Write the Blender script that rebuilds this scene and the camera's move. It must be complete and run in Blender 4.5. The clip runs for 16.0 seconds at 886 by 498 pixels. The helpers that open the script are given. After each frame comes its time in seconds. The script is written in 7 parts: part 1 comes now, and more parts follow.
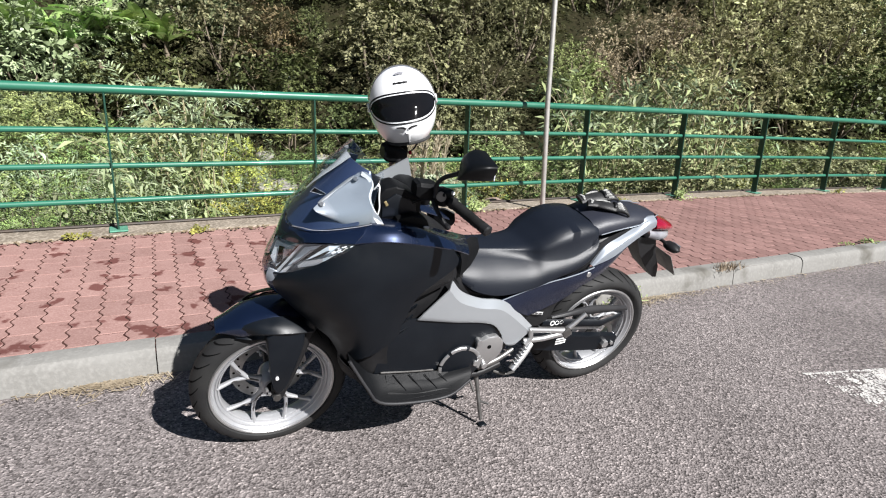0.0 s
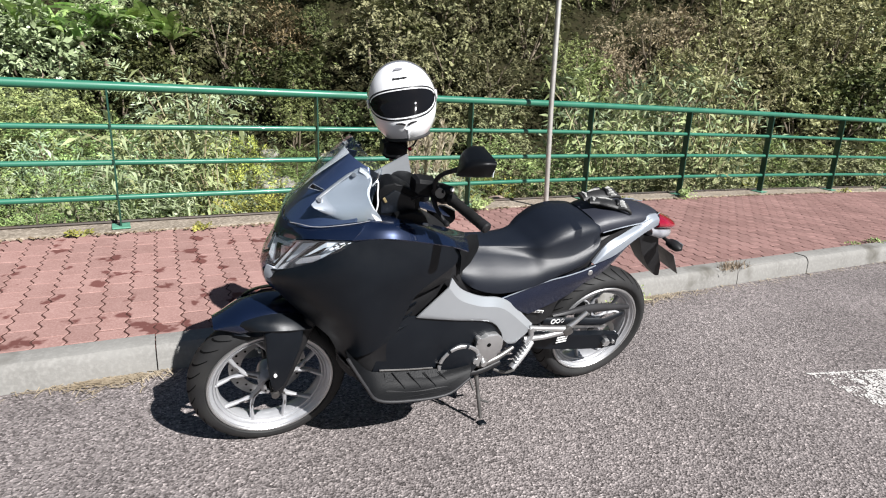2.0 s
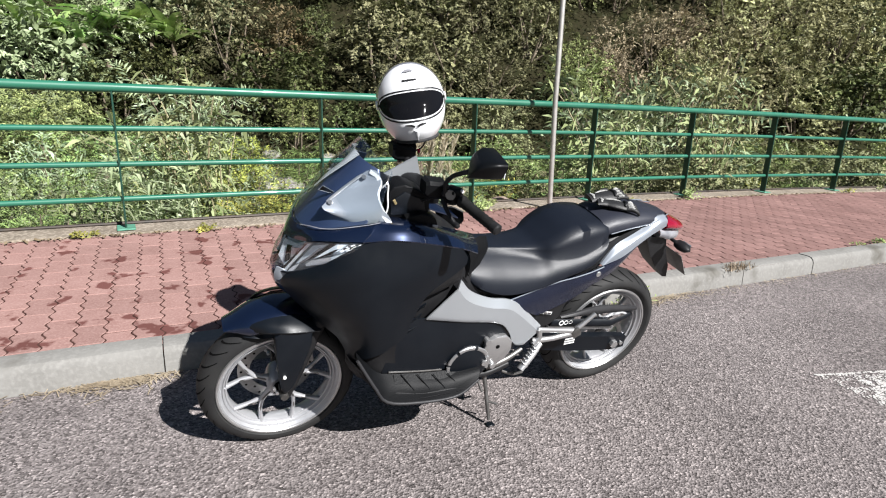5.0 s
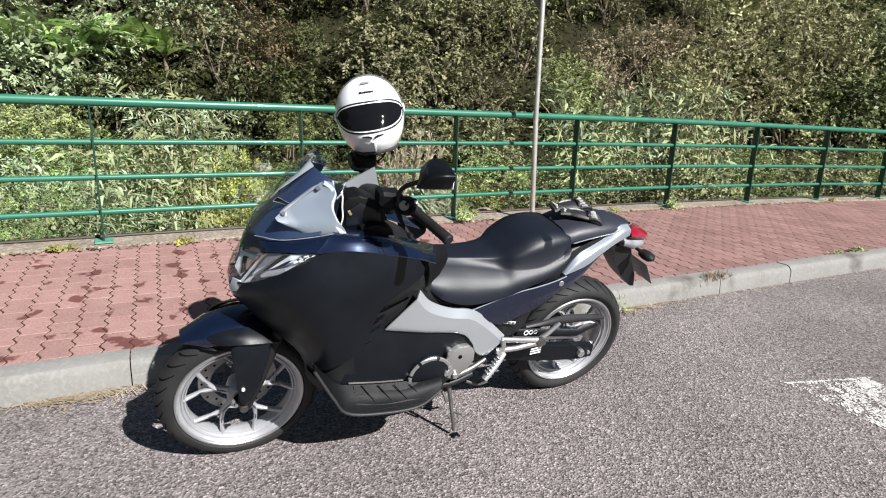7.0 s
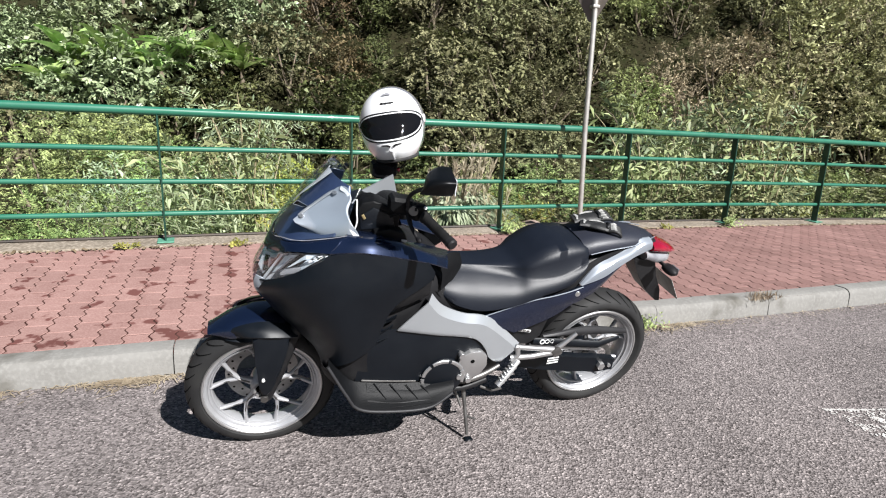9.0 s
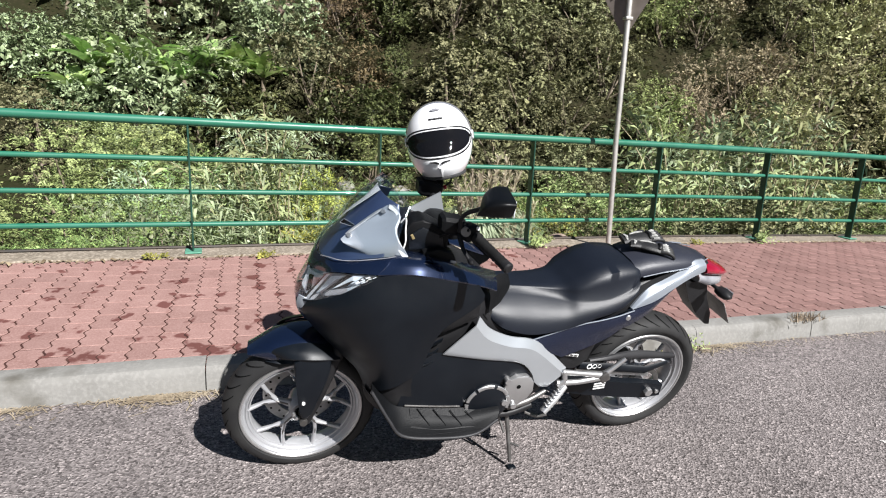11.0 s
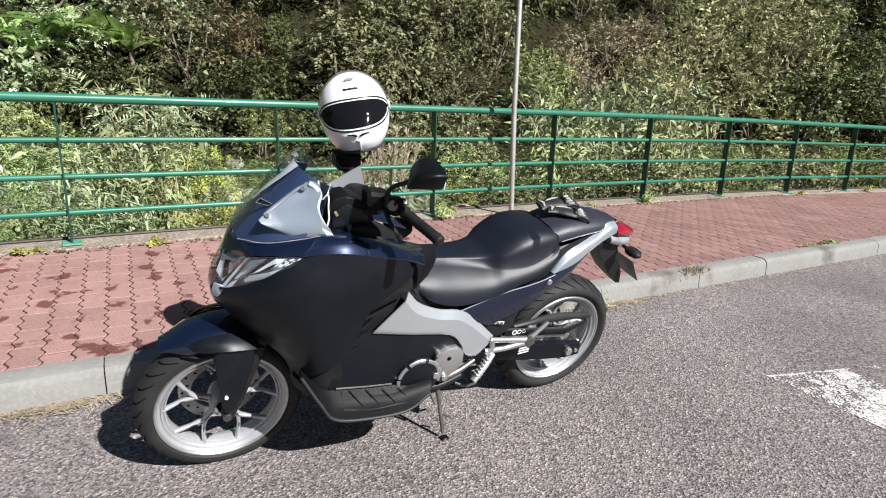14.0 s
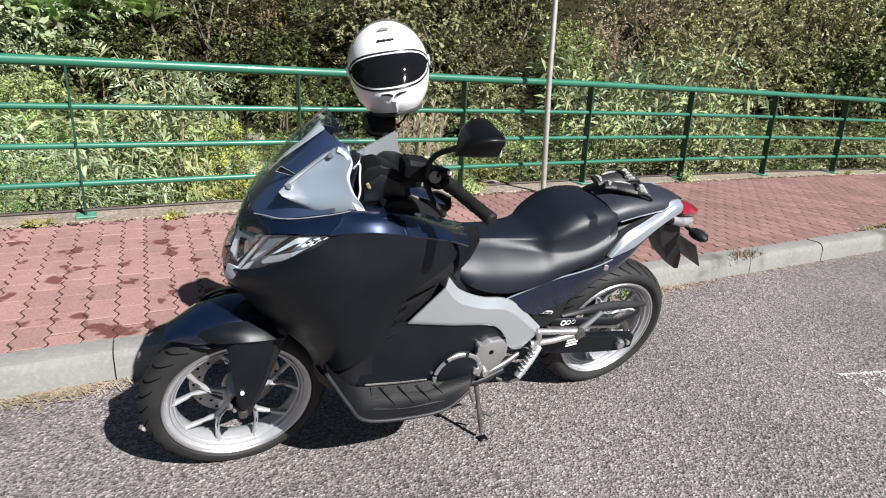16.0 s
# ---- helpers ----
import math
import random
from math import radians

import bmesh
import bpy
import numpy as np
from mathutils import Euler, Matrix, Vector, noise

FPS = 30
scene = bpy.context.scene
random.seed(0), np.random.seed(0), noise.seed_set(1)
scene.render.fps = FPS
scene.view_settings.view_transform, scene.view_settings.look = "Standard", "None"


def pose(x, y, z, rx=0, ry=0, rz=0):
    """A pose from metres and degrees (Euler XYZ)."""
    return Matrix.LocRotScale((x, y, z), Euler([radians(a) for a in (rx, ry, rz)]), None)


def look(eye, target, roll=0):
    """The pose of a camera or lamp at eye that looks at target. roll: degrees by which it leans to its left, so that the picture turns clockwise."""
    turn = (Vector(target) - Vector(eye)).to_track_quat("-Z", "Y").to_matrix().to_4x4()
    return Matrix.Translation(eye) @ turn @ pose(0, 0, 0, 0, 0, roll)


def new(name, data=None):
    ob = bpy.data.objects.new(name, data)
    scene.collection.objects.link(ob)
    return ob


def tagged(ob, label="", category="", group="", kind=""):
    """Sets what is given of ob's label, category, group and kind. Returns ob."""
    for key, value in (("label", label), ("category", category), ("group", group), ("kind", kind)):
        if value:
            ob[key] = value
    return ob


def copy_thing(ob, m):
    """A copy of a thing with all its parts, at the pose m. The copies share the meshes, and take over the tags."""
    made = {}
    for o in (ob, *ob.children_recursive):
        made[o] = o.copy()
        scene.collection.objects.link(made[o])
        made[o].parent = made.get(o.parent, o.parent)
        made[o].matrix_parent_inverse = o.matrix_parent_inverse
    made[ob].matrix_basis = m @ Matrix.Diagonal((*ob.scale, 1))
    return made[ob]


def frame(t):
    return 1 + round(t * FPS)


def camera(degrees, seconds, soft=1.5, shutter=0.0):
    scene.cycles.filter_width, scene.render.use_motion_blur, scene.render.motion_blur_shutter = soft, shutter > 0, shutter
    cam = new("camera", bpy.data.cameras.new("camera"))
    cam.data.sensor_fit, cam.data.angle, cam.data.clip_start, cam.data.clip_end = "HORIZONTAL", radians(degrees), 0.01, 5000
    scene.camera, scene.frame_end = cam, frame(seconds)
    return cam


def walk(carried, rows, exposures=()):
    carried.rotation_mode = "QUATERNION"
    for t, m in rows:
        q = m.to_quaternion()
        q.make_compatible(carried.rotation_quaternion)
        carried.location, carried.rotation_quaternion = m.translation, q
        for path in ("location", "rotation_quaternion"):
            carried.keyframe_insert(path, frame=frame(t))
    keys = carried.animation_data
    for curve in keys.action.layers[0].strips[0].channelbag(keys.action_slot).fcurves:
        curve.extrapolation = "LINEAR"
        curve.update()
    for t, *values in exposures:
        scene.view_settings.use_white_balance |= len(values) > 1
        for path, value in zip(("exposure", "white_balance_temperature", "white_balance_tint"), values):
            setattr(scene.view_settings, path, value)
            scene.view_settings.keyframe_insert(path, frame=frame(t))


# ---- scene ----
cam = camera(74.0, 16.0, 1.1)
ROWS = [
    (0, 0.092, -2.937, 1.400, 74.72, -1.97, -25.46),
    (0.5, 0.088, -2.934, 1.398, 74.67, -1.97, -25.11),
    (1, 0.095, -2.935, 1.397, 74.59, -2.04, -24.73),
    (1.5, 0.100, -2.939, 1.397, 74.53, -2.04, -24.68),
    (2, 0.116, -2.932, 1.391, 74.57, -2.04, -24.97),
    (2.5, 0.143, -2.941, 1.409, 74.67, -2.17, -25.46),
    (3, 0.139, -2.927, 1.409, 74.53, -2.13, -25.72),
    (3.5, 0.105, -2.905, 1.391, 74.28, -1.98, -25.65),
    (4, 0.088, -2.908, 1.390, 74.01, -2.01, -25.22),
    (6.5, 0.111, -2.953, 1.401, 75.83, -1.70, -24.82),
    (7, 0.210, -2.983, 1.395, 75.78, -1.67, -25.38),
    (7.5, 0.372, -3.041, 1.373, 75.66, -1.93, -25.68),
    (8, 0.395, -3.097, 1.372, 75.80, -1.99, -24.49),
    (8.5, 0.363, -3.119, 1.373, 76.14, -1.91, -22.23),
    (9, 0.353, -3.124, 1.394, 76.78, -2.09, -19.02),
    (9.2, 0.341, -3.119, 1.391, 77.04, -2.18, -17.59),
    (11.3, 0.233, -2.967, 1.416, 77.65, -2.63, -17.62),
    (11.5, 0.207, -2.946, 1.417, 77.45, -2.66, -19.17),
    (12, 0.131, -2.917, 1.409, 76.94, -2.15, -22.56),
    (12.5, 0.128, -2.894, 1.398, 76.32, -1.88, -25.08),
    (13, 0.138, -2.886, 1.398, 75.87, -1.66, -26.51),
    (13.5, 0.139, -2.881, 1.395, 75.56, -1.55, -27.39),
    (14, 0.187, -2.915, 1.400, 75.39, -1.60, -27.95),
    (14.5, 0.177, -2.928, 1.405, 75.40, -1.57, -28.33),
    (15, 0.157, -2.922, 1.396, 75.22, -1.68, -28.51),
    (15.5, 0.158, -2.841, 1.368, 74.68, -1.75, -27.99),
    (16, 0.240, -2.640, 1.333, 73.12, -1.93, -25.91),
]
walk(cam, [(t, pose(x, y, z, rx, ry, rz)) for t, x, y, z, rx, ry, rz in ROWS])

# ---- world, sun, exposure ----
SUN_AZ, SUN_EL = radians(-68.5), radians(40.0)
world = bpy.data.worlds.new("sky")
scene.world = world
world.use_nodes = True
wn = world.node_tree.nodes
sky = wn.new("ShaderNodeTexSky")
sky.sky_type, sky.sun_disc = "NISHITA", False
sky.sun_elevation, sky.sun_rotation = SUN_EL, math.pi / 2 - SUN_AZ
sky.air_density, sky.dust_density = 1.0, 0.6
world.node_tree.links.new(sky.outputs[0], wn["Background"].inputs[0])
wn["Background"].inputs[1].default_value = 0.027
sun = new("sun", bpy.data.lights.new("sun", "SUN"))
sun.data.energy, sun.data.angle, sun.data.color = 5.5, radians(0.53), (1.0, 0.985, 0.975)
sun.matrix_world = look((30 * math.cos(SUN_AZ) * math.cos(SUN_EL), 30 * math.sin(SUN_AZ) * math.cos(SUN_EL), 30 * math.sin(SUN_EL)), (0, 0, 0))
scene.view_settings.exposure = 0.93


# ---- material helpers ----
def material(name, colour, rough=0.6, metal=0.0, second=None, scale=6.0, fine=None, fine_scale=60.0, bump=0.0, bump_scale=80.0, coat=0.0,
             spread=0.0, island=0.0, spec=0.5, stains=None, stain_scale=1.5, stain_at=(0.55, 0.7), rough_vary=0.0, placed=False):
    """Principled material in object space: broad variation, fine grain, stains, bump, and per-object or per-island spread."""
    m = bpy.data.materials.new(name)
    m.use_nodes = True
    nt = m.node_tree
    n, l = nt.nodes, nt.links
    b = n["Principled BSDF"]
    b.inputs["Roughness"].default_value = rough
    b.inputs["Metallic"].default_value = metal
    b.inputs["Coat Weight"].default_value = coat
    b.inputs["Coat Roughness"].default_value = 0.04
    b.inputs["Specular IOR Level"].default_value = spec
    where = n.new("ShaderNodeNewGeometry").outputs["Position"] if placed else n.new("ShaderNodeTexCoord").outputs["Object"]

    def tex(s, detail=4.0):
        t = n.new("ShaderNodeTexNoise")
        t.inputs["Scale"].default_value, t.inputs["Detail"].default_value = s, detail
        l.new(where, t.inputs["Vector"])
        return t

    def mixed(a, c, fac):
        x = n.new("ShaderNodeMix")
        x.data_type = "RGBA"
        l.new(fac, x.inputs[0])
        l.new(a, x.inputs[6]) if not isinstance(a, tuple) else setattr(x.inputs[6], "default_value", (*a, 1))
        l.new(c, x.inputs[7]) if not isinstance(c, tuple) else setattr(x.inputs[7], "default_value", (*c, 1))
        return x.outputs[2]

    def ramp(src, lo, hi):
        r = n.new("ShaderNodeMapRange")
        r.inputs[1].default_value, r.inputs[2].default_value = lo, hi
        l.new(src, r.inputs[0])
        return r.outputs[0]

    out = colour
    if second:
        out = mixed(colour, second, ramp(tex(scale).outputs[0], 0.35, 0.65))
    if fine:
        out = mixed(out, fine, ramp(tex(fine_scale, 2.0).outputs[0], 0.45, 0.72))
    if stains:
        out = mixed(out, stains, ramp(tex(stain_scale, 5.0).outputs[0], *stain_at))
    if spread or island:
        hsv = n.new("ShaderNodeHueSaturation")
        if isinstance(out, tuple):
            hsv.inputs["Color"].default_value = (*out, 1)
        else:
            l.new(out, hsv.inputs["Color"])
        src = n.new("ShaderNodeObjectInfo").outputs["Random"] if spread else n.new("ShaderNodeNewGeometry").outputs["Random Per Island"]
        amount = spread or island
        r = n.new("ShaderNodeMapRange")
        r.inputs[3].default_value, r.inputs[4].default_value = 1 - amount, 1 + amount
        l.new(src, r.inputs[0])
        l.new(r.outputs[0], hsv.inputs["Value"])
        out = hsv.outputs[0]
    if isinstance(out, tuple):
        b.inputs["Base Color"].default_value = (*out, 1)
    else:
        l.new(out, b.inputs["Base Color"])
    if rough_vary:
        r = n.new("ShaderNodeMapRange")
        r.inputs[1].default_value, r.inputs[2].default_value = 0.3, 0.7
        r.inputs[3].default_value, r.inputs[4].default_value = max(rough - rough_vary, 0.02), min(rough + rough_vary, 1)
        l.new(tex(scale * 2.3).outputs[0], r.inputs[0])
        l.new(r.outputs[0], b.inputs["Roughness"])
    if bump:
        bp = n.new("ShaderNodeBump")
        bp.inputs["Strength"].default_value, bp.inputs["Distance"].default_value = bump, 0.004
        l.new(tex(bump_scale, 3.0).outputs[0], bp.inputs["Height"])
        l.new(bp.outputs[0], b.inputs["Normal"])
    return m


def leaf_material(name, dark, light, gloss=0.45, through_light=0.35, spread=0.12):
    """Foliage: each leaf its own shade between dark and light, some light passing through."""
    m = bpy.data.materials.new(name)
    m.use_nodes = True
    nt = m.node_tree
    n, l = nt.nodes, nt.links
    b = n["Principled BSDF"]
    b.inputs["Roughness"].default_value = gloss
    b.inputs["Specular IOR Level"].default_value = 0.40 if gloss < 0.4 else 0.14
    geo, info = n.new("ShaderNodeNewGeometry"), n.new("ShaderNodeObjectInfo")
    mix = n.new("ShaderNodeMix")
    mix.data_type = "RGBA"
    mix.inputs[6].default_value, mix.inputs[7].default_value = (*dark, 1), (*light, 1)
    # clumps share a tone, and each leaf departs from it; dark clumps imitate shaded hollows
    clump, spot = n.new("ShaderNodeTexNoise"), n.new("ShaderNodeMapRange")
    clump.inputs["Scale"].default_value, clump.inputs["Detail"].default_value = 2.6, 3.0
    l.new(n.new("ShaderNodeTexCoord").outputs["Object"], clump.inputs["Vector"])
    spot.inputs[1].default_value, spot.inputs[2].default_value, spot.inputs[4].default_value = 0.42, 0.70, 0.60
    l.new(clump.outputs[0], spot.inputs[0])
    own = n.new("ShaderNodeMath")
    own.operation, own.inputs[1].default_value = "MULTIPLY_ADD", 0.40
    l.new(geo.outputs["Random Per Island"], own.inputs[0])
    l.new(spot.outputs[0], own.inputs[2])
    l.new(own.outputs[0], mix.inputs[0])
    hsv = n.new("ShaderNodeHueSaturation")
    r = n.new("ShaderNodeMapRange")
    r.inputs[3].default_value, r.inputs[4].default_value = 1 - 2 * spread, 1 + 2 * spread
    h = n.new("ShaderNodeMapRange")
    h.inputs[3].default_value, h.inputs[4].default_value = 0.5 - 0.18 * spread, 0.5 + 0.18 * spread
    l.new(info.outputs["Random"], r.inputs[0])
    l.new(info.outputs["Random"], h.inputs[0])
    l.new(r.outputs[0], hsv.inputs["Value"])
    l.new(h.outputs[0], hsv.inputs["Hue"])
    l.new(mix.outputs[2], hsv.inputs["Color"])
    l.new(hsv.outputs[0], b.inputs["Base Color"])
    t = n.new("ShaderNodeBsdfTranslucent")
    l.new(hsv.outputs[0], t.inputs["Color"])
    ms = n.new("ShaderNodeMixShader")
    ms.inputs[0].default_value = through_light
    l.new(b.outputs[0], ms.inputs[1])
    l.new(t.outputs[0], ms.inputs[2])
    l.new(ms.outputs[0], n["Material Output"].inputs[0])
    return m


# ---- materials of the setting ----
def asphalt_material():
    m = bpy.data.materials.new("asphalt")
    m.use_nodes = True
    nt = m.node_tree
    n, l = nt.nodes, nt.links
    b = n["Principled BSDF"]
    b.inputs["Roughness"].default_value = 0.85
    b.inputs["Specular IOR Level"].default_value = 0.3
    tc = n.new("ShaderNodeTexCoord")
    stones = n.new("ShaderNodeTexVoronoi")
    stones.inputs["Scale"].default_value = 112.0
    l.new(tc.outputs["Object"], stones.inputs["Vector"])
    bw = n.new("ShaderNodeSeparateColor")
    l.new(stones.outputs["Color"], bw.inputs[0])
    ramp = n.new("ShaderNodeValToRGB")
    e = ramp.color_ramp.elements
    e[0].position, e[0].color = 0.0, (0.056, 0.048, 0.046, 1)
    e[1].position, e[1].color = 1.0, (0.355, 0.312, 0.300, 1)
    e.new(0.45).color = (0.160, 0.140, 0.136, 1)
    e.new(0.85).color = (0.219, 0.193, 0.187, 1)
    l.new(bw.outputs[0], ramp.inputs[0])
    broad = n.new("ShaderNodeTexNoise")
    broad.inputs["Scale"].default_value, broad.inputs["Detail"].default_value = 0.9, 6.0
    l.new(tc.outputs["Object"], broad.inputs["Vector"])
    r = n.new("ShaderNodeMapRange")
    r.inputs[1].default_value, r.inputs[2].default_value, r.inputs[3].default_value, r.inputs[4].default_value = 0.3, 0.7, 0.80, 1.20
    l.new(broad.outputs[0], r.inputs[0])
    hsv = n.new("ShaderNodeHueSaturation")
    l.new(ramp.outputs[0], hsv.inputs["Color"])
    l.new(r.outputs[0], hsv.inputs["Value"])
    l.new(hsv.outputs[0], b.inputs["Base Color"])
    bp = n.new("ShaderNodeBump")
    bp.inputs["Strength"].default_value, bp.inputs["Distance"].default_value = 0.9, 0.006
    l.new(stones.outputs["Distance"], bp.inputs["Height"])
    l.new(bp.outputs[0], b.inputs["Normal"])
    return m


ASPHALT = asphalt_material()
CONCRETE = material("kerb_concrete", (0.205, 0.200, 0.188), 0.9, second=(0.176, 0.171, 0.160), scale=5, fine=(0.226, 0.220, 0.207), spec=0.1, fine_scale=45, bump=0.5, bump_scale=70,
                    stains=(0.10, 0.094, 0.082), stain_scale=3.2, stain_at=(0.56, 0.72), placed=True)
STRIP = material("edge_concrete", (0.215, 0.178, 0.138), 0.95, second=(0.135, 0.110, 0.082), scale=4, fine=(0.36, 0.31, 0.25), fine_scale=40, bump=0.6, bump_scale=60,
                 stains=(0.12, 0.10, 0.07), stain_scale=2.4, stain_at=(0.58, 0.75))
PAVER = material("red_paver", (0.236, 0.138, 0.122), 0.9, second=(0.272, 0.165, 0.147), scale=9, fine=(0.312, 0.198, 0.178), spec=0.08, fine_scale=90, bump=0.35, bump_scale=120, spread=0.10,
                 stains=(0.120, 0.050, 0.044), stain_scale=5.6, stain_at=(0.595, 0.635), placed=True)
JOINT = material("paver_joint", (0.044, 0.021, 0.018), 0.95, second=(0.075, 0.040, 0.033), scale=14, spec=0.04)
# earth kept near black: the shrubs' shade is put into its colour
SOIL_SHADED = material("soil", (0.022, 0.020, 0.011), 0.95, second=(0.016, 0.019, 0.007), scale=1.2, fine=(0.03, 0.026, 0.014), fine_scale=9, bump=0.8, bump_scale=8, spec=0.05)
PAINT = material("road_paint", (0.60, 0.58, 0.55), 0.7, second=(0.48, 0.46, 0.44), scale=12, bump=0.4, bump_scale=90)
GREEN = material("green_enamel", (0.014, 0.115, 0.070), 0.42, second=(0.02, 0.135, 0.085), scale=3, coat=0.3, rough_vary=0.1, bump=0.05, bump_scale=40)
# the rails' green, darkened: shade on the posts' near faces is in the colour
GREEN_POST_SHADED = material("green_post_enamel", (0.005, 0.036, 0.023), 0.4, second=(0.007, 0.047, 0.030), scale=6, coat=0.2, bump=0.05, bump_scale=50)
GREEN_PLATE = material("faded_green_plate", (0.10, 0.28, 0.20), 0.55, second=(0.07, 0.21, 0.14), scale=20, bump=0.2, bump_scale=60)
GALV = material("galvanised_steel", (0.50, 0.49, 0.46), 0.5, 0.65, second=(0.40, 0.39, 0.36), scale=14, bump=0.1, bump_scale=30)
ROCK = material("grey_rock", (0.24, 0.225, 0.205), 0.9, second=(0.15, 0.14, 0.13), scale=2.0, fine=(0.32, 0.31, 0.29), spec=0.1, fine_scale=12, bump=0.8, bump_scale=10)
ROCK_BROWN = material("brown_rock", (0.30, 0.22, 0.18), 0.95, second=(0.19, 0.15, 0.125), scale=1.6, fine=(0.40, 0.33, 0.28), fine_scale=9, bump=0.9, bump_scale=6, spec=0.06)
BARK = material("bark", (0.13, 0.10, 0.07), 0.9, second=(0.2, 0.165, 0.12), scale=9, bump=0.6, bump_scale=40)
LITTER = leaf_material("dry_litter", (0.10, 0.075, 0.045), (0.42, 0.34, 0.22), 0.8, 0.1)
STRAW = leaf_material("dry_straw", (0.27, 0.22, 0.145), (0.62, 0.54, 0.40), 0.7, 0.2)


# ---- mesh helpers ----
def mesh_of(name, verts, faces, mat, sharp=None):
    """A mesh from vertices and faces, smooth where flatter than the sharp angle in degrees (None: all flat)."""
    me = bpy.data.meshes.new(name)
    me.from_pydata([tuple(v) for v in verts], [], [tuple(f) for f in faces])
    me.materials.append(mat)
    if sharp is not None:
        me.polygons.foreach_set("use_smooth", [True] * len(me.polygons))
        me.set_sharp_from_angle(angle=radians(sharp))
    me.update()
    return me


def from_bm(name, bm, mat, sharp=None):
    bmesh.ops.recalc_face_normals(bm, faces=bm.faces)
    me = bpy.data.meshes.new(name)
    bm.to_mesh(me)
    bm.free()
    me.materials.append(mat)
    if sharp is not None:
        me.polygons.foreach_set("use_smooth", [True] * len(me.polygons))
        me.set_sharp_from_angle(angle=radians(sharp))
    return me


def part(name, me, parent, label="", m=None):
    """One mesh object under a thing or under a part."""
    ob = new(name, me)
    ob.parent = parent
    if m is not None:
        ob.matrix_basis = m
    if label:
        ob["label"] = label
    return ob


def thing(name, label, category, m=None, group="", kind=""):
    ob = new(name)
    ob.empty_display_size = 0.1
    if m is not None:
        ob.matrix_basis = m
    return tagged(ob, label, category, group, kind)


def solid(name, me, label, category, m=None, group="", kind=""):
    ob = new(name, me)
    if m is not None:
        ob.matrix_basis = m
    return tagged(ob, label, category, group, kind)


def box_bm(sx, sy, sz, bevel=0.0, segments=2, at=(0, 0, 0), m=None):
    bm = bmesh.new()
    bmesh.ops.create_cube(bm, size=1, matrix=Matrix.Translation(at) @ Matrix.Diagonal((sx, sy, sz, 1)))
    if bevel:
        bmesh.ops.bevel(bm, geom=bm.edges[:], offset=bevel, segments=segments, affect="EDGES", profile=0.5)
    if m is not None:
        bmesh.ops.transform(bm, matrix=m, verts=bm.verts)
    return bm


def tube_data(points, radii, sides=12, caps=True, squash=(1, 1), up=(0, 0, 1)):
    """Vertices and faces of a round tube along points; radii one number or one a point; squash scales its two cross axes."""
    pts = [Vector(p) for p in points]
    rad = [radii] * len(pts) if isinstance(radii, (int, float)) else list(radii)
    verts, faces, side = [], [], None
    for i, p in enumerate(pts):
        d = (pts[min(i + 1, len(pts) - 1)] - pts[max(i - 1, 0)]).normalized()
        if side is None:
            ref = Vector(up) if abs(d.dot(Vector(up))) < 0.95 else Vector((1, 0, 0))
            side = d.cross(ref).normalized()
        side = (side - d * side.dot(d)).normalized()
        top = side.cross(d)
        for k in range(sides):
            a = 2 * math.pi * k / sides
            verts.append(p + rad[i] * (squash[0] * math.cos(a) * side + squash[1] * math.sin(a) * top))
    for i in range(len(pts) - 1):
        for k in range(sides):
            a, b = i * sides + k, i * sides + (k + 1) % sides
            faces.append((a, b, b + sides, a + sides))
    if caps:
        faces.append(tuple(range(sides))[::-1])
        faces.append(tuple(range((len(pts) - 1) * sides, len(pts) * sides)))
    return verts, faces


def tube(name, points, radii, mat, sides=12, squash=(1, 1), up=(0, 0, 1)):
    return mesh_of(name, *tube_data(points, radii, sides, True, squash, up), mat, 40)


def join_data(*items):
    verts, faces = [], []
    for v, f in items:
        k = len(verts)
        verts += list(v)
        faces += [tuple(i + k for i in q) for q in f]
    return verts, faces


def quads_mesh(name, corners, mat):
    """A mesh of separate quads from an array (n, 4, 3)."""
    n = len(corners)
    me = bpy.data.meshes.new(name)
    me.vertices.add(4 * n)
    me.vertices.foreach_set("co", np.asarray(corners, np.float32).ravel())
    me.loops.add(4 * n)
    me.loops.foreach_set("vertex_index", np.arange(4 * n, dtype=np.int32))
    me.polygons.add(n)
    me.polygons.foreach_set("loop_start", np.arange(0, 4 * n, 4, dtype=np.int32))
    me.polygons.foreach_set("loop_total", np.full(n, 4, np.int32))
    me.materials.append(mat)
    me.update()
    me.validate()
    return me


# ---- plan: x along the kerb, y towards the hill, z up; the kerb's face is y = 0 ----
RAIL_O, RAIL_A = Vector((-0.242, 2.227)), radians(4.08)
RAIL_D = Vector((math.cos(RAIL_A), math.sin(RAIL_A)))
POST_STEP = 1.598


def rail_at(d, off=0.0, h=0.0):
    """A point d metres along the railing from its post before the bike, off metres behind its line, h above its foot; it bends and sinks towards its far end."""
    m = min(max(d - 3.1, 0.0), 11.0)
    bend = -0.00552 * m * m - 0.1214 * max(d - 14.1, 0.0)
    p = RAIL_O + RAIL_D * d + Vector((-RAIL_D.y, RAIL_D.x)) * (off + bend)
    return Vector((p.x, p.y, 0.232 - 0.01203 * min(d, 14.1) - 0.00111 * m * m + h))


def rail_by_x(x, off=0.0):
    return rail_at((x - RAIL_O.x) / RAIL_D.x, off)


def smooth(a, b, x):
    t = min(max((x - a) / (b - a), 0), 1)
    return t * t * (3 - 2 * t)


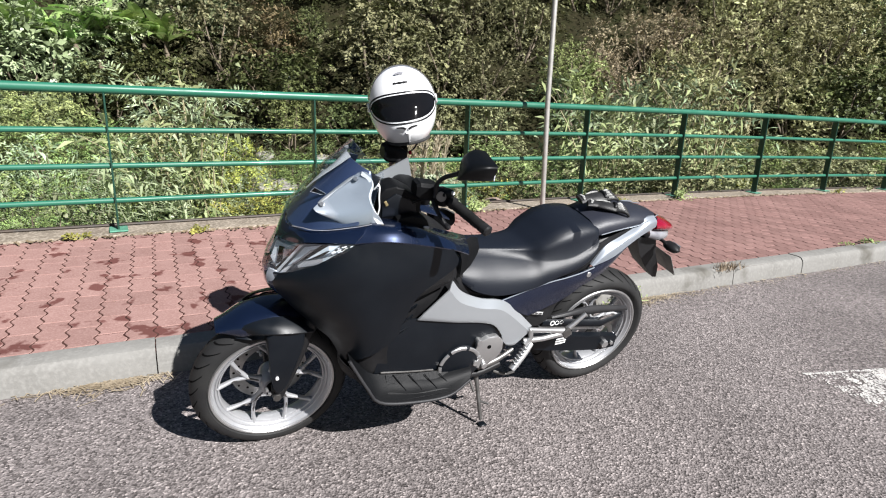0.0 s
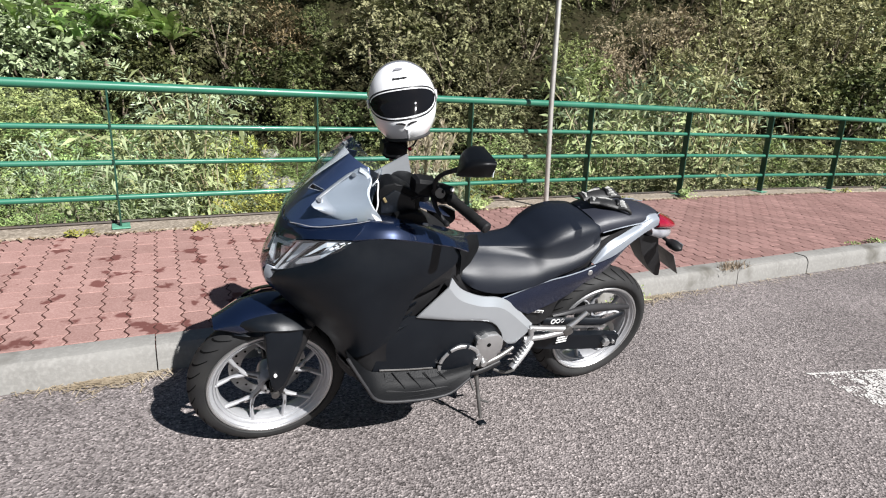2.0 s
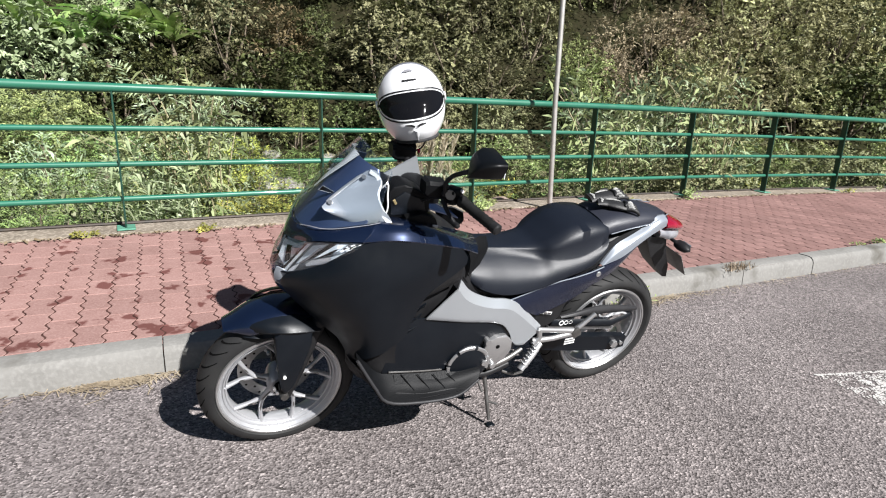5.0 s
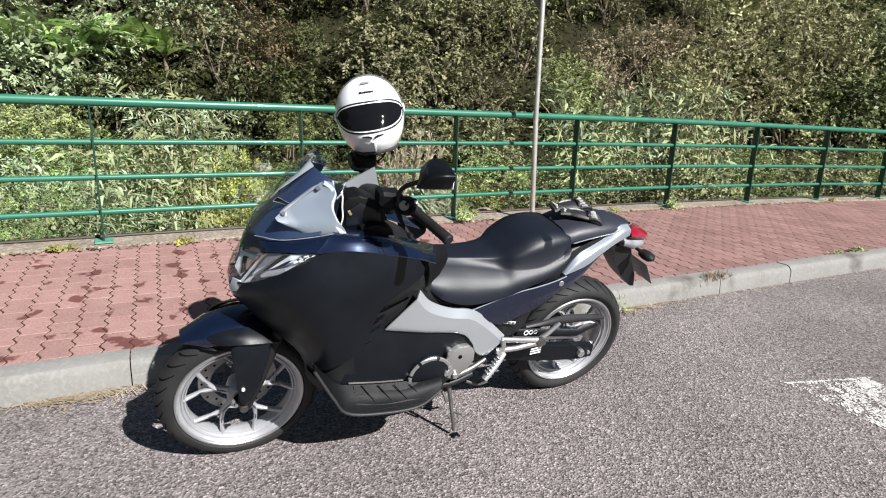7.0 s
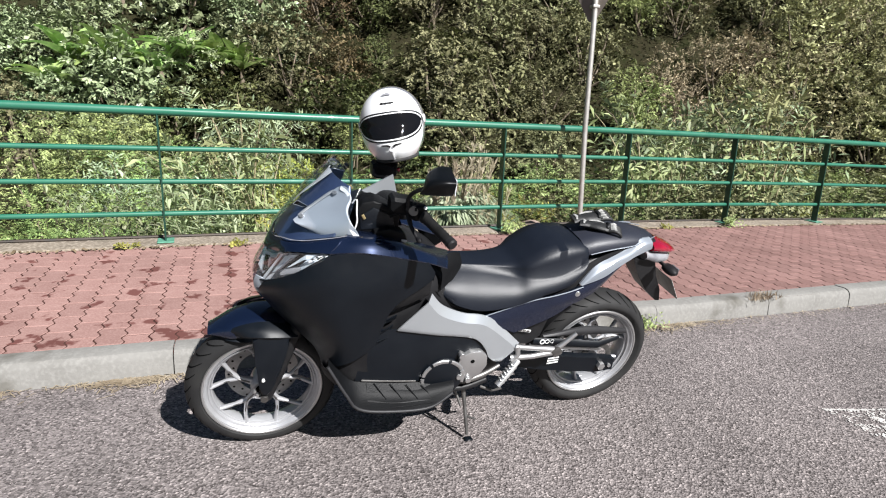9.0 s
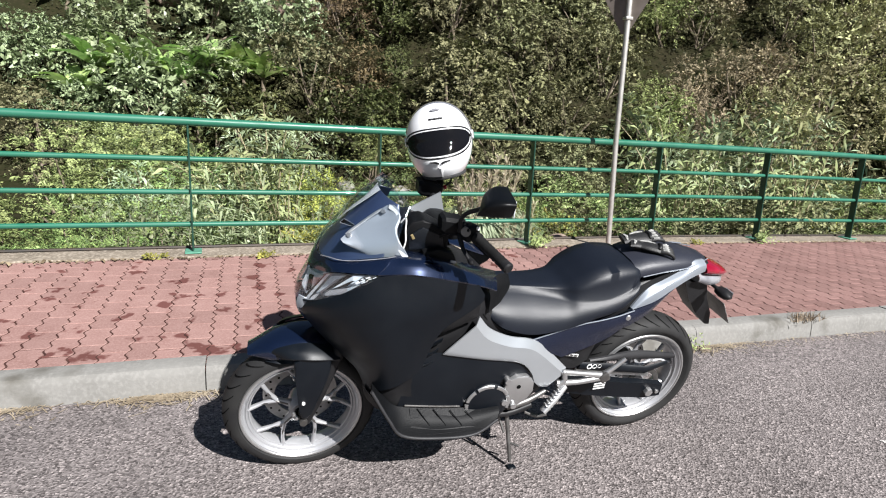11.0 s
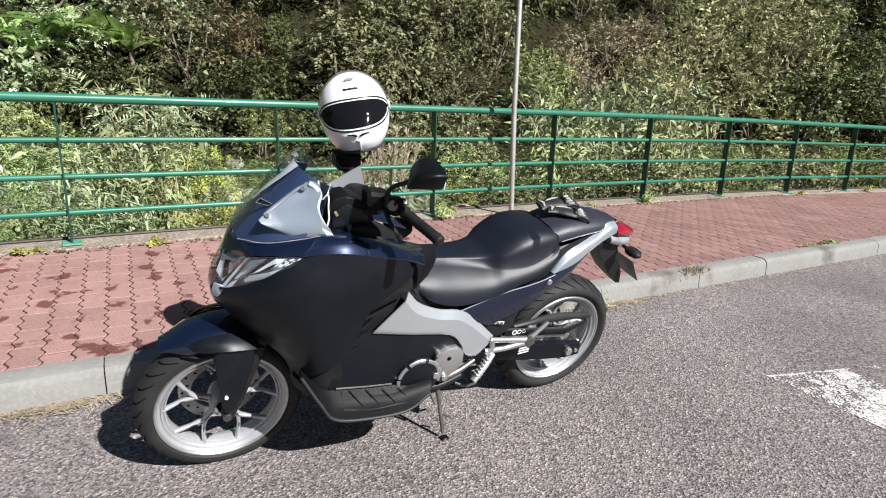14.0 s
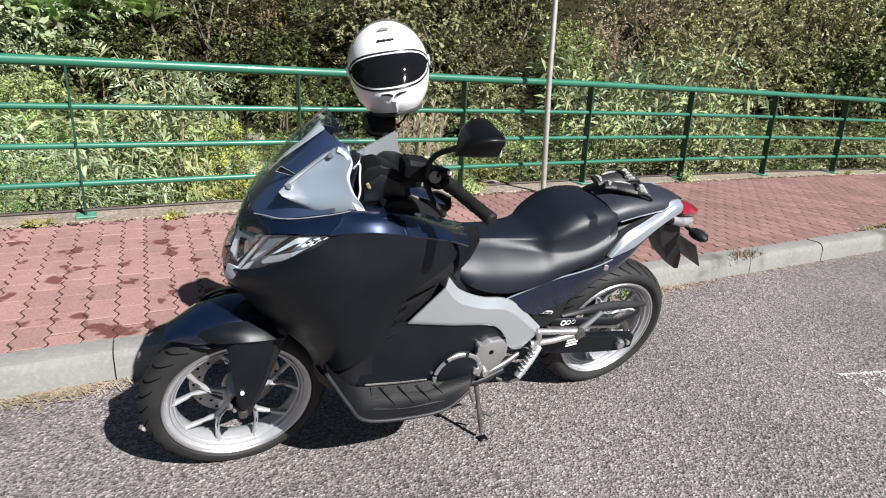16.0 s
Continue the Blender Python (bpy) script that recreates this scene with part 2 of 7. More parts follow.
def land(x, y):
    """Height of the land: flat under the road, a bank down to the stream bed, then the steep hillside."""
    if y < 2.55:
        return -0.06
    s = y + 0.35 * max(x - 2, 0) * smooth(3, 12, y)
    knots = ((2.55, -0.06), (3.0, -0.5), (5, -1.2), (9, -2.1), (12, -1.9), (14, -1.55), (18, -1.50), (20.5, -0.9), (24, 2.0), (30, 8.0), (45, 21), (90, 44), (400, 60))
    for (a, za), (b, zb) in zip(knots, knots[1:]):
        if s <= b:
            z = za + (zb - za) * (s - a) / (b - a)
            break
    else:
        z = 60
    bumps = 0.35 * min(max(y - 2.6, 0), 4) / 4
    return z + bumps * (noise.noise((x * 0.35, y * 0.35, 0)) + 0.5 * noise.noise((x * 1.1, y * 1.1, 3)))


# ---- ground, road, kerb, pavement ----
def build_ground():
    xs = sorted({*np.arange(-30, 60.1, 1.5), *np.linspace(-400, -30, 12), *np.linspace(60, 400, 12)})
    ys = sorted({*np.arange(2.4, 8, 0.45), *np.arange(8, 48, 1.5), *np.linspace(48, 400, 12), *np.linspace(-400, 2.4, 9)})
    verts = [(x, y, land(x, y)) for y in ys for x in xs]
    w = len(xs)
    faces = [(j * w + i, j * w + i + 1, (j + 1) * w + i + 1, (j + 1) * w + i) for j in range(len(ys) - 1) for i in range(w - 1)]
    solid("ground", mesh_of("ground", verts, faces, SOIL_SHADED, 60), "earth under the plants on the bank and hillside, coloured dark as shade", "ground", kind="structure")


def build_road():
    bm = box_bm(240, 60, 0.05, at=(0, -30.0, -0.025))
    solid("road", from_bm("road", bm, ASPHALT), "worn grey asphalt road with pale stone chips", "road", kind="structure")


def build_kerb():
    kerb = thing("kerb", "weathered pale concrete kerb of long stones beside the road", "kerb", kind="structure")
    step, w, h = 1.0, 0.145, 0.140
    prof = [(0.0, -0.05), (0.004, 0.095), (0.012, 0.115), (0.028, 0.132), (0.05, h), (w, h), (w, -0.05)]
    verts = [(x, y, z) for x in (0.0028, step - 0.0028) for y, z in prof]
    k = len(prof)
    faces = [(i, (i + 1) % k, k + (i + 1) % k, k + i) for i in range(k)] + [tuple(range(k))[::-1], tuple(range(k, 2 * k))]
    me = mesh_of("kerb_stone", verts, faces, CONCRETE, 25)
    rnd = random.Random(3)
    ends = [-8.1 + 1.01 * k for k in range(8)] + [0.0, 1.02, 2.03, 3.04, 4.05, 4.877, 5.759] + [6.62 + 0.87 * k for k in range(19)]
    for a, b in zip(ends, ends[1:]):
        part("kerb_stone", me, kerb, m=pose(a, rnd.uniform(-0.003, 0.003), rnd.uniform(-0.003, 0.003), 0, 0, rnd.uniform(-0.12, 0.12)) @ Matrix.Diagonal((b - a, 1, 1, 1)))
    part("mortar", from_bm("mortar", box_bm(31, 0.11, 0.18, at=(7.2, 0.08, 0.035)), JOINT), kerb, "dark earth in the joints")


def pave_z(x, y):
    """Pavement height: from the kerb's top to the edging's foot."""
    edge = rail_by_x(x, -0.14)
    return 0.125 + (edge.z - 0.017 - 0.125) * min(max((y - 0.13) / (edge.y - 0.13), 0), 1)


def build_pavement():
    bed_verts, bed_faces = [], []
    xs = np.arange(-9, 22.1, 1.0)
    for x in xs:
        for y in (0.12, 0.6, 1.1, 1.6, rail_by_x(x, -0.08).y):
            bed_verts.append((x, y, pave_z(x, y) - 0.0034))
    for i in range(len(xs) - 1):
        for j in range(4):
            a = i * 5 + j
            bed_faces.append((a, a + 5, a + 6, a + 1))
    pavement = solid("pavement", mesh_of("pavement", bed_verts, bed_faces, JOINT, 60), "pavement of interlocking red concrete pavers with stains", "pavement", kind="structure")
    # one paver: 0.135 x 0.225 with zigzag long sides
    wx, wy, amp, ch = 0.134, 0.225, 0.0110, 0.0024
    zig = [(k / 16, math.sin(4 * math.pi * k / 16)) for k in range(17)]

    def paver_mesh(name, part_zig, share):
        def outline(shrink):
            y0, y1 = 1.1 * shrink, wy * share - 1.1 * shrink
            right = [(wx - 1.4 * shrink + amp * s, y0 + (y1 - y0) * t) for t, s in part_zig]
            left = [(1.4 * shrink + amp * s, y0 + (y1 - y0) * t) for t, s in part_zig]
            return right + left[::-1]

        lower, upper = outline(0.0030), outline(0.0030 + ch)
        n = len(lower)
        verts = [(x, y, -0.02) for x, y in lower] + [(x, y, -ch) for x, y in lower] + [(x, y, 0.0) for x, y in upper]
        faces = [(i, (i + 1) % n, n + (i + 1) % n, n + i) for i in range(n)] + [(n + i, n + (i + 1) % n, 2 * n + (i + 1) % n, 2 * n + i) for i in range(n)]
        faces += [(2 * n + i, 2 * n + i + 1, 3 * n - 2 - i, 3 * n - 1 - i) for i in range(n // 2 - 1)]
        return mesh_of(name, verts, faces, PAVER)

    whole = paver_mesh("paver", zig, 1.0)
    half = paver_mesh("paver_half", [(k / 8, math.sin(2 * math.pi * k / 8)) for k in range(9)], 0.5)
    rnd = random.Random(5)
    rest = []
    near = 0
    for i in range(-44, 150):
        x, y, far = i * wx, 0.07, rail_by_x(i * wx, 0.02).y
        first = i % 2 == 1
        while y < far:
            me, run = (half, 0.5 * wy) if first or y + wy > far else (whole, wy)
            first = False
            sx = (pave_z(x + 0.2, y) - pave_z(x, y)) / 0.2
            sy = (pave_z(x, y + 0.2) - pave_z(x, y)) / 0.2
            m = pose(x, y, pave_z(x, y) + rnd.uniform(-0.0008, 0.0014), math.degrees(sy) + rnd.uniform(-0.2, 0.2), -math.degrees(sx) + rnd.uniform(-0.25, 0.25), rnd.uniform(-0.3, 0.3))
            if -1.2 < x < 2.0 and near < 300:
                part("paver", me, pavement, m=m)
                near += 1
            else:
                rest.append((me, m))
            y += run
    for stained, mat in ((True, PAVER_FAR), (False, PAVER_CLEAN)):
        allv, allf = [], []
        for me, m in rest:
            if (m.translation.x < 2.6) == stained:
                k = len(allv)
                allv += [m @ v.co for v in me.vertices]
                allf += [tuple(q + k for q in f.vertices) for f in me.polygons]
        ob = part("paver_field", mesh_of("paver_field", allv, allf, mat), pavement)
        ob["kind"] = "stuff"


PAVER_CLEAN = material("red_paver_unstained", (0.186, 0.107, 0.096), 0.9, second=(0.220, 0.131, 0.118), scale=2.2, fine=(0.262, 0.163, 0.148), spec=0.08, fine_scale=90, bump=0.35, bump_scale=120, island=0.13, placed=True)
PAVER_FAR = material("red_paver_far", (0.236, 0.138, 0.122), 0.9, second=(0.272, 0.165, 0.147), scale=9, fine=(0.312, 0.198, 0.178), spec=0.08, fine_scale=90, bump=0.35, bump_scale=120, island=0.10,
                     stains=(0.120, 0.050, 0.044), stain_scale=5.6, stain_at=(0.595, 0.635), placed=True)


def build_edging():
    prof = [(-0.14, -0.30), (-0.14, -0.012), (-0.13, -0.004), (0.13, 0.004), (0.14, -0.006), (0.14, -0.30)]
    verts, faces = [], []
    ds = np.arange(-9, 22.1, 0.5)
    for d in ds:
        for off, h in prof:
            wob = 0.006 * noise.noise((d * 2.0, off * 9, 1))
            verts.append(rail_at(d, off + wob, h))
    k = len(prof)
    for i in range(len(ds) - 1):
        faces += [(i * k + j, i * k + j + 1, (i + 1) * k + j + 1, (i + 1) * k + j) for j in range(k - 1)]
    solid("edging", mesh_of("edging", verts, faces, STRIP, 30), "dirty brown concrete edging under the railing", "edging", kind="structure")
    # thin dark line along the far side of the edging
    lip = [rail_at(d, 0.150, 0.012) for d in np.arange(-9, 22.1, 0.5)]
    solid("trim", tube("trim", lip, 0.015, DARK_STRIP, 8), "thin dark strip along the far side of the edging", "trim", kind="structure")


DARK_STRIP = material("dark_metal", (0.03, 0.027, 0.024), 0.6, 0.3, second=(0.05, 0.035, 0.025), scale=8)


def build_railing():
    railing = thing("railing", "green painted steel pipe railing with flat posts along the pavement", "railing", Matrix.Translation(rail_at(0)))
    o = rail_at(0)
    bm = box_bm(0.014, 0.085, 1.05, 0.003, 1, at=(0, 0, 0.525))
    post_me = from_bm("post", bm, GREEN_POST_SHADED, 30)
    bm = box_bm(0.13, 0.17, 0.012, 0.003, 1, at=(0, 0, 0.009))
    plate_me = from_bm("base_plate", bm, GREEN_PLATE, 30)
    bolt_me = mesh_of("bolt", *tube_data([(0, 0, 0.012), (0, 0, 0.03)], 0.009, 6), GALV)
    for k in range(-4, 12):
        d = k * POST_STEP
        p = part("post", post_me, railing, m=Matrix.Translation(rail_at(d) - o) @ pose(0, 0, 0, 0, 0, math.degrees(math.atan2(rail_at(d + 0.1).y - rail_at(d - 0.1).y, rail_at(d + 0.1).x - rail_at(d - 0.1).x))))
        plate = part("base_plate", plate_me, p, "faded green bolted base plate")
    for name, h, r in (("top_rail", 1.076, 0.034), ("rail", 0.778, 0.0215), ("rail", 0.508, 0.0215), ("rail", 0.238, 0.0215)):
        off = 0.0
        pts = [rail_at(d, off, h) - o for d in np.arange(-8.0, 19.1, 0.5)]
        part(name, tube(name, pts, r, GREEN, 16), railing)


def build_sign_pole():
    foot = Vector((3.79, 2.23, 0.19))
    sign = thing("sign_pole", "galvanised steel pole with the back of a triangular road sign", "road sign", Matrix.Translation(foot))
    part("pole", tube("pole", [(0, 0, -0.05), (-0.053, -0.020, 1.085), (-0.075, -0.030, 2.9)], 0.027, GALV, 16), sign)
    # downward-pointing triangle with rounded corners, seen from its back
    pts = []
    for cx, cz, a0 in ((0.0, 0.05, 210), (0.40, 0.74, -30), (-0.40, 0.74, 90)):
        for s in range(5):
            a = radians(a0 + s * 30)
            pts.append((cx + 0.045 * math.cos(a), cz + 0.045 * math.sin(a)))
    n = len(pts)
    verts = [(x, y, z) for y in (0.0, 0.004) for x, z in pts]
    faces = [tuple(range(n))[::-1], tuple(range(n, 2 * n))] + [(i, (i + 1) % n, n + (i + 1) % n, n + i) for i in range(n)]
    part("sign_plate", mesh_of("sign_plate", verts, faces, SIGN_BACK, 30), sign, "grey back of a triangular sign", pose(-0.07, 0.006, 2.10, 0, 0, -50))
    for z in (2.25, 2.6):
        part("clamp", from_bm("clamp", box_bm(0.075, 0.075, 0.03, 0.006, 2, at=(0, 0.004, 0)), GALV, 30), sign, "", pose(-0.068, -0.027, z))


SIGN_BACK = material("sign_back", (0.20, 0.17, 0.15), 0.6, 0.2, second=(0.14, 0.12, 0.10), scale=7)


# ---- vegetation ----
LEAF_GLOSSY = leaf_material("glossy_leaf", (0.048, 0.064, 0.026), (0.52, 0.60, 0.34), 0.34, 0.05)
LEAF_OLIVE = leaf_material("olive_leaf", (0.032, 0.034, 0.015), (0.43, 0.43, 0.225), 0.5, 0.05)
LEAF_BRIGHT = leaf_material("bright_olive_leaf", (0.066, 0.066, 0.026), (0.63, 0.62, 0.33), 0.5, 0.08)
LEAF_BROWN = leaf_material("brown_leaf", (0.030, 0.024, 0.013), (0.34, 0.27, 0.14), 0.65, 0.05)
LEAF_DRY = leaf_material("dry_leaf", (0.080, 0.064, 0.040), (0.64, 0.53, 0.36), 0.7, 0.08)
# dark green ivy, deepened further to paint the shade under overhanging growth
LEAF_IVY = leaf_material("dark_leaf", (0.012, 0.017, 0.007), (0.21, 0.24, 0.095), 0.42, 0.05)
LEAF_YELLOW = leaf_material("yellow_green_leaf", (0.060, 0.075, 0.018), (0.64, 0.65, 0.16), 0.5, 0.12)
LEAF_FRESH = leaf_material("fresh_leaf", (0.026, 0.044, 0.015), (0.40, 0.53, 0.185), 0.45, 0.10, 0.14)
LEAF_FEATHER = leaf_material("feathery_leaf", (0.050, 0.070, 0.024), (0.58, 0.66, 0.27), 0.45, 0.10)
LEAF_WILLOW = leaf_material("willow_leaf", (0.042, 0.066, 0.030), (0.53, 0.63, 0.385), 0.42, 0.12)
LEAF_CANE = leaf_material("cane_leaf", (0.08, 0.10, 0.035), (0.49, 0.52, 0.27), 0.42, 0.2)
LEAF_REED = leaf_material("reed_leaf", (0.20, 0.24, 0.11), (0.62, 0.66, 0.46), 0.4, 0.35)
LEAF_BANANA = leaf_material("banana_leaf", (0.17, 0.28, 0.08), (0.52, 0.62, 0.24), 0.35, 0.3)


def unit(v):
    return v / (np.linalg.norm(v, axis=1, keepdims=True) + 1e-9)


def leaves(rng, centres, axes, length, width, droop=0.0, normals=None):
    """Rhombic leaves: one at each centre along its axis, facing its normal or any way, of varied size; returns (n, 4, 3)."""
    n = len(centres)
    axes = unit(axes)
    side = unit(np.cross(axes, rng.normal(size=(n, 3)) if normals is None else normals))
    size = rng.uniform(0.6, 1.35, (n, 1))
    a, b = axes * length * size, side * width * 0.5 * size
    mid = centres + 0.45 * a
    tip = centres + a - np.array([0, 0, 1.0]) * droop * length * size
    return np.stack([centres, mid + b, tip, mid - b], 1)


def crown_points(rng, n, radius, height, lumps, tufts=13, tuft=0.052):
    """Leaf places and outward normals on a gappy crown: lumps of uneven size, each set with small tufts."""
    k, c, r = lumps, [], []
    while len(c) < k:
        z = rng.uniform(0.16, 0.84)
        reach = math.sqrt(max(1.08 - z * z, 0.1)) * 0.78
        ang, q = rng.uniform(0, 2 * np.pi), reach * math.sqrt(rng.uniform(0.05, 1))
        p = np.array([math.cos(ang) * q * radius, math.sin(ang) * q * radius, z * height])
        s = rng.uniform(0.26, 0.46) * radius
        if len(c) > 60 or all(np.linalg.norm(p - o) > 0.62 * (s + t) for o, t in zip(c, r)) or rng.random() < 0.03:
            c.append(p)
            r.append(s)
    c, r = np.array(c), np.array(r)
    d = unit(rng.normal(size=(k * tufts, 3)) + np.array([0, 0, 0.35]))
    owner = np.repeat(np.arange(k), tufts)
    sub_at = c[owner] + d * (r[owner] * rng.uniform(0.82, 1.08, k * tufts))[:, None]
    pick = rng.integers(0, k * tufts, n)
    size = (tuft * radius * rng.uniform(0.6, 1.5, k * tufts))[pick][:, None]
    off = rng.normal(size=(n, 3)) * np.array([1, 1, 0.8])
    p = sub_at[pick] + off * size
    normal = unit(d[pick] * 1.0 + 0.55 * off + np.array([0, 0, 0.45]) + rng.normal(0, 0.42, (n, 3)))
    return p, normal, c, r


def sprays(rng, feet, along, up, reach, k, length, width, sag=0.25):
    """Leafy twigs: from each foot a twig of k leaves set on both its sides, bending down towards its tip."""
    n = len(feet)
    along, up = unit(along), unit(up)
    side = unit(np.cross(along, up))
    t = (np.arange(k) + 0.6) / k
    run = reach * rng.uniform(0.6, 1.3, (n, 1, 1))
    at = feet[:, None] + along[:, None] * run * t[None, :, None]
    at[..., 2] -= (sag * run[..., 0] * t[None] ** 2)
    sign = np.where(np.arange(k) % 2, 1.0, -1.0)[None, :, None]
    axis = along[:, None] * (0.45 + 0.5 * t[None, :, None]) + side[:, None] * sign * 0.85 + rng.normal(0, 0.16, (n, k, 3))
    face = np.repeat(up[:, None], k, 1) + rng.normal(0, 0.30, (n, k, 3))
    quads = leaves(rng, at.reshape(-1, 3), axis.reshape(-1, 3), length, width, 0.15, face.reshape(-1, 3))
    taper = np.tile(1.1 - 0.45 * t, n)[:, None, None]
    root = quads[:, :1]
    return root + (quads - root) * taper


def stems_data(rng, targets, base_r, spread=0.12):
    """Tapered, bent stems from the foot to the given points."""
    items = []
    for t in targets:
        foot = np.array([rng.normal(0, spread), rng.normal(0, spread), -0.15])
        mid = foot + (t - foot) * 0.55 + rng.normal(0, 0.12, 3)
        mid[2] = foot[2] + (t[2] - foot[2]) * 0.5
        items.append(tube_data([foot, (foot * 0.6 + mid * 0.4), mid, (mid + t) / 2 + rng.normal(0, 0.06, 3), t], [base_r, base_r * 0.8, base_r * 0.6, base_r * 0.4, base_r * 0.15], 5))
    return join_data(*items)


def bush_meshes(seed, leaf_mat, n, radius, height, lumps, length, width, droop=0.2, upward=0.3, twig=(0.25, 12)):
    rng = np.random.default_rng(seed)
    p, d, c, r = crown_points(rng, n, radius, height, lumps)
    reach, k = twig
    m = n // k
    along = 0.55 * unit(np.cross(d[:m], rng.normal(size=(m, 3)))) + 0.75 * d[:m] + np.array([0, 0, upward])
    quads = sprays(rng, p[:m], along, d[:m] + np.array([0, -0.25, 0.9]), reach, k, length, width, droop)
    # coarse old leaves deep inside each lump, which keep the light out
    m = 46 * len(c)
    own = np.repeat(np.arange(len(c)), 46)
    deep = c[own] + unit(rng.normal(size=(m, 3))) * (r[own] * rng.uniform(0.1, 0.66, m))[:, None]
    span = length * (1.4 if radius > 1.5 else 0.8)
    quads = np.concatenate([quads, leaves(rng, deep, rng.normal(size=(m, 3)), span, span * (0.55 if radius > 1.5 else 0.38), 0.1)])
    stems = mesh_of("trunk", *stems_data(rng, c[: min(len(c), 7)], 0.035 * height ** 0.5), BARK, 50)
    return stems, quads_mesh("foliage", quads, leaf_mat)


def reed_meshes(seed, stalks, height, spread):
    """Giant reed: arching stalks with long pale drooping blades, all swept the same way by the wind."""
    rng = np.random.default_rng(seed)
    quads, items = [], []
    for _ in range(stalks):
        foot = np.array([rng.normal(0, spread), rng.normal(0, spread), -0.2])
        h = height * rng.uniform(0.65, 1.1)
        lean = np.array([rng.normal(-0.12, 0.12), rng.normal(0, 0.12), 0])
        ts = np.linspace(0, 1, 6)
        pts = [foot + np.array([0, 0, h * t]) + lean * h * t * t for t in ts]
        items.append(tube_data(pts, [0.014, 0.013, 0.012, 0.010, 0.007, 0.003], 5))
        m = 36
        t = np.sort(rng.uniform(0.35, 1.0, m) ** 0.8)[:, None]
        q = foot + np.array([0, 0, h]) * t + lean * h * t * t
        ang = rng.uniform(0, 2 * np.pi, m)
        axes = np.stack([np.cos(ang) - 0.7, 0.6 * np.sin(ang) - 0.2, np.full(m, 0.55)], 1)
        axes /= np.linalg.norm(axes, axis=1, keepdims=True)
        length = rng.uniform(0.22, 0.46, (m, 1))
        side = np.cross(axes, np.array([0, 0, 1.0]))
        side /= np.linalg.norm(side, axis=1, keepdims=True)
        a, mid, tip = q, q + axes * length * 0.5, q + axes * length * np.array([1, 1, 0.55])
        w = 0.021 * rng.uniform(0.7, 1.4, (m, 1)) * side
        quads.append(np.stack([a - w * 0.6, a + w * 0.6, mid + w, mid - w], 1))
        quads.append(np.stack([mid - w, mid + w, tip + w * 0.1, tip - w * 0.1], 1))
    return mesh_of("cane", *join_data(*items), LEAF_REED, 50), quads_mesh("blade_tuft", np.concatenate(quads), LEAF_REED)


def cane_meshes(seed):
    """Tall arching canes with sprays of narrow leaves towards their ends."""
    rng = np.random.default_rng(seed)
    quads, items = [], []
    for _ in range(6):
        a, reach, h = rng.uniform(0, 2 * np.pi), rng.uniform(0.25, 0.95), rng.uniform(2.2, 3.1)
        d = np.array([math.cos(a) * reach - 0.25, math.sin(a) * reach * 0.6, 0])
        ts = np.linspace(0, 1, 8)
        pts = [np.array([0, 0, -0.2]) + np.array([0, 0, h * (t - 0.22 * t ** 3)]) + d * t ** 1.7 for t in ts]
        items.append(tube_data(pts, [0.016, 0.015, 0.014, 0.012, 0.010, 0.008, 0.006, 0.003], 5))
        m = 60
        t = rng.uniform(0.35, 1.0, m)
        k = np.array(pts)
        q = np.stack([np.interp(t, ts, k[:, i]) for i in range(3)], 1) + rng.normal(0, 0.09, (m, 3))
        ax = rng.normal(0, 0.9, (m, 3)) + d * 0.9 + np.array([-0.25, 0, 0.15])
        quads.append(leaves(rng, q, ax, 0.15, 0.034, 0.25, rng.normal(0, 0.5, (m, 3)) + np.array([0, -0.4, 0.8])))
    return mesh_of("cane", *join_data(*items), BARK_PALE, 50), quads_mesh("foliage", np.concatenate(quads), LEAF_CANE)


def willow_meshes(seed):
    """Arching branches hung with drooping twigs of long narrow leaves."""
    rng = np.random.default_rng(seed)
    quads, items = [], []
    ts = np.linspace(0, 1, 8)
    for b in range(11):
        a, reach, h = 2 * np.pi * (b + rng.uniform(0, 0.8)) / 11, rng.uniform(0.35, 1.15), rng.uniform(1.7, 3.0)
        d = np.array([math.cos(a) * reach, math.sin(a) * reach * 0.7, 0])
        pts = np.array([np.array([0, 0, -0.2]) + np.array([0, 0, h * (1.15 * t - 0.25 * t ** 4)]) + d * t ** 1.6 for t in ts])
        items.append(tube_data(list(pts), [0.022, 0.020, 0.018, 0.015, 0.012, 0.009, 0.006, 0.003], 5))
        m = 9
        t = np.linspace(0.34, 1.0, m)
        feet = np.stack([np.interp(t, ts, pts[:, i]) for i in range(3)], 1)
        out = d / reach * 0.7 + rng.normal(0, 0.55, (m, 3)) + np.array([0, 0, 0.55])
        quads.append(sprays(rng, feet, out, rng.normal(0, 0.35, (m, 3)) + np.array([0, -0.7, 0.7]), 0.62, 13, 0.165, 0.032, 0.75))
    deep = rng.normal(0, 1, (420, 3)) * np.array([0.42, 0.32, 0.55]) + np.array([0, 0, 1.15])
    quads.append(leaves(rng, deep, rng.normal(size=(420, 3)), 0.14, 0.04, 0.2))
    return mesh_of("trunk", *join_data(*items), BARK, 50), quads_mesh("foliage", np.concatenate(quads), LEAF_WILLOW)


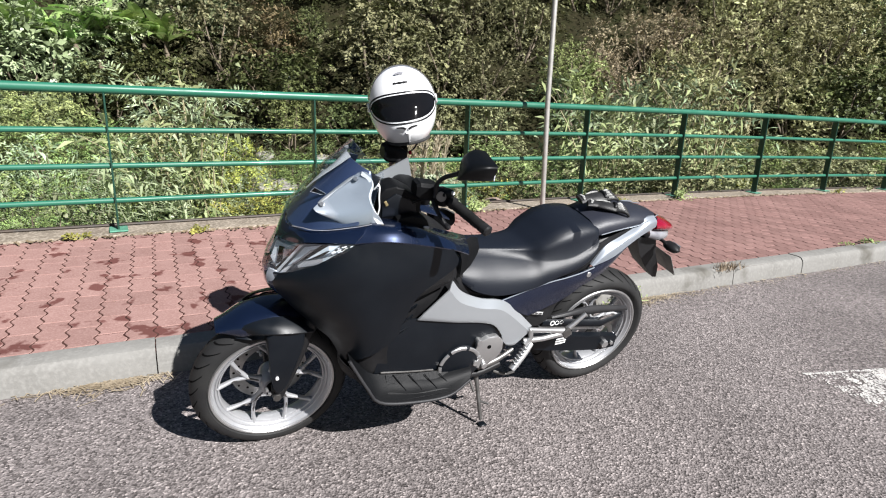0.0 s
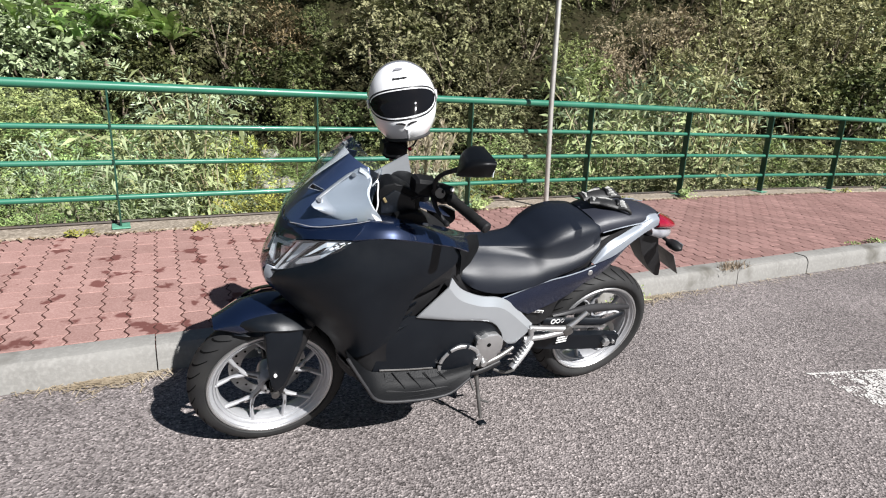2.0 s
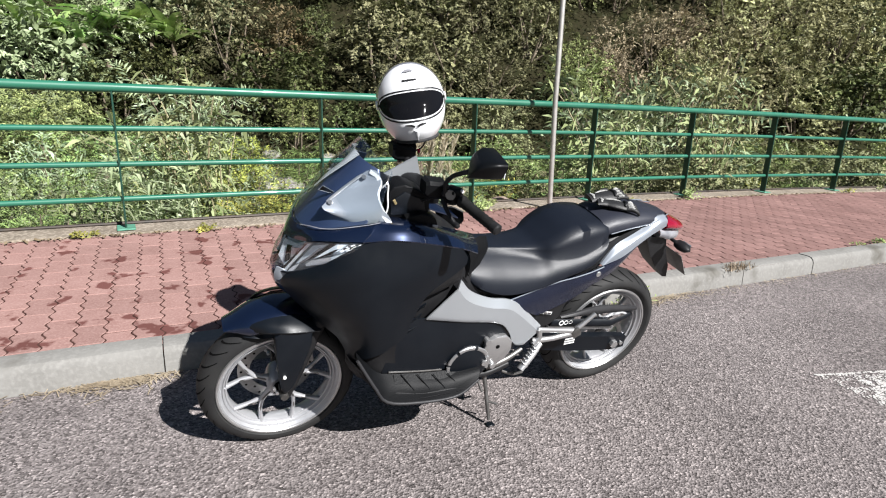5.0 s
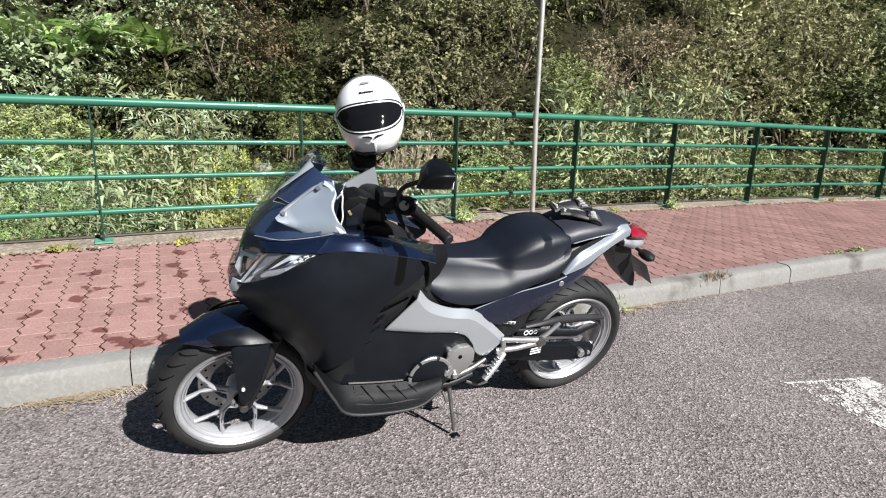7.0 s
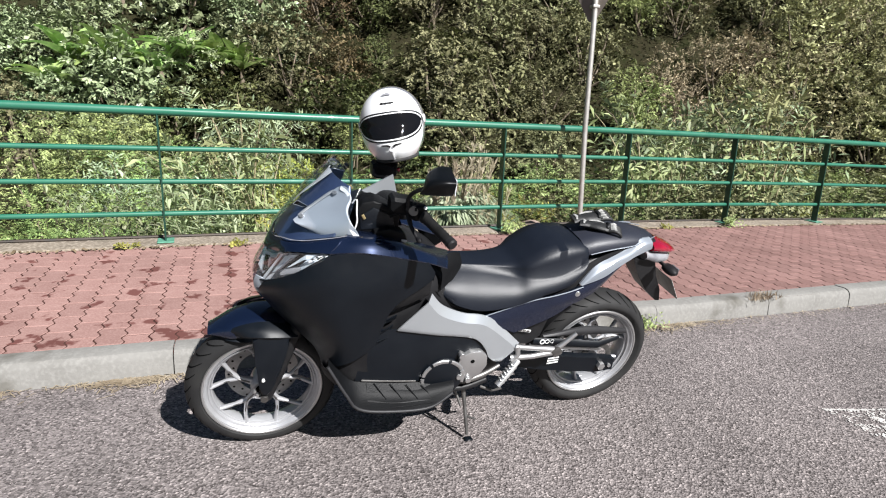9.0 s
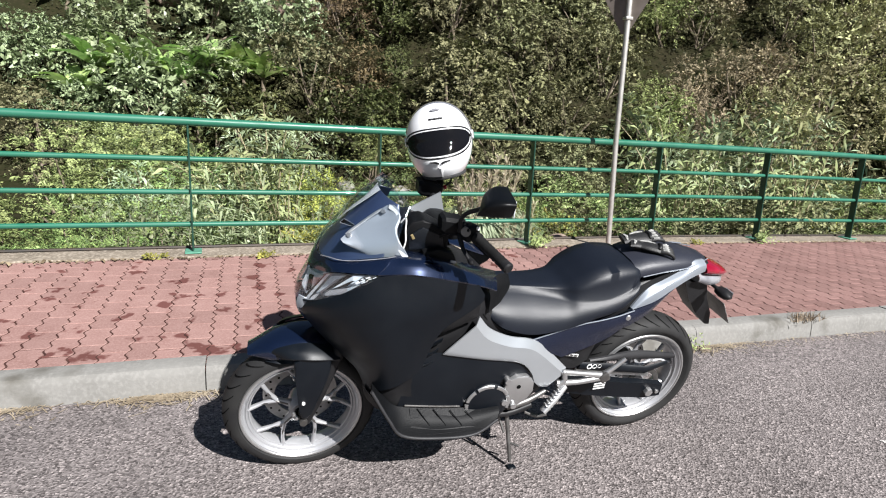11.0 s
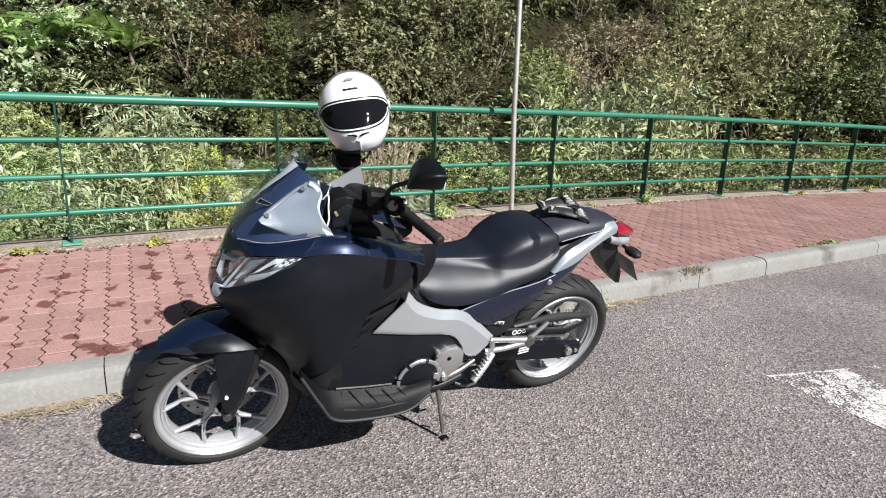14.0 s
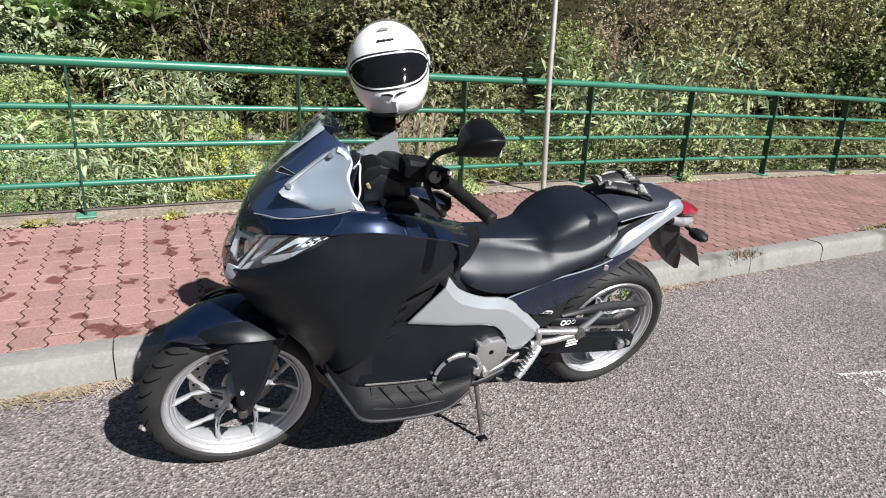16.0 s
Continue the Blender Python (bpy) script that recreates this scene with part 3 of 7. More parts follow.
def banana_meshes(seed):
    rng = np.random.default_rng(seed)
    quads = []
    for _ in range(11):
        a, el, ln = rng.uniform(0, 2 * np.pi), rng.uniform(0.5, 1.2), rng.uniform(1.5, 2.3)
        d = np.array([np.cos(a), np.sin(a), 0])
        side = np.array([-d[1], d[0], 0])
        prev = None
        for i, t in enumerate(np.linspace(0, 1, 9)):
            p = np.array([0, 0, 1.3]) + d * ln * t * np.cos(el) + np.array([0, 0, 1]) * (ln * t * np.sin(el) - 0.9 * t * t)
            w = 0.27 * math.sin(math.pi * (0.08 + 0.9 * t)) * side
            row = (p - w + (0, 0, 0.06), p, p + w + (0, 0, 0.06))
            if prev is not None:
                quads.append([prev[0], prev[1], row[1], row[0]])
                quads.append([prev[1], prev[2], row[2], row[1]])
            prev = row
    stem = tube("trunk", [(0, 0, -0.3), (0, 0, 0.7), (0.03, 0, 1.45)], [0.13, 0.11, 0.07], BARK, 8)
    return stem, quads_mesh("fronds", np.array(quads), LEAF_BANANA)


def grass_quads(rng, centres, height, width, lean=0.5):
    n = len(centres)
    ang = rng.uniform(0, 2 * np.pi, n)
    side = np.stack([np.cos(ang), np.sin(ang), np.zeros(n)], 1)
    out = np.stack([-np.sin(ang), np.cos(ang), np.zeros(n)], 1) * rng.uniform(-lean, lean, (n, 1))
    h = height * rng.uniform(0.5, 1.3, (n, 1))
    tip = centres + np.array([0, 0, 1]) * h + out * h
    w = side * width
    return np.stack([centres - w, centres + w, tip + w * 0.15, tip - w * 0.15], 1)


def pampas_meshes(seed):
    """Pampas grass: a fountain of narrow grey-green blades with upright feathery cream plumes."""
    rng = np.random.default_rng(seed)
    n = 3200
    ang, reach, h = rng.uniform(0, 2 * np.pi, n), rng.uniform(0.15, 0.75, n), rng.uniform(0.7, 1.35, n)
    d = np.stack([np.cos(ang), np.sin(ang), np.zeros(n)], 1)
    side = np.stack([-np.sin(ang), np.cos(ang), np.zeros(n)], 1) * 0.015
    foot = d * 0.08
    mid = foot + d * reach[:, None] * 0.45 + np.array([0, 0, 1]) * h[:, None]
    tip = foot + d * reach[:, None] * 1.1 + np.array([0, 0, 1]) * (h * rng.uniform(0.45, 0.95, n))[:, None]
    blades = np.concatenate([np.stack([foot - side, foot + side, mid + side, mid - side], 1), np.stack([mid - side, mid + side, tip + 0.1 * side, tip - 0.1 * side], 1)])
    items, feather = [], []
    for _ in range(4):
        a, r, top = rng.uniform(0, 2 * np.pi), rng.uniform(0.1, 0.4), rng.uniform(1.55, 2.05)
        e = np.array([math.cos(a) * r - 0.12, math.sin(a) * r, top])
        items.append(tube_data([(0, 0, 0), e * 0.6, e], [0.006, 0.005, 0.003], 5))
        m = 150
        t = rng.uniform(0.68, 1.05, (m, 1))
        q = e * t
        ax = rng.normal(0, 0.35, (m, 3)) + np.array([0, 0, 1.0])
        feather.append(leaves(rng, q, ax, 0.12, 0.016, 0.1))
    plumes = quads_mesh("plume", np.concatenate(feather), PLUME)
    return quads_mesh("blade_tuft", blades, LEAF_PAMPAS), plumes


BARK_PALE = material("pale_cane", (0.24, 0.21, 0.12), 0.7, second=(0.32, 0.28, 0.17), scale=14)
LEAF_PAMPAS = leaf_material("pampas_leaf", (0.10, 0.13, 0.07), (0.52, 0.58, 0.40), 0.45, 0.2)
PLUME = leaf_material("pampas_plume", (0.42, 0.36, 0.25), (0.66, 0.60, 0.46), 0.8, 0.4)
KINDS = {
    "pampas_grass": (lambda s: pampas_meshes(s), "pampas grass with pale feathery plumes", "plume", "pampas grass"),
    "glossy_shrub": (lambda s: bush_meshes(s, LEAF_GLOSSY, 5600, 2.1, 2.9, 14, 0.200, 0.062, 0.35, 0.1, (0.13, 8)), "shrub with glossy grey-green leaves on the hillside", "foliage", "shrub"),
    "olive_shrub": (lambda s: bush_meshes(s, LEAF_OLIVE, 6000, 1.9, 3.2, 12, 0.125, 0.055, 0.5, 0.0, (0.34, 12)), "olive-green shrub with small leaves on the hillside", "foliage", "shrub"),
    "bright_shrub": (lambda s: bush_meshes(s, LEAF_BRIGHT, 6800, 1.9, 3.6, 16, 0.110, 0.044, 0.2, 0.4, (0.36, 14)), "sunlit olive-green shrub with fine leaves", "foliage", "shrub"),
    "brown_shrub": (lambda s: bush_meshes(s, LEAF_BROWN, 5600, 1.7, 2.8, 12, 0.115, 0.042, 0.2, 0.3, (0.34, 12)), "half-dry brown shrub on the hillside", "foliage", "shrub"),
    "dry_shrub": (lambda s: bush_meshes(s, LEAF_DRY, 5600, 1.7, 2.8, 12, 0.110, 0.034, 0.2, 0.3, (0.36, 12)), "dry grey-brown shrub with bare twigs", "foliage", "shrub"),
    "ivy_thicket": (lambda s: bush_meshes(s, LEAF_IVY, 5200, 2.0, 2.6, 13, 0.13, 0.085, 0.5, 0.0, (0.30, 8)), "dark green thicket of climbing leaves, coloured darker still as shade", "foliage", "thicket"),
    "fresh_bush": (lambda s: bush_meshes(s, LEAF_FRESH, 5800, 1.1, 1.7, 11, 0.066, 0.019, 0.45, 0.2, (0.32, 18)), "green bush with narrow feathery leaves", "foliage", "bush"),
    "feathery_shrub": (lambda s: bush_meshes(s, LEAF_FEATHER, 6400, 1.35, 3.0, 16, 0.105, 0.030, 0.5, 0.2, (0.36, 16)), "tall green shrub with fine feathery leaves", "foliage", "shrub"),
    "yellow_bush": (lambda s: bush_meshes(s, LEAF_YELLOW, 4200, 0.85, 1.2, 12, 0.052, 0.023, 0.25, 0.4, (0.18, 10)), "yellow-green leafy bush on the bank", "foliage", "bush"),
    "reed_clump": (lambda s: reed_meshes(s, 9, 2.4, 0.30), "clump of pale green giant reed", "blade_tuft", "reed"),
    "leafy_cane": (lambda s: cane_meshes(s), "tall arching canes with pale yellow-green leaves", "foliage", "cane"),
    "willow_shrub": (lambda s: willow_meshes(s), "pale willow shrub with drooping narrow leaves", "foliage", "shrub"),
    "banana_plant": (lambda s: banana_meshes(s), "banana plant with broad bright leaves", "fronds", "banana plant"),
}
MADE = {}


def plant(kind, variant, x, y, scale=1.0, turn=0.0, z=None):
    """One plant of a kind; the first of each variant is built, the rest are copies that share its meshes."""
    z = land(x, y) - 0.1 if z is None else z
    m = pose(x, y, z, 0, 0, turn)
    key = (kind, variant)
    make, label, leafy, category = KINDS[kind]
    if key not in MADE:
        stems, crown = make(100 + 7 * variant + len(kind))
        ob = thing(kind, label, category, m, group=kind.replace("_", " ") + " plants")
        part(stems.name, stems, ob)
        part(crown.name, crown, ob)
        if kind in ("reed_clump", "pampas_grass", "leafy_cane"):
            for o in ob.children:
                o["kind"] = "stuff"
        ob.scale = (scale,) * 3
        MADE[key] = ob
        return ob
    ob = copy_thing(MADE[key], m)
    ob.scale = (scale,) * 3
    return ob


def eye_place(azimuth, dist):
    """A place by bearing (degrees clockwise from the kerb's normal) and distance from the middle of the road beside the bike."""
    a = radians(azimuth)
    return 0.1 + dist * math.sin(a), -2.94 + dist * math.cos(a)


def plant_hillside():
    rnd = random.Random(11)
    for row, s in enumerate(np.arange(20.5, 32.0, 2.0)):
        az = -16.0 + (row % 2) * 1.8
        while az < 68:
            a = az + rnd.uniform(-1.2, 1.2)
            # distance along this bearing at which the hill has the wanted depth
            lo, hi, deep = 8.0, 70.0, s + rnd.uniform(-1.0, 1.0)
            for _ in range(30):
                mid = (lo + hi) / 2
                x, y = eye_place(a, mid)
                if y + 0.35 * max(x - 2, 0) * smooth(3, 12, y) < deep:
                    lo = mid
                else:
                    hi = mid
            x, y = eye_place(a, lo)
            r = rnd.random()
            size = 1.0
            if -5.5 < a < 4 and row < 2:
                kind, size = "ivy_thicket" if r < 0.6 else "brown_shrub", 0.8
            elif a < 4:
                kind = "glossy_shrub" if r < 0.72 or row > 2 else "olive_shrub"
                if row >= 3 and a < 2:
                    kind, size = ("banana_plant", 0.8) if r < 0.6 else ("glossy_shrub", 1.0)
            elif row == 0 and 7 < a < 15:
                kind, size = "feathery_shrub", 0.8
            elif a < 8.5:
                kind = "olive_shrub" if r < 0.3 else ("ivy_thicket" if r < 0.75 else "brown_shrub")
            elif a < 11:
                kind = "brown_shrub" if r < 0.5 else "ivy_thicket"
            elif a < 13.5 or (row < 2 and a < 17):
                kind, size = "ivy_thicket", 0.55 if row < 3 else 1.0
            elif a < 19:
                kind, size = "bright_shrub" if r < 0.18 else "olive_shrub", 1.1
            elif a < 25:
                kind = "olive_shrub" if r < 0.42 else "ivy_thicket"
            elif a < 35.5:
                kind = "olive_shrub" if r < 0.8 else "ivy_thicket"
            elif a < 39.5:
                kind, size = "feathery_shrub", 1.0
            elif a < 46.5:
                kind, size = ("dry_shrub" if r < 0.8 else "olive_shrub", 0.95) if row > 0 else (("feathery_shrub", 0.85) if r < 0.4 else ("dry_shrub", 0.9))
            elif a < 57.5:
                kind, size = "bright_shrub", 1.15
            else:
                kind = "ivy_thicket" if row < 4 or r < 0.5 else "olive_shrub"
            plant(kind, rnd.randrange(3), x, y, rnd.uniform(0.8, 1.2) * size, rnd.uniform(0, 360))
            az += math.degrees((1.9 if kind in ("brown_shrub", "dry_shrub", "feathery_shrub") else 2.75) / lo) * rnd.uniform(0.85, 1.25)


def plant_bank():
    """The growth between the railing and the stream bed, low enough to show through the bars."""
    rnd = random.Random(23)
    for off, top, step in ((0.62, 0.0, 0.55), (1.5, 0.22, 0.65), (2.7, 0.35, 0.8), (4.2, 0.4, 1.0), (6.2, 0.4, 1.4)):
        d = -3.5
        while d < 17 + off:
            p = rail_at(d + rnd.uniform(-0.3, 0.3), off + rnd.uniform(-0.3, 0.3))
            gap = (3.5 < d < 5.2 and off > 3) or (2.75 < d < 4.0 and off < 2)
            r = rnd.random()
            kind = "yellow_bush" if r < 0.18 else ("fresh_bush" if r < 0.74 else "olive_shrub")
            if d < 0.6:
                kind = "fresh_bush" if r < 0.82 else "yellow_bush"
            away = math.degrees(math.atan2(p.x - 0.1, p.y + 2.94))
            if (2.1 < d < 3.2 and off < 2.5) or (4.5 < away < 15 and off < 2):
                kind = "yellow_bush"
            g = land(p.x, p.y)
            full = {"yellow_bush": 1.35, "fresh_bush": 1.85, "olive_shrub": 3.1}[kind]
            bearing = math.degrees(math.atan2(p.x - 0.1, p.y + 2.94))
            want = top + rnd.uniform(-0.25, 0.3) - g + (0.5 * off ** 0.5 if bearing < 1.5 and off > 1.0 else 0.0)
            if bearing < 8.5 and kind == "olive_shrub":
                kind, full = "fresh_bush", 1.85
            if off > 1.0 and bearing < 8.5:
                want -= 0.55 + 0.16 * off
                if kind != "feathery_shrub":
                    kind, full = "fresh_bush", 1.85
                gap = gap or (-0.5 < bearing < 6 and off < 4)
            if (8.3 < bearing < 12.2 and off > 2.0) or want < 0.35:
                gap = True
            if kind == "yellow_bush" and want > 1.45:
                kind, full = "fresh_bush", 1.85
            if kind == "fresh_bush" and want > 2.1:
                kind, full = "feathery_shrub", 3.0
            if not gap:
                plant(kind, rnd.randrange(3), p.x, p.y, min(max(want / full, 0.4), 1.2), rnd.uniform(0, 360))
            d += step * rnd.uniform(0.8, 1.2)
    for d, off, top in ((-0.2, 1.2, 0.55), (0.3, 1.9, 0.8), (0.6, 2.2, 1.1), (1.0, 2.8, 1.2), (2.6, 2.0, 0.5), (8.8, 3.4, 1.7)):
        p = rail_at(d, off)
        plant("reed_clump", rnd.randrange(3), p.x, p.y, max((top - land(p.x, p.y)) / 2.5, 0.4), rnd.uniform(-25, 25))


def plant_canes():
    for k, (az, dist, top) in enumerate(((2.7, 8.0, 2.05), (4.2, 7.6, 1.35), (1.2, 7.8, 1.3), (40.4, 10.0, 2.15), (42.8, 9.6, 1.7), (48.2, 11.0, 2.3), (50.0, 10.6, 2.2))):
        x, y = eye_place(az, dist)
        plant("leafy_cane", k % 3, x, y, (top - land(x, y)) / 2.5, 40 * k % 70 - 35)


def plant_willows():
    """Willows, yellowing bushes and low green growth on the far bank of the stream."""
    for k, (kind, az, dist, top) in enumerate((
            ("willow_shrub", 1.7, 16.0, 1.75), ("willow_shrub", 3.4, 16.5, 1.35), ("willow_shrub", -2.4, 13.0, 0.50), ("willow_shrub", -0.1, 14.0, 0.25),
            ("willow_shrub", 6.4, 13.0, -0.30), ("willow_shrub", 7.3, 15.2, 0.15), ("willow_shrub", -5.5, 11.0, 0.0), ("willow_shrub", -2.2, 10.5, -0.45),
            ("willow_shrub", -8.0, 12.5, 0.5), ("willow_shrub", -10.5, 11.0, 0.1), ("willow_shrub", 40.2, 14.6, 2.4), ("willow_shrub", 41.6, 14.0, 1.7), ("willow_shrub", 47.2, 14.2, 2.3), ("willow_shrub", 48.6, 13.6, 1.8),
            ("yellow_bush", 2.2, 13.0, -0.40), ("yellow_bush", 3.9, 13.3, -0.45), ("yellow_bush", 0.6, 12.6, -0.5), ("yellow_bush", 3.0, 11.6, -0.6), ("yellow_bush", 4.9, 12.2, -0.6), ("yellow_bush", 1.3, 15.5, 0.10), ("yellow_bush", 5.3, 15.0, 0.05), ("yellow_bush", 6.2, 15.6, -0.1),
            ("feathery_shrub", -9.0, 17.0, 1.1), ("feathery_shrub", -7.0, 16.4, 1.0), ("feathery_shrub", -11.5, 17.0, 1.2), ("feathery_shrub", -13.8, 16.6, 1.2), ("feathery_shrub", -5.6, 15.8, 0.6),
            ("fresh_bush", 9.0, 17.2, -0.35), ("fresh_bush", 10.6, 17.6, -0.35), ("fresh_bush", 12.2, 17.4, -0.45), ("fresh_bush", -1.0, 15.8, 0.3), ("fresh_bush", -4.0, 15.2, 0.4), ("fresh_bush", -7.0, 15.4, 0.5))):
        x, y = eye_place(az, dist)
        full = {"willow_shrub": 2.75, "yellow_bush": 1.3, "fresh_bush": 1.8, "feathery_shrub": 3.0}[kind]
        plant(kind, k % 3, x, y, (top - land(x, y) + 0.1) / full, 47 * k % 360)


def plant_bananas():
    rnd = random.Random(41)
    for k in range(10):
        x, y = eye_place(-13.5 + 1.65 * k, 26.3 + rnd.uniform(-0.7, 0.5))
        plant("banana_plant", k % 3, x, y, rnd.uniform(0.95, 1.25), rnd.uniform(0, 360))


def plant_pampas():
    for k, (d, off, top) in enumerate(((3.15, 1.2, 0.95), (3.55, 1.7, 1.10), (2.85, 1.0, 0.5), (3.9, 2.4, 1.05), (3.35, 0.8, 0.45), (3.75, 1.1, 0.6))):
        p = rail_at(d, off)
        plant("pampas_grass", k % 2, p.x, p.y, (top - land(p.x, p.y)) / 2.0, 50 * k)


def build_undergrowth():
    """Low leaves that cover the slope and the stream's banks between the shrubs, coloured dark for the shaded hollows.
    """
    rng = np.random.default_rng(31)
    pts = []
    for n, lo, hi in ((52000, 15.0, 42.0), (26000, 5.2, 15.0)):
        a, d = np.radians(rng.uniform(-16, 68, n)), rng.uniform(lo, hi, n) ** 1.0
        x, y = 0.1 + d * np.sin(a), -2.94 + d * np.cos(a)
        keep = (y > np.array([rail_by_x(u, 0.52).y for u in x])) & ((np.degrees(a) < 8) | (np.degrees(a) > 12.5) | (d < 9) | (d > 21))
        pts += [(u, v, land(u, v) + rng.uniform(0.0, 0.35)) for u, v in zip(x[keep], y[keep])]
    p = np.array(pts)
    n = len(p)
    normal = unit(rng.normal(0, 0.6, (n, 3)) + np.array([0, -0.55, 0.8]))
    axes = unit(np.cross(normal, rng.normal(size=(n, 3))))
    size = np.where(np.hypot(p[:, 0], p[:, 1] + 2.9) > 15, 0.75, 0.28)[:, None, None]
    quads = leaves(rng, p, axes, 0.20, 0.09, 0.1, normal)
    quads = p[:, None] + (quads - p[:, None]) * size
    solid("undergrowth", quads_mesh("undergrowth", quads, LEAF_UNDER_SHADED), "low undergrowth covering the slope, coloured dark as shade", "undergrowth", kind="stuff")


# leaf colours near black, to paint the shaded hollows between shrubs
LEAF_UNDER_SHADED = leaf_material("undergrowth_leaf", (0.014, 0.017, 0.007), (0.055, 0.052, 0.022), 0.6, 0.1)


def build_rocks():
    rnd = random.Random(4)
    for k in range(26):
        x, y = (eye_place(rnd.uniform(7.2, 12.6), rnd.uniform(16.4, 17.4)) if k < 16 else eye_place(rnd.uniform(-3.4, -1.6), rnd.uniform(13.4, 14.2)) if k < 20 else eye_place(rnd.uniform(6.5, 14.5), rnd.uniform(18.6, 22.4))) if k else eye_place(31.0, 6.75)
        r = rnd.uniform(0.15, 0.42) if k else 0.34
        bm = bmesh.new()
        bmesh.ops.create_icosphere(bm, subdivisions=2, radius=r)
        for v in bm.verts:
            v.co *= 1 + 0.35 * noise.noise(v.co * 2.2 / r + Vector((k * 7, 0, 0)))
            v.co.z *= 0.65
        solid("boulder", from_bm("boulder", bm, ROCK if k else ROCK_BROWN, 35), "grey boulder in the stream bed" if k else "brown boulder behind the railing", "boulder", pose(x, y, land(x, y) + r * 0.2 if k else -0.02, 0, 0, rnd.uniform(0, 360)), group="stream boulders")


def build_outcrop():
    """Weathered rocks that stand out of the hillside above the banana plants."""
    rnd = random.Random(17)
    for k in range(16):
        az = rnd.uniform(-1.5, 7.0) if k < 11 else rnd.uniform(-11.0, -5.5)
        x, y = eye_place(az, rnd.uniform(30.6, 32.4))
        r = rnd.uniform(0.5, 1.0)
        bm = bmesh.new()
        bmesh.ops.create_icosphere(bm, subdivisions=3, radius=r)
        for v in bm.verts:
            v.co *= 1 + 0.30 * noise.noise(v.co * 1.6 / r + Vector((k * 5, 3, 0))) + 0.12 * noise.noise(v.co * 5 / r + Vector((k * 5, 0, 7)))
            v.co.z *= 0.8
        solid("rock", from_bm("rock", bm, ROCK_BROWN, 30), "brown weathered rock standing out of the hillside", "rock", pose(x, y, land(x, y) + 0.35 * r, 0, 0, rnd.uniform(0, 360)), group="hillside rocks")


def build_weeds():
    """Tufts and dry litter along the kerb's foot and the edging."""
    rng = np.random.default_rng(9)
    for x, y, z, h, n in ((2.90, -0.045, 0.0, 0.15, 30), (6.05, 0.17, 0.135, 0.05, 16), (5.75, 0.16, 0.135, 0.03, 8)):
        c = np.stack([rng.normal(0, 0.05, n), rng.normal(0, 0.02, n), rng.uniform(0.0, 0.2 * h, n)], 1)
        out = rng.normal(0, 0.7, (n, 3)) + np.array([0, -0.2, 0.9])
        quads = sprays(rng, c, out, rng.normal(0, 0.3, (n, 3)) + np.array([0, -0.6, 0.8]), h, 7, 0.034, 0.013, 0.4)
        solid("weed", quads_mesh("weed", quads, LEAF_FEATHER), "small green weed growing at the kerb", "weed", pose(x, y, z), group="kerb weeds", kind="stuff")
    for d, off, h, n, mat in ((-1.62, -0.21, 0.10, 26, LEAF_YELLOW), (-0.30, -0.17, 0.05, 10, LEAF_YELLOW), (0.52, -0.20, 0.05, 10, LEAF_YELLOW), (3.20, -0.16, 0.15, 34, LEAF_FEATHER), (3.45, 0.02, 0.10, 14, LEAF_FEATHER), (6.33, -0.15, 0.14, 34, LEAF_FEATHER), (5.3, -0.17, 0.05, 10, LEAF_YELLOW), (9.75, -0.15, 0.07, 14, LEAF_YELLOW), (11.6, -0.12, 0.13, 22, LEAF_YELLOW)):
        c = np.stack([rng.normal(0, 0.045, n), rng.normal(0, 0.02, n), rng.uniform(0.0, 0.25 * h, n)], 1)
        out = rng.normal(0, 0.6, (n, 3)) + np.array([0, -0.2, 1.1])
        quads = sprays(rng, c, out, rng.normal(0, 0.3, (n, 3)) + np.array([0, -0.7, 0.7]), h, 6, 0.036, 0.019, 0.3)
        solid("weed", quads_mesh("weed", quads, mat), "small leafy weed growing along the edging", "weed", Matrix.Translation(rail_at(d, off, -0.01)), group="edging weeds", kind="stuff")
    # dry litter and soil crumbs along the pavement's inner edge
    n = 900
    d, size = rng.uniform(-3.0, 10.0, n), rng.uniform(0.006, 0.026, n)
    at = np.array([rail_at(u, -0.15 - abs(v), -0.008) for u, v in zip(d, rng.normal(0, 0.035, n))])
    ang = rng.uniform(0, np.pi, n)
    a = np.stack([np.cos(ang), np.sin(ang), rng.uniform(0.0, 0.35, n)], 1) * size[:, None]
    b = np.stack([-np.sin(ang), np.cos(ang), rng.uniform(-0.3, 0.3, n)], 1) * (size * rng.uniform(0.12, 0.5, n))[:, None]
    solid("leaf_litter", quads_mesh("leaf_litter", np.stack([at - a - b, at - a + b, at + a + b, at + a - b], 1) + np.array([0, 0, 0.004]), LITTER), "dry leaves and crumbs along the edging", "litter", kind="stuff")
    # dry weeds in the broken edge of one kerb stone
    n = 130
    c = np.stack([rng.normal(0, 0.07, n), rng.normal(0.03, 0.03, n), np.full(n, -0.01)], 1)
    solid("dry_weed", quads_mesh("dry_weed", grass_quads(rng, c, 0.05, 0.004, 1.6), STRAW), "dry weeds in the broken kerb edge", "weed", pose(4.0, 0.0, 0.135), kind="stuff")
    # straw litter in the gutter
    n = 980
    x = np.concatenate([rng.normal(-0.20, 0.12, 400), rng.normal(-0.85, 0.10, 110), rng.uniform(-2.5, 0.1, 80), rng.normal(3.15, 0.22, 260), rng.uniform(2.4, 6, 130)])
    y = -np.abs(rng.normal(0.0, 0.045, n) * rng.uniform(0.2, 1.6, n)) - 0.006
    ang = rng.uniform(0, np.pi, n)
    ln = rng.uniform(0.008, 0.04, n)
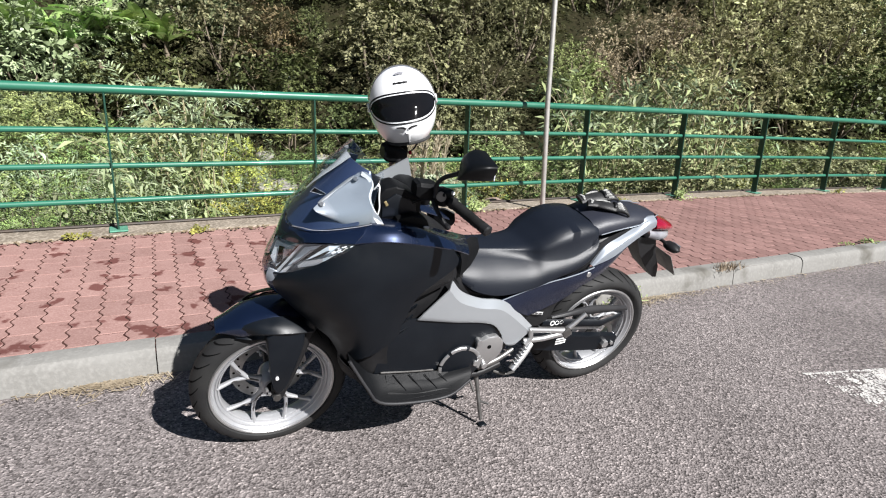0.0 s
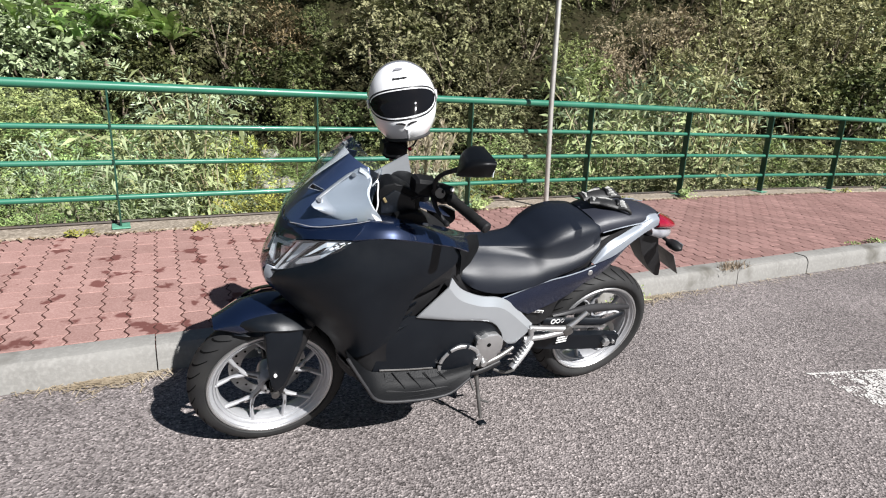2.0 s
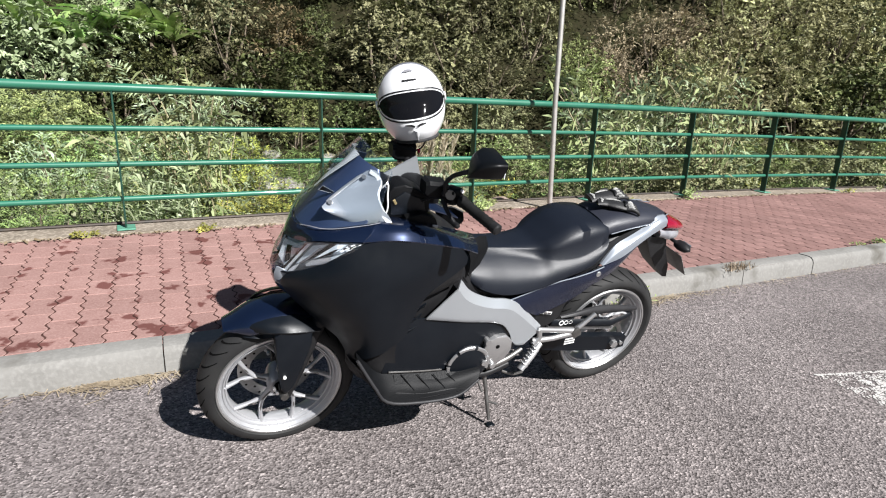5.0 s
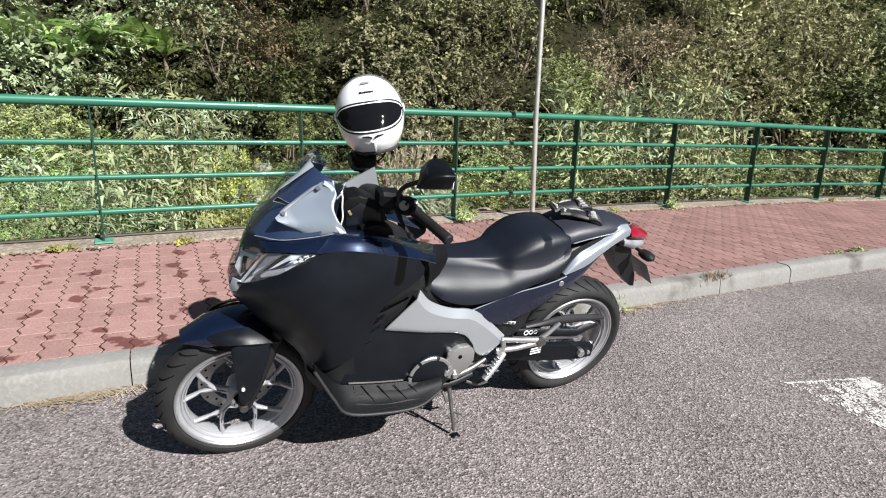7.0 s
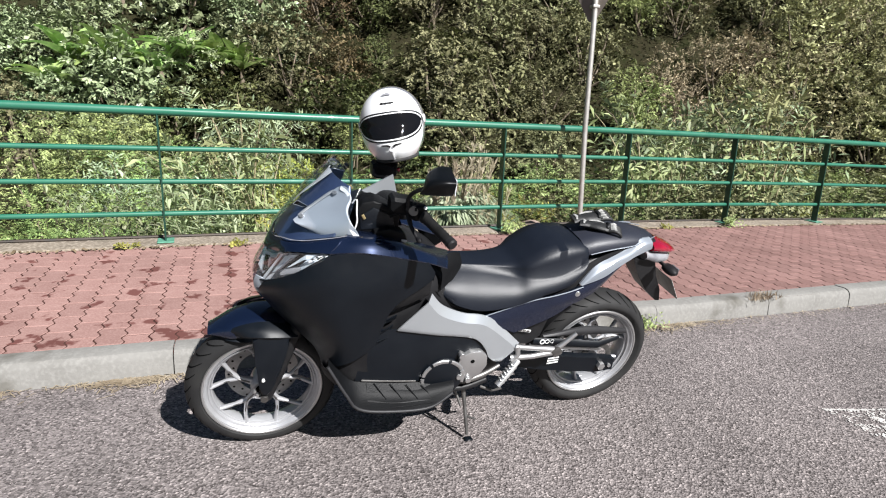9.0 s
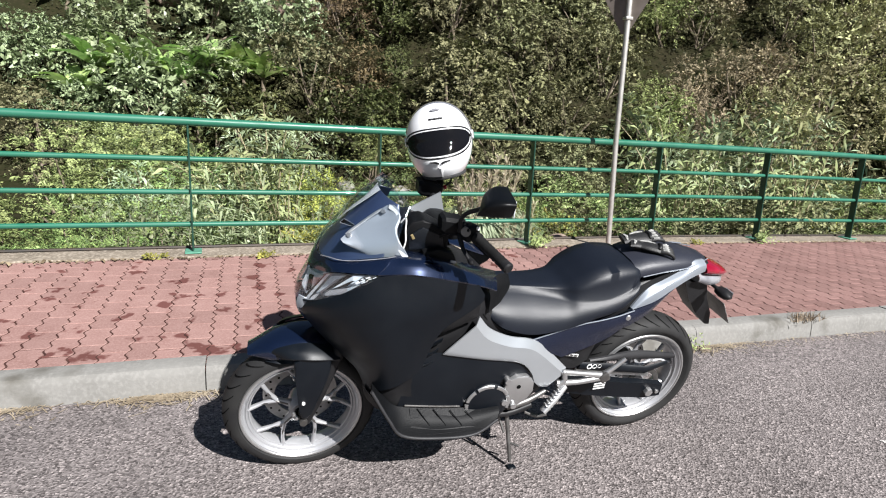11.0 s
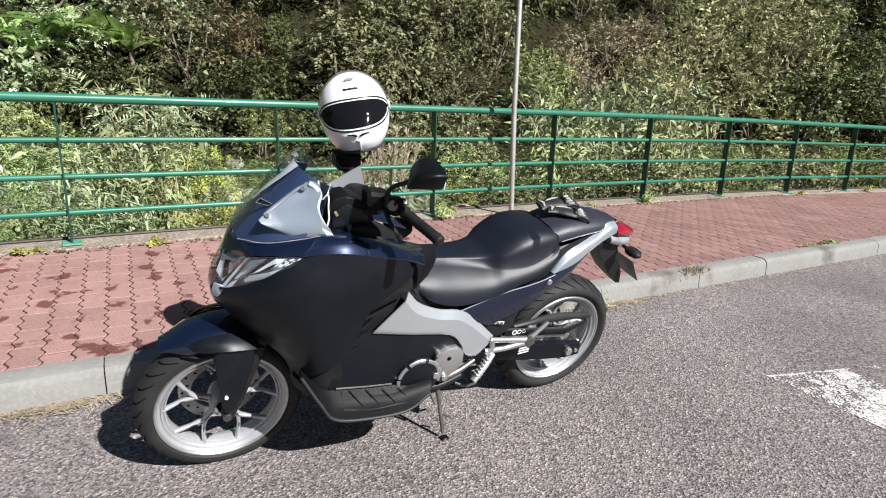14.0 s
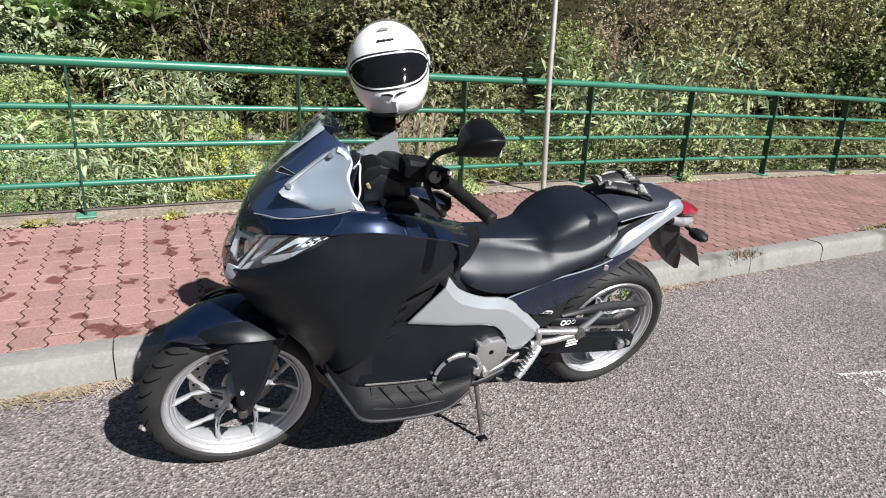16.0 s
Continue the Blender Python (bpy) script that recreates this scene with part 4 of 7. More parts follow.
    c = np.stack([x, y, rng.uniform(0.003, 0.014, n)], 1)
    a = np.stack([np.cos(ang) * ln, np.sin(ang) * ln, rng.uniform(-0.1, 0.1, n) * ln], 1)
    b = np.stack([-np.sin(ang), np.cos(ang), np.zeros(n)], 1) * 0.0022
    solid("litter", quads_mesh("litter", np.stack([c - a - b, c - a + b, c + a + b, c + a - b], 1), STRAW), "dry straw and plant litter in the gutter", "litter", kind="stuff")


def build_marking():
    """The worn end of a white bar on the road: flakes of paint, thinned out where traffic has rubbed them off."""
    rng = np.random.default_rng(2)
    quads = []
    for i in range(34000):
        x, y = rng.uniform(3.09, 3.92), rng.uniform(-2.2, -1.19)
        edge = -1.212 - 0.268 * (x - 3.09)
        if y > edge or y < -2.2:
            continue
        deep = edge - y
        wear = 0.55 * noise.noise((x * 6, y * 6, 0)) + 0.5 * noise.noise((x * 21, y * 21, 4))
        if x > 3.57:
            keep = 0.22 - 6 * deep + 0.5 * wear
        elif deep < 0.018:
            keep = 0.55 + 0.7 * wear
        elif x > 3.46 and deep < 0.10:
            keep = 0.62 + 0.8 * wear
        elif x < 3.25 and deep < 0.16:
            keep = 0.06 + 0.4 * wear
        else:
            keep = 0.22 + 1.1 * wear + 0.55 * smooth(0.15, 0.45, deep)
        if rng.random() > keep:
            continue
        s = rng.uniform(0.003, 0.0085)
        a = rng.uniform(0, np.pi)
        e, f = s * np.array([np.cos(a), np.sin(a)]), s * rng.uniform(0.5, 1) * np.array([-np.sin(a), np.cos(a)])
        z = 0.003 + 0.001 * rng.random()
        quads.append([(*(np.array([x, y]) + c), z) for c in (-e, f, e, -f)])
    solid("road_marking", quads_mesh("road_marking", np.array(quads), PAINT), "worn white painted road marking", "road marking", kind="structure")


build_ground()
build_road()
build_kerb()
build_edging()
build_railing()
build_sign_pole()
build_marking()
plant_hillside()
plant_bank()
plant_canes()
plant_bananas()
plant_willows()
plant_pampas()
build_undergrowth()
build_rocks()
build_outcrop()
build_weeds()


# ---- motorcycle: x forward from the rear wheel's contact, y to its left, z up; it leans on its side stand ----
BLUE = material("navy_metallic_paint", (0.0058, 0.0125, 0.036), 0.26, 0.6, second=(0.0074, 0.0155, 0.045), scale=4, coat=1.0)
BLACK = material("satin_black_panel", (0.0028, 0.0042, 0.0066), 0.40, second=(0.0038, 0.0056, 0.0084), scale=7, bump=0.04, bump_scale=220, spec=0.30, rough_vary=0.08)
PLASTIC = material("black_plastic", (0.0085, 0.0085, 0.0095), 0.45, second=(0.0155, 0.0155, 0.0165), scale=12, bump=0.12, bump_scale=300, spec=0.22)
GREYPLASTIC = material("grey_moulded_plastic", (0.0034, 0.0037, 0.0043), 0.5, second=(0.0050, 0.0054, 0.0062), scale=15, bump=0.15, bump_scale=200, spec=0.12)
GUARD = material("grey_guard_plastic", (0.022, 0.022, 0.024), 0.5, second=(0.030, 0.030, 0.032), scale=15, bump=0.15, bump_scale=200, spec=0.3)
MAT = material("rubber_mat", (0.0040, 0.0043, 0.0050), 0.5, second=(0.0070, 0.0074, 0.0082), scale=10, bump=0.3, bump_scale=150, spec=0.15)
SILVER = material("silver_paint", (0.385, 0.405, 0.425), 0.32, 0.5, second=(0.35, 0.37, 0.39), scale=5, coat=0.4)
ALLOY = material("cast_alloy", (0.48, 0.48, 0.48), 0.38, 0.85, second=(0.5, 0.5, 0.5), scale=20, bump=0.1, bump_scale=150)
RIM = material("silver_rim_paint", (0.42, 0.425, 0.44), 0.38, 0.45, second=(0.36, 0.365, 0.38), scale=14, coat=0.3)
CHROME = material("chrome", (0.93, 0.96, 1.0), 0.14, 0.15, second=(0.84, 0.90, 0.96), scale=22)
STEEL = material("dark_steel", (0.20, 0.195, 0.19), 0.45, 0.8, second=(0.12, 0.115, 0.11), scale=18, bump=0.15, bump_scale=80)
DISC = material("brake_disc_steel", (0.24, 0.24, 0.24), 0.35, 0.9, second=(0.33, 0.33, 0.33), scale=25)
RUBBER = material("tyre_rubber", (0.0175, 0.0175, 0.0182), 0.62, second=(0.025, 0.0248, 0.0245), scale=9, bump=0.25, bump_scale=180, spec=0.2)
GROOVE = material("tread_groove", (0.0035, 0.0035, 0.0036), 0.95, second=(0.005, 0.005, 0.005), scale=20, spec=0.05)
VINYL = material("seat_vinyl", (0.0046, 0.0066, 0.0115), 0.44, second=(0.0062, 0.0084, 0.0140), scale=6, bump=0.16, bump_scale=420, spec=0.36)
DARKVINYL = material("pillion_vinyl", (0.013, 0.015, 0.024), 0.45, second=(0.019, 0.021, 0.03), scale=6, bump=0.2, bump_scale=420)
GLOSS = material("gloss_black_plastic", (0.0022, 0.0026, 0.0032), 0.40, second=(0.0030, 0.0034, 0.0040), scale=9, spec=0.2)
GRIP = material("grip_rubber", (0.008, 0.008, 0.008), 0.6, second=(0.013, 0.013, 0.013), scale=30, bump=0.3, bump_scale=260, spec=0.15)
RED = material("red_lens", (0.20, 0.003, 0.016), 0.12, second=(0.26, 0.005, 0.022), scale=30, coat=1.0)
SMOKE = material("smoky_lens", (0.20, 0.20, 0.22), 0.12, 0.2, second=(0.32, 0.32, 0.34), scale=25, coat=1.0)
SILVERBLUE = material("silver_blue_paint", (0.26, 0.285, 0.32), 0.34, 0.35, second=(0.23, 0.255, 0.29), scale=6, coat=0.5)
BRASS = material("brass_catch", (0.45, 0.36, 0.18), 0.4, 0.6, second=(0.38, 0.30, 0.15), scale=20)
WHITE = material("white_label", (0.75, 0.75, 0.74), 0.5, second=(0.68, 0.68, 0.67), scale=30)

BLUE.node_tree.nodes["Principled BSDF"].inputs["Coat IOR"].default_value = 1.55


def glass_material(name, tint, rough=0.02, shine=0.05):
    m = bpy.data.materials.new(name)
    m.use_nodes = True
    n, l = m.node_tree.nodes, m.node_tree.links
    clear, gloss, mix = n.new("ShaderNodeBsdfTransparent"), n.new("ShaderNodeBsdfGlossy"), n.new("ShaderNodeMixShader")
    weight, power, scaled = n.new("ShaderNodeLayerWeight"), n.new("ShaderNodeMath"), n.new("ShaderNodeMapRange")
    weight.inputs[0].default_value = 0.5
    power.operation, power.inputs[1].default_value = "POWER", 4.0
    scaled.inputs[3].default_value, scaled.inputs[4].default_value = shine, 0.75
    clear.inputs[0].default_value = (*tint, 1)
    gloss.inputs[1].default_value = rough
    l.new(weight.outputs["Facing"], power.inputs[0])
    l.new(power.outputs[0], scaled.inputs[0])
    l.new(scaled.outputs[0], mix.inputs[0])
    l.new(clear.outputs[0], mix.inputs[1])
    l.new(gloss.outputs[0], mix.inputs[2])
    l.new(mix.outputs[0], n["Material Output"].inputs[0])
    return m


LAMP = material("lamp_chrome", (0.84, 0.91, 0.96), 0.15, 0.15, second=(0.56, 0.67, 0.76), scale=26)
BOLT = material("dull_bolt", (0.35, 0.36, 0.38), 0.3, 0.6, second=(0.25, 0.26, 0.28), scale=30)
LAMP_DIM = material("lamp_bowl", (0.45, 0.52, 0.58), 0.2, 0.4, second=(0.28, 0.34, 0.40), scale=30)
EDGE = material("white_edge_paint", (0.62, 0.64, 0.66), 0.3, 0.1, second=(0.57, 0.59, 0.62), scale=8, coat=0.4)
WING = material("pale_silver_paint", (0.27, 0.30, 0.34), 0.30, 0.4, second=(0.24, 0.27, 0.31), scale=5, coat=0.4)
PANEL = material("navy_screen_panel", (0.024, 0.038, 0.088), 0.30, 0.3, second=(0.030, 0.047, 0.105), scale=5, coat=0.8)
SCREEN = glass_material("windscreen_acrylic", (0.94, 0.96, 0.97), 0.03, 0.08)
LENS = glass_material("headlight_lens", (0.97, 0.98, 0.99), 0.03, 0.08)


def spline(points, n):
    """n points evenly spread by length along a Catmull-Rom curve through the given ones."""
    p = [np.array(q, float) for q in points]
    if len(p) == 2:
        return [p[0] + (p[1] - p[0]) * t for t in np.linspace(0, 1, n)]
    p = [2 * p[0] - p[1]] + p + [2 * p[-1] - p[-2]]
    fine = []
    for i in range(1, len(p) - 2):
        a, b, c, d = p[i - 1 : i + 3]
        for t in np.linspace(0, 1, 12, endpoint=i == len(p) - 3):
            fine.append(0.5 * (2 * b + (c - a) * t + (2 * a - 5 * b + 4 * c - d) * t * t + (3 * b - a - 3 * c + d) * t ** 3))
    fine = np.array(fine)
    s = np.r_[0, np.cumsum(np.linalg.norm(np.diff(fine, axis=0), axis=1))]
    return [np.array([np.interp(u, s, fine[:, k]) for k in range(3)]) for u in np.linspace(0, s[-1], n)]


def sheet_data(curves, nu=14, nv=10, thick=0.004, inward=None, mirror=False):
    """A curved panel through a few curves, with thickness towards `inward` (default: to the middle plane)."""
    rows = [spline(c, nu) for c in curves]
    cols = [spline([r[i] for r in rows], nv) for i in range(nu)]
    front = [cols[i][j] for j in range(nv) for i in range(nu)]
    if mirror:
        front = [p * (1, -1, 1) for p in front]
    mid = np.mean(front, axis=0)
    back = []
    for p in front:
        d = np.array(inward, float) if inward is not None else np.array([0, -np.sign(mid[1]) or -1.0, 0])
        if mirror and inward is not None:
            d = d * (1, -1, 1)
        back.append(p + d / np.linalg.norm(d) * thick)
    n = nu * nv
    faces = []
    for j in range(nv - 1):
        for i in range(nu - 1):
            a = j * nu + i
            faces += [(a, a + 1, a + nu + 1, a + nu), (n + a, n + a + nu, n + a + nu + 1, n + a + 1)]
    edge = [i for i in range(nu)] + [j * nu + nu - 1 for j in range(1, nv)] + [(nv - 1) * nu + i for i in range(nu - 2, -1, -1)] + [j * nu for j in range(nv - 2, 0, -1)]
    for a, b in zip(edge, edge[1:] + edge[:1]):
        faces.append((a, n + a, n + b, b))
    return front + back, faces


def consistent(name, verts, faces, mat, sharp=35):
    """A mesh whose face normals are made to point outwards."""
    bm = bmesh.new()
    vs = [bm.verts.new(tuple(v)) for v in verts]
    for f in faces:
        try:
            bm.faces.new([vs[i] for i in f])
        except ValueError:
            pass
    return from_bm(name, bm, mat, sharp)


def sheet(name, curves, mat, nu=14, nv=10, thick=0.004, inward=None, mirror=False, sharp=35):
    return consistent(name, *sheet_data(curves, nu, nv, thick, inward, mirror), mat, sharp)


def both(name, curves, mat, parent, label="", **how):
    for flip in (False, True):
        part(name, sheet(name, curves, mat, mirror=flip, **how), parent, label)


def loft_data(rings, steps=0):
    """Closed rings (equal counts) joined in order, ends capped; steps > 0 smooths between them."""
    if steps:
        k = len(rings[0])
        cols = [spline([r[i] for r in rings], steps) for i in range(k)]
        rings = [[cols[i][j] for i in range(k)] for j in range(steps)]
    k = len(rings[0])
    verts = [p for r in rings for p in r]
    faces = [(j * k + i, j * k + (i + 1) % k, (j + 1) * k + (i + 1) % k, (j + 1) * k + i) for j in range(len(rings) - 1) for i in range(k)]
    faces += [tuple(range(k))[::-1], tuple(range((len(rings) - 1) * k, len(rings) * k))]
    return verts, faces


def loft(name, rings, mat, steps=0, sharp=40):
    return consistent(name, *loft_data(rings, steps), mat, sharp)


def oval(x, cy, cz, ry, rz, n=20, power=2.0, tilt=0.0):
    """A superellipse ring across the machine at x; tilt shifts its top forward."""
    out = []
    for i in range(n):
        a = 2 * math.pi * i / n
        c, s = math.cos(a), math.sin(a)
        y, z = math.copysign(abs(c) ** (2 / power), c) * ry, math.copysign(abs(s) ** (2 / power), s) * rz
        out.append((x + tilt * z, cy + y, cz + z))
    return out


def lathe_data(profile, centre, n=48, closed=False):
    """Turns (y, radius) pairs round an axle along y at centre."""
    cx, cy, cz = centre
    verts = [(cx + r * math.cos(2 * math.pi * i / n), cy + y, cz + r * math.sin(2 * math.pi * i / n)) for y, r in profile for i in range(n)]
    k = len(profile)
    faces = [(j * n + i, j * n + (i + 1) % n, ((j + 1) % k) * n + (i + 1) % n, ((j + 1) % k) * n + i) for j in range(k if closed else k - 1) for i in range(n)]
    return verts, faces


def lathe(name, profile, centre, mat, n=48, closed=False, sharp=35):
    return consistent(name, *lathe_data(profile, centre, n, closed), mat, sharp)


def disc_between(name, centre, axis_half, radius, mat, sides=20):
    c, h = Vector(centre), Vector(axis_half)
    return tube(name, [c - h, c - h * 0.8, c + h * 0.8, c + h], [radius * 0.93, radius, radius, radius * 0.93], mat, sides)


def plate_data(outline, y, thick, mirror=False):
    """A flat plate from an (x, z) outline, its outer face at y."""
    s = -1 if mirror else 1
    n = len(outline)
    verts = [(x, s * yy, z) for yy in (y, y - thick) for x, z in outline]
    faces = [tuple(range(n)), tuple(range(n, 2 * n))[::-1]] + [(i, n + i, n + (i + 1) % n, (i + 1) % n) for i in range(n)]
    return verts, faces


def rounded_plate(name, outline, y, thick, mat, bevel=0.004, mirror=False):
    v, f = plate_data(outline, y, thick, mirror)
    bm = bmesh.new()
    vs = [bm.verts.new(p) for p in v]
    for q in f:
        bm.faces.new([vs[i] for i in q])
    bmesh.ops.bevel(bm, geom=bm.edges[:], offset=bevel, segments=2, affect="EDGES", profile=0.5)
    return from_bm(name, bm, mat, 35)


def tucked(curves):
    """Draws the points of the nose back towards the wheel, most at its tip."""
    return [[(x - 0.046 * smooth(1.34, 1.52, x) * (0.25 + 0.75 * smooth(0.79, 0.90, z)), y, z) for x, y, z in c] for c in curves]


LENS_CURVES = tucked([
    [(1.283, -0.240, 0.992), (1.432, -0.180, 0.976), (1.503, -0.098, 0.938), (1.544, 0, 0.918), (1.503, 0.098, 0.938), (1.432, 0.180, 0.976), (1.283, 0.240, 0.992)],
    [(1.318, -0.235, 0.962), (1.432, -0.186, 0.930), (1.520, -0.092, 0.880), (1.566, 0, 0.862), (1.520, 0.092, 0.880), (1.432, 0.186, 0.930), (1.318, 0.235, 0.962)],
    [(1.36, -0.212, 0.925), (1.436, -0.166, 0.872), (1.510, -0.080, 0.812), (1.553, 0, 0.795), (1.510, 0.080, 0.812), (1.436, 0.166, 0.872), (1.36, 0.212, 0.925)]])

LEAN, HEADING = 14.25, 178.665
BIKE = Matrix.Translation((1.932, -0.725, 0)) @ pose(0, 0, 0, 0, 0, HEADING) @ pose(0, 0, 0, -LEAN)


def build_wheel(bike, name, x, radius, half, rim_half, spoke_turn, y=0.0, sink=0.0):
    c = (x, y, radius - sink)
    wheel = part(name, lathe("rim", [(y, r * 1.018) for y, r in ((-rim_half, 0.2333), (-rim_half - 0.003, 0.2290), (-rim_half - 0.001, 0.2174), (-rim_half + 0.008, 0.2097), (-rim_half + 0.022, 0.1972), (0, 0.1895), (rim_half - 0.022, 0.1972), (rim_half - 0.008, 0.2097), (rim_half + 0.001, 0.2174), (rim_half + 0.003, 0.2290), (rim_half, 0.2333), (rim_half - 0.006, 0.2309), (0.0, 0.2155), (-rim_half + 0.006, 0.2309))],
                         (0, 0, 0), RIM, 72, True), bike, "silver painted cast alloy wheel", Matrix.Translation(c))
    prof = []
    for i in range(19):
        a = math.pi * (i / 18 * 1.24 - 0.12)
        prof.append((-half * math.cos(a), radius - 0.050 + 0.050 * math.sin(a) if math.sin(a) > 0 else radius - 0.050 + 0.04 * math.sin(a)))
    prof = [(max(min(y, half), -half), r) for y, r in prof]
    prof[0], prof[-1] = (-rim_half + 0.004, 0.2345), (rim_half - 0.004, 0.2345)
    part("tyre", lathe("tyre", prof, (0, 0, 0), RUBBER, 72, False, 50), wheel, "black rubber road tyre with slanted tread grooves")
    # tread grooves: narrow curved strips lying on the tyre's crown
    quads = []
    for k in range(30):
        for side in (1, -1):
            base = 2 * math.pi * (k + (0.5 if side < 0 else 0)) / 30
            pts = []
            for t in np.linspace(0, 1, 7):
                a = math.pi / 2 - side * (0.16 + 0.95 * t)
                y, r = half * math.cos(a), radius - 0.050 + 0.050 * math.sin(a) + 0.0012
                ang = base + 0.20 * t * t
                pts.append((y, r, ang))
            for (y0, r0, a0), (y1, r1, a1) in zip(pts, pts[1:]):
                w = 0.0042 / radius
                quads.append([(r0 * math.cos(a0 - w), y0, r0 * math.sin(a0 - w)), (r0 * math.cos(a0 + w), y0, r0 * math.sin(a0 + w)),
                              (r1 * math.cos(a1 + w), y1, r1 * math.sin(a1 + w)), (r1 * math.cos(a1 - w), y1, r1 * math.sin(a1 - w))])
    tread = part("tread", quads_mesh("tread", np.array(quads), GROOVE), wheel)
    tread["kind"] = "stuff"
    for s in (1, -1):
        part("rim_lip", lathe("rim_lip", [(s * (rim_half + 0.001), 0.2253), (s * (rim_half + 0.006), 0.2286), (s * (rim_half + 0.006), 0.2345), (s * (rim_half + 0.001), 0.2375)], (0, 0, 0), ALLOY, 72, True), wheel, "bright machined rim lip")
    for y, r in ((rim_half - 0.007, 0.2083), (rim_half - 0.019, 0.1977)):
        part("rim_step", lathe("rim_step", [(y, r + 0.002), (y - 0.003, r - 0.0035), (y - 0.006, r - 0.0035), (y - 0.008, r + 0.002)], (0, 0, 0), RIM, 72, True), wheel)
    part("hub", lathe("hub", [(-0.055, 0.0), (-0.055, 0.042), (-0.03, 0.05), (0.03, 0.05), (0.055, 0.042), (0.055, 0.0)], (0, 0, 0), RIM, 24), wheel)
    for k in range(5):
        base = spoke_turn + 2 * math.pi * k / 5

        def at(r, a, y=0.012):
            return (r * math.cos(base + a), y, r * math.sin(base + a))

        stem = tube_data([at(0.04, 0), at(0.080, 0), at(0.108, 0)], [0.019, 0.012, 0.0135], 10, True, (1, 0.8), (0, 1, 0))
        arms = [tube_data([at(0.100, 0), at(0.145, s * 0.17), at(0.203, s * 0.335, 0.02)], [0.0115, 0.0085, 0.0115], 10, True, (0.85, 1.1), (0, 1, 0)) for s in (1, -1)]
        spoke = part("spoke", mesh_of("spoke", *join_data(stem, *arms), RIM, 50), wheel)
        cuts = [tube_data([at(0.102, 0, 0.0205), at(0.145, s * 0.17, 0.0185), at(0.192, s * 0.31, 0.026)], [0.003, 0.0042, 0.003], 6, True, (1, 0.8), (0, 1, 0)) for s in (1, -1)]
        part("spoke_groove", mesh_of("spoke_groove", *join_data(tube_data([at(0.055, 0, 0.024), at(0.105, 0, 0.0215)], [0.004, 0.004], 6, True, (1, 0.8), (0, 1, 0)), *cuts), STEEL, 50), spoke, "dark recessed groove")
    return wheel


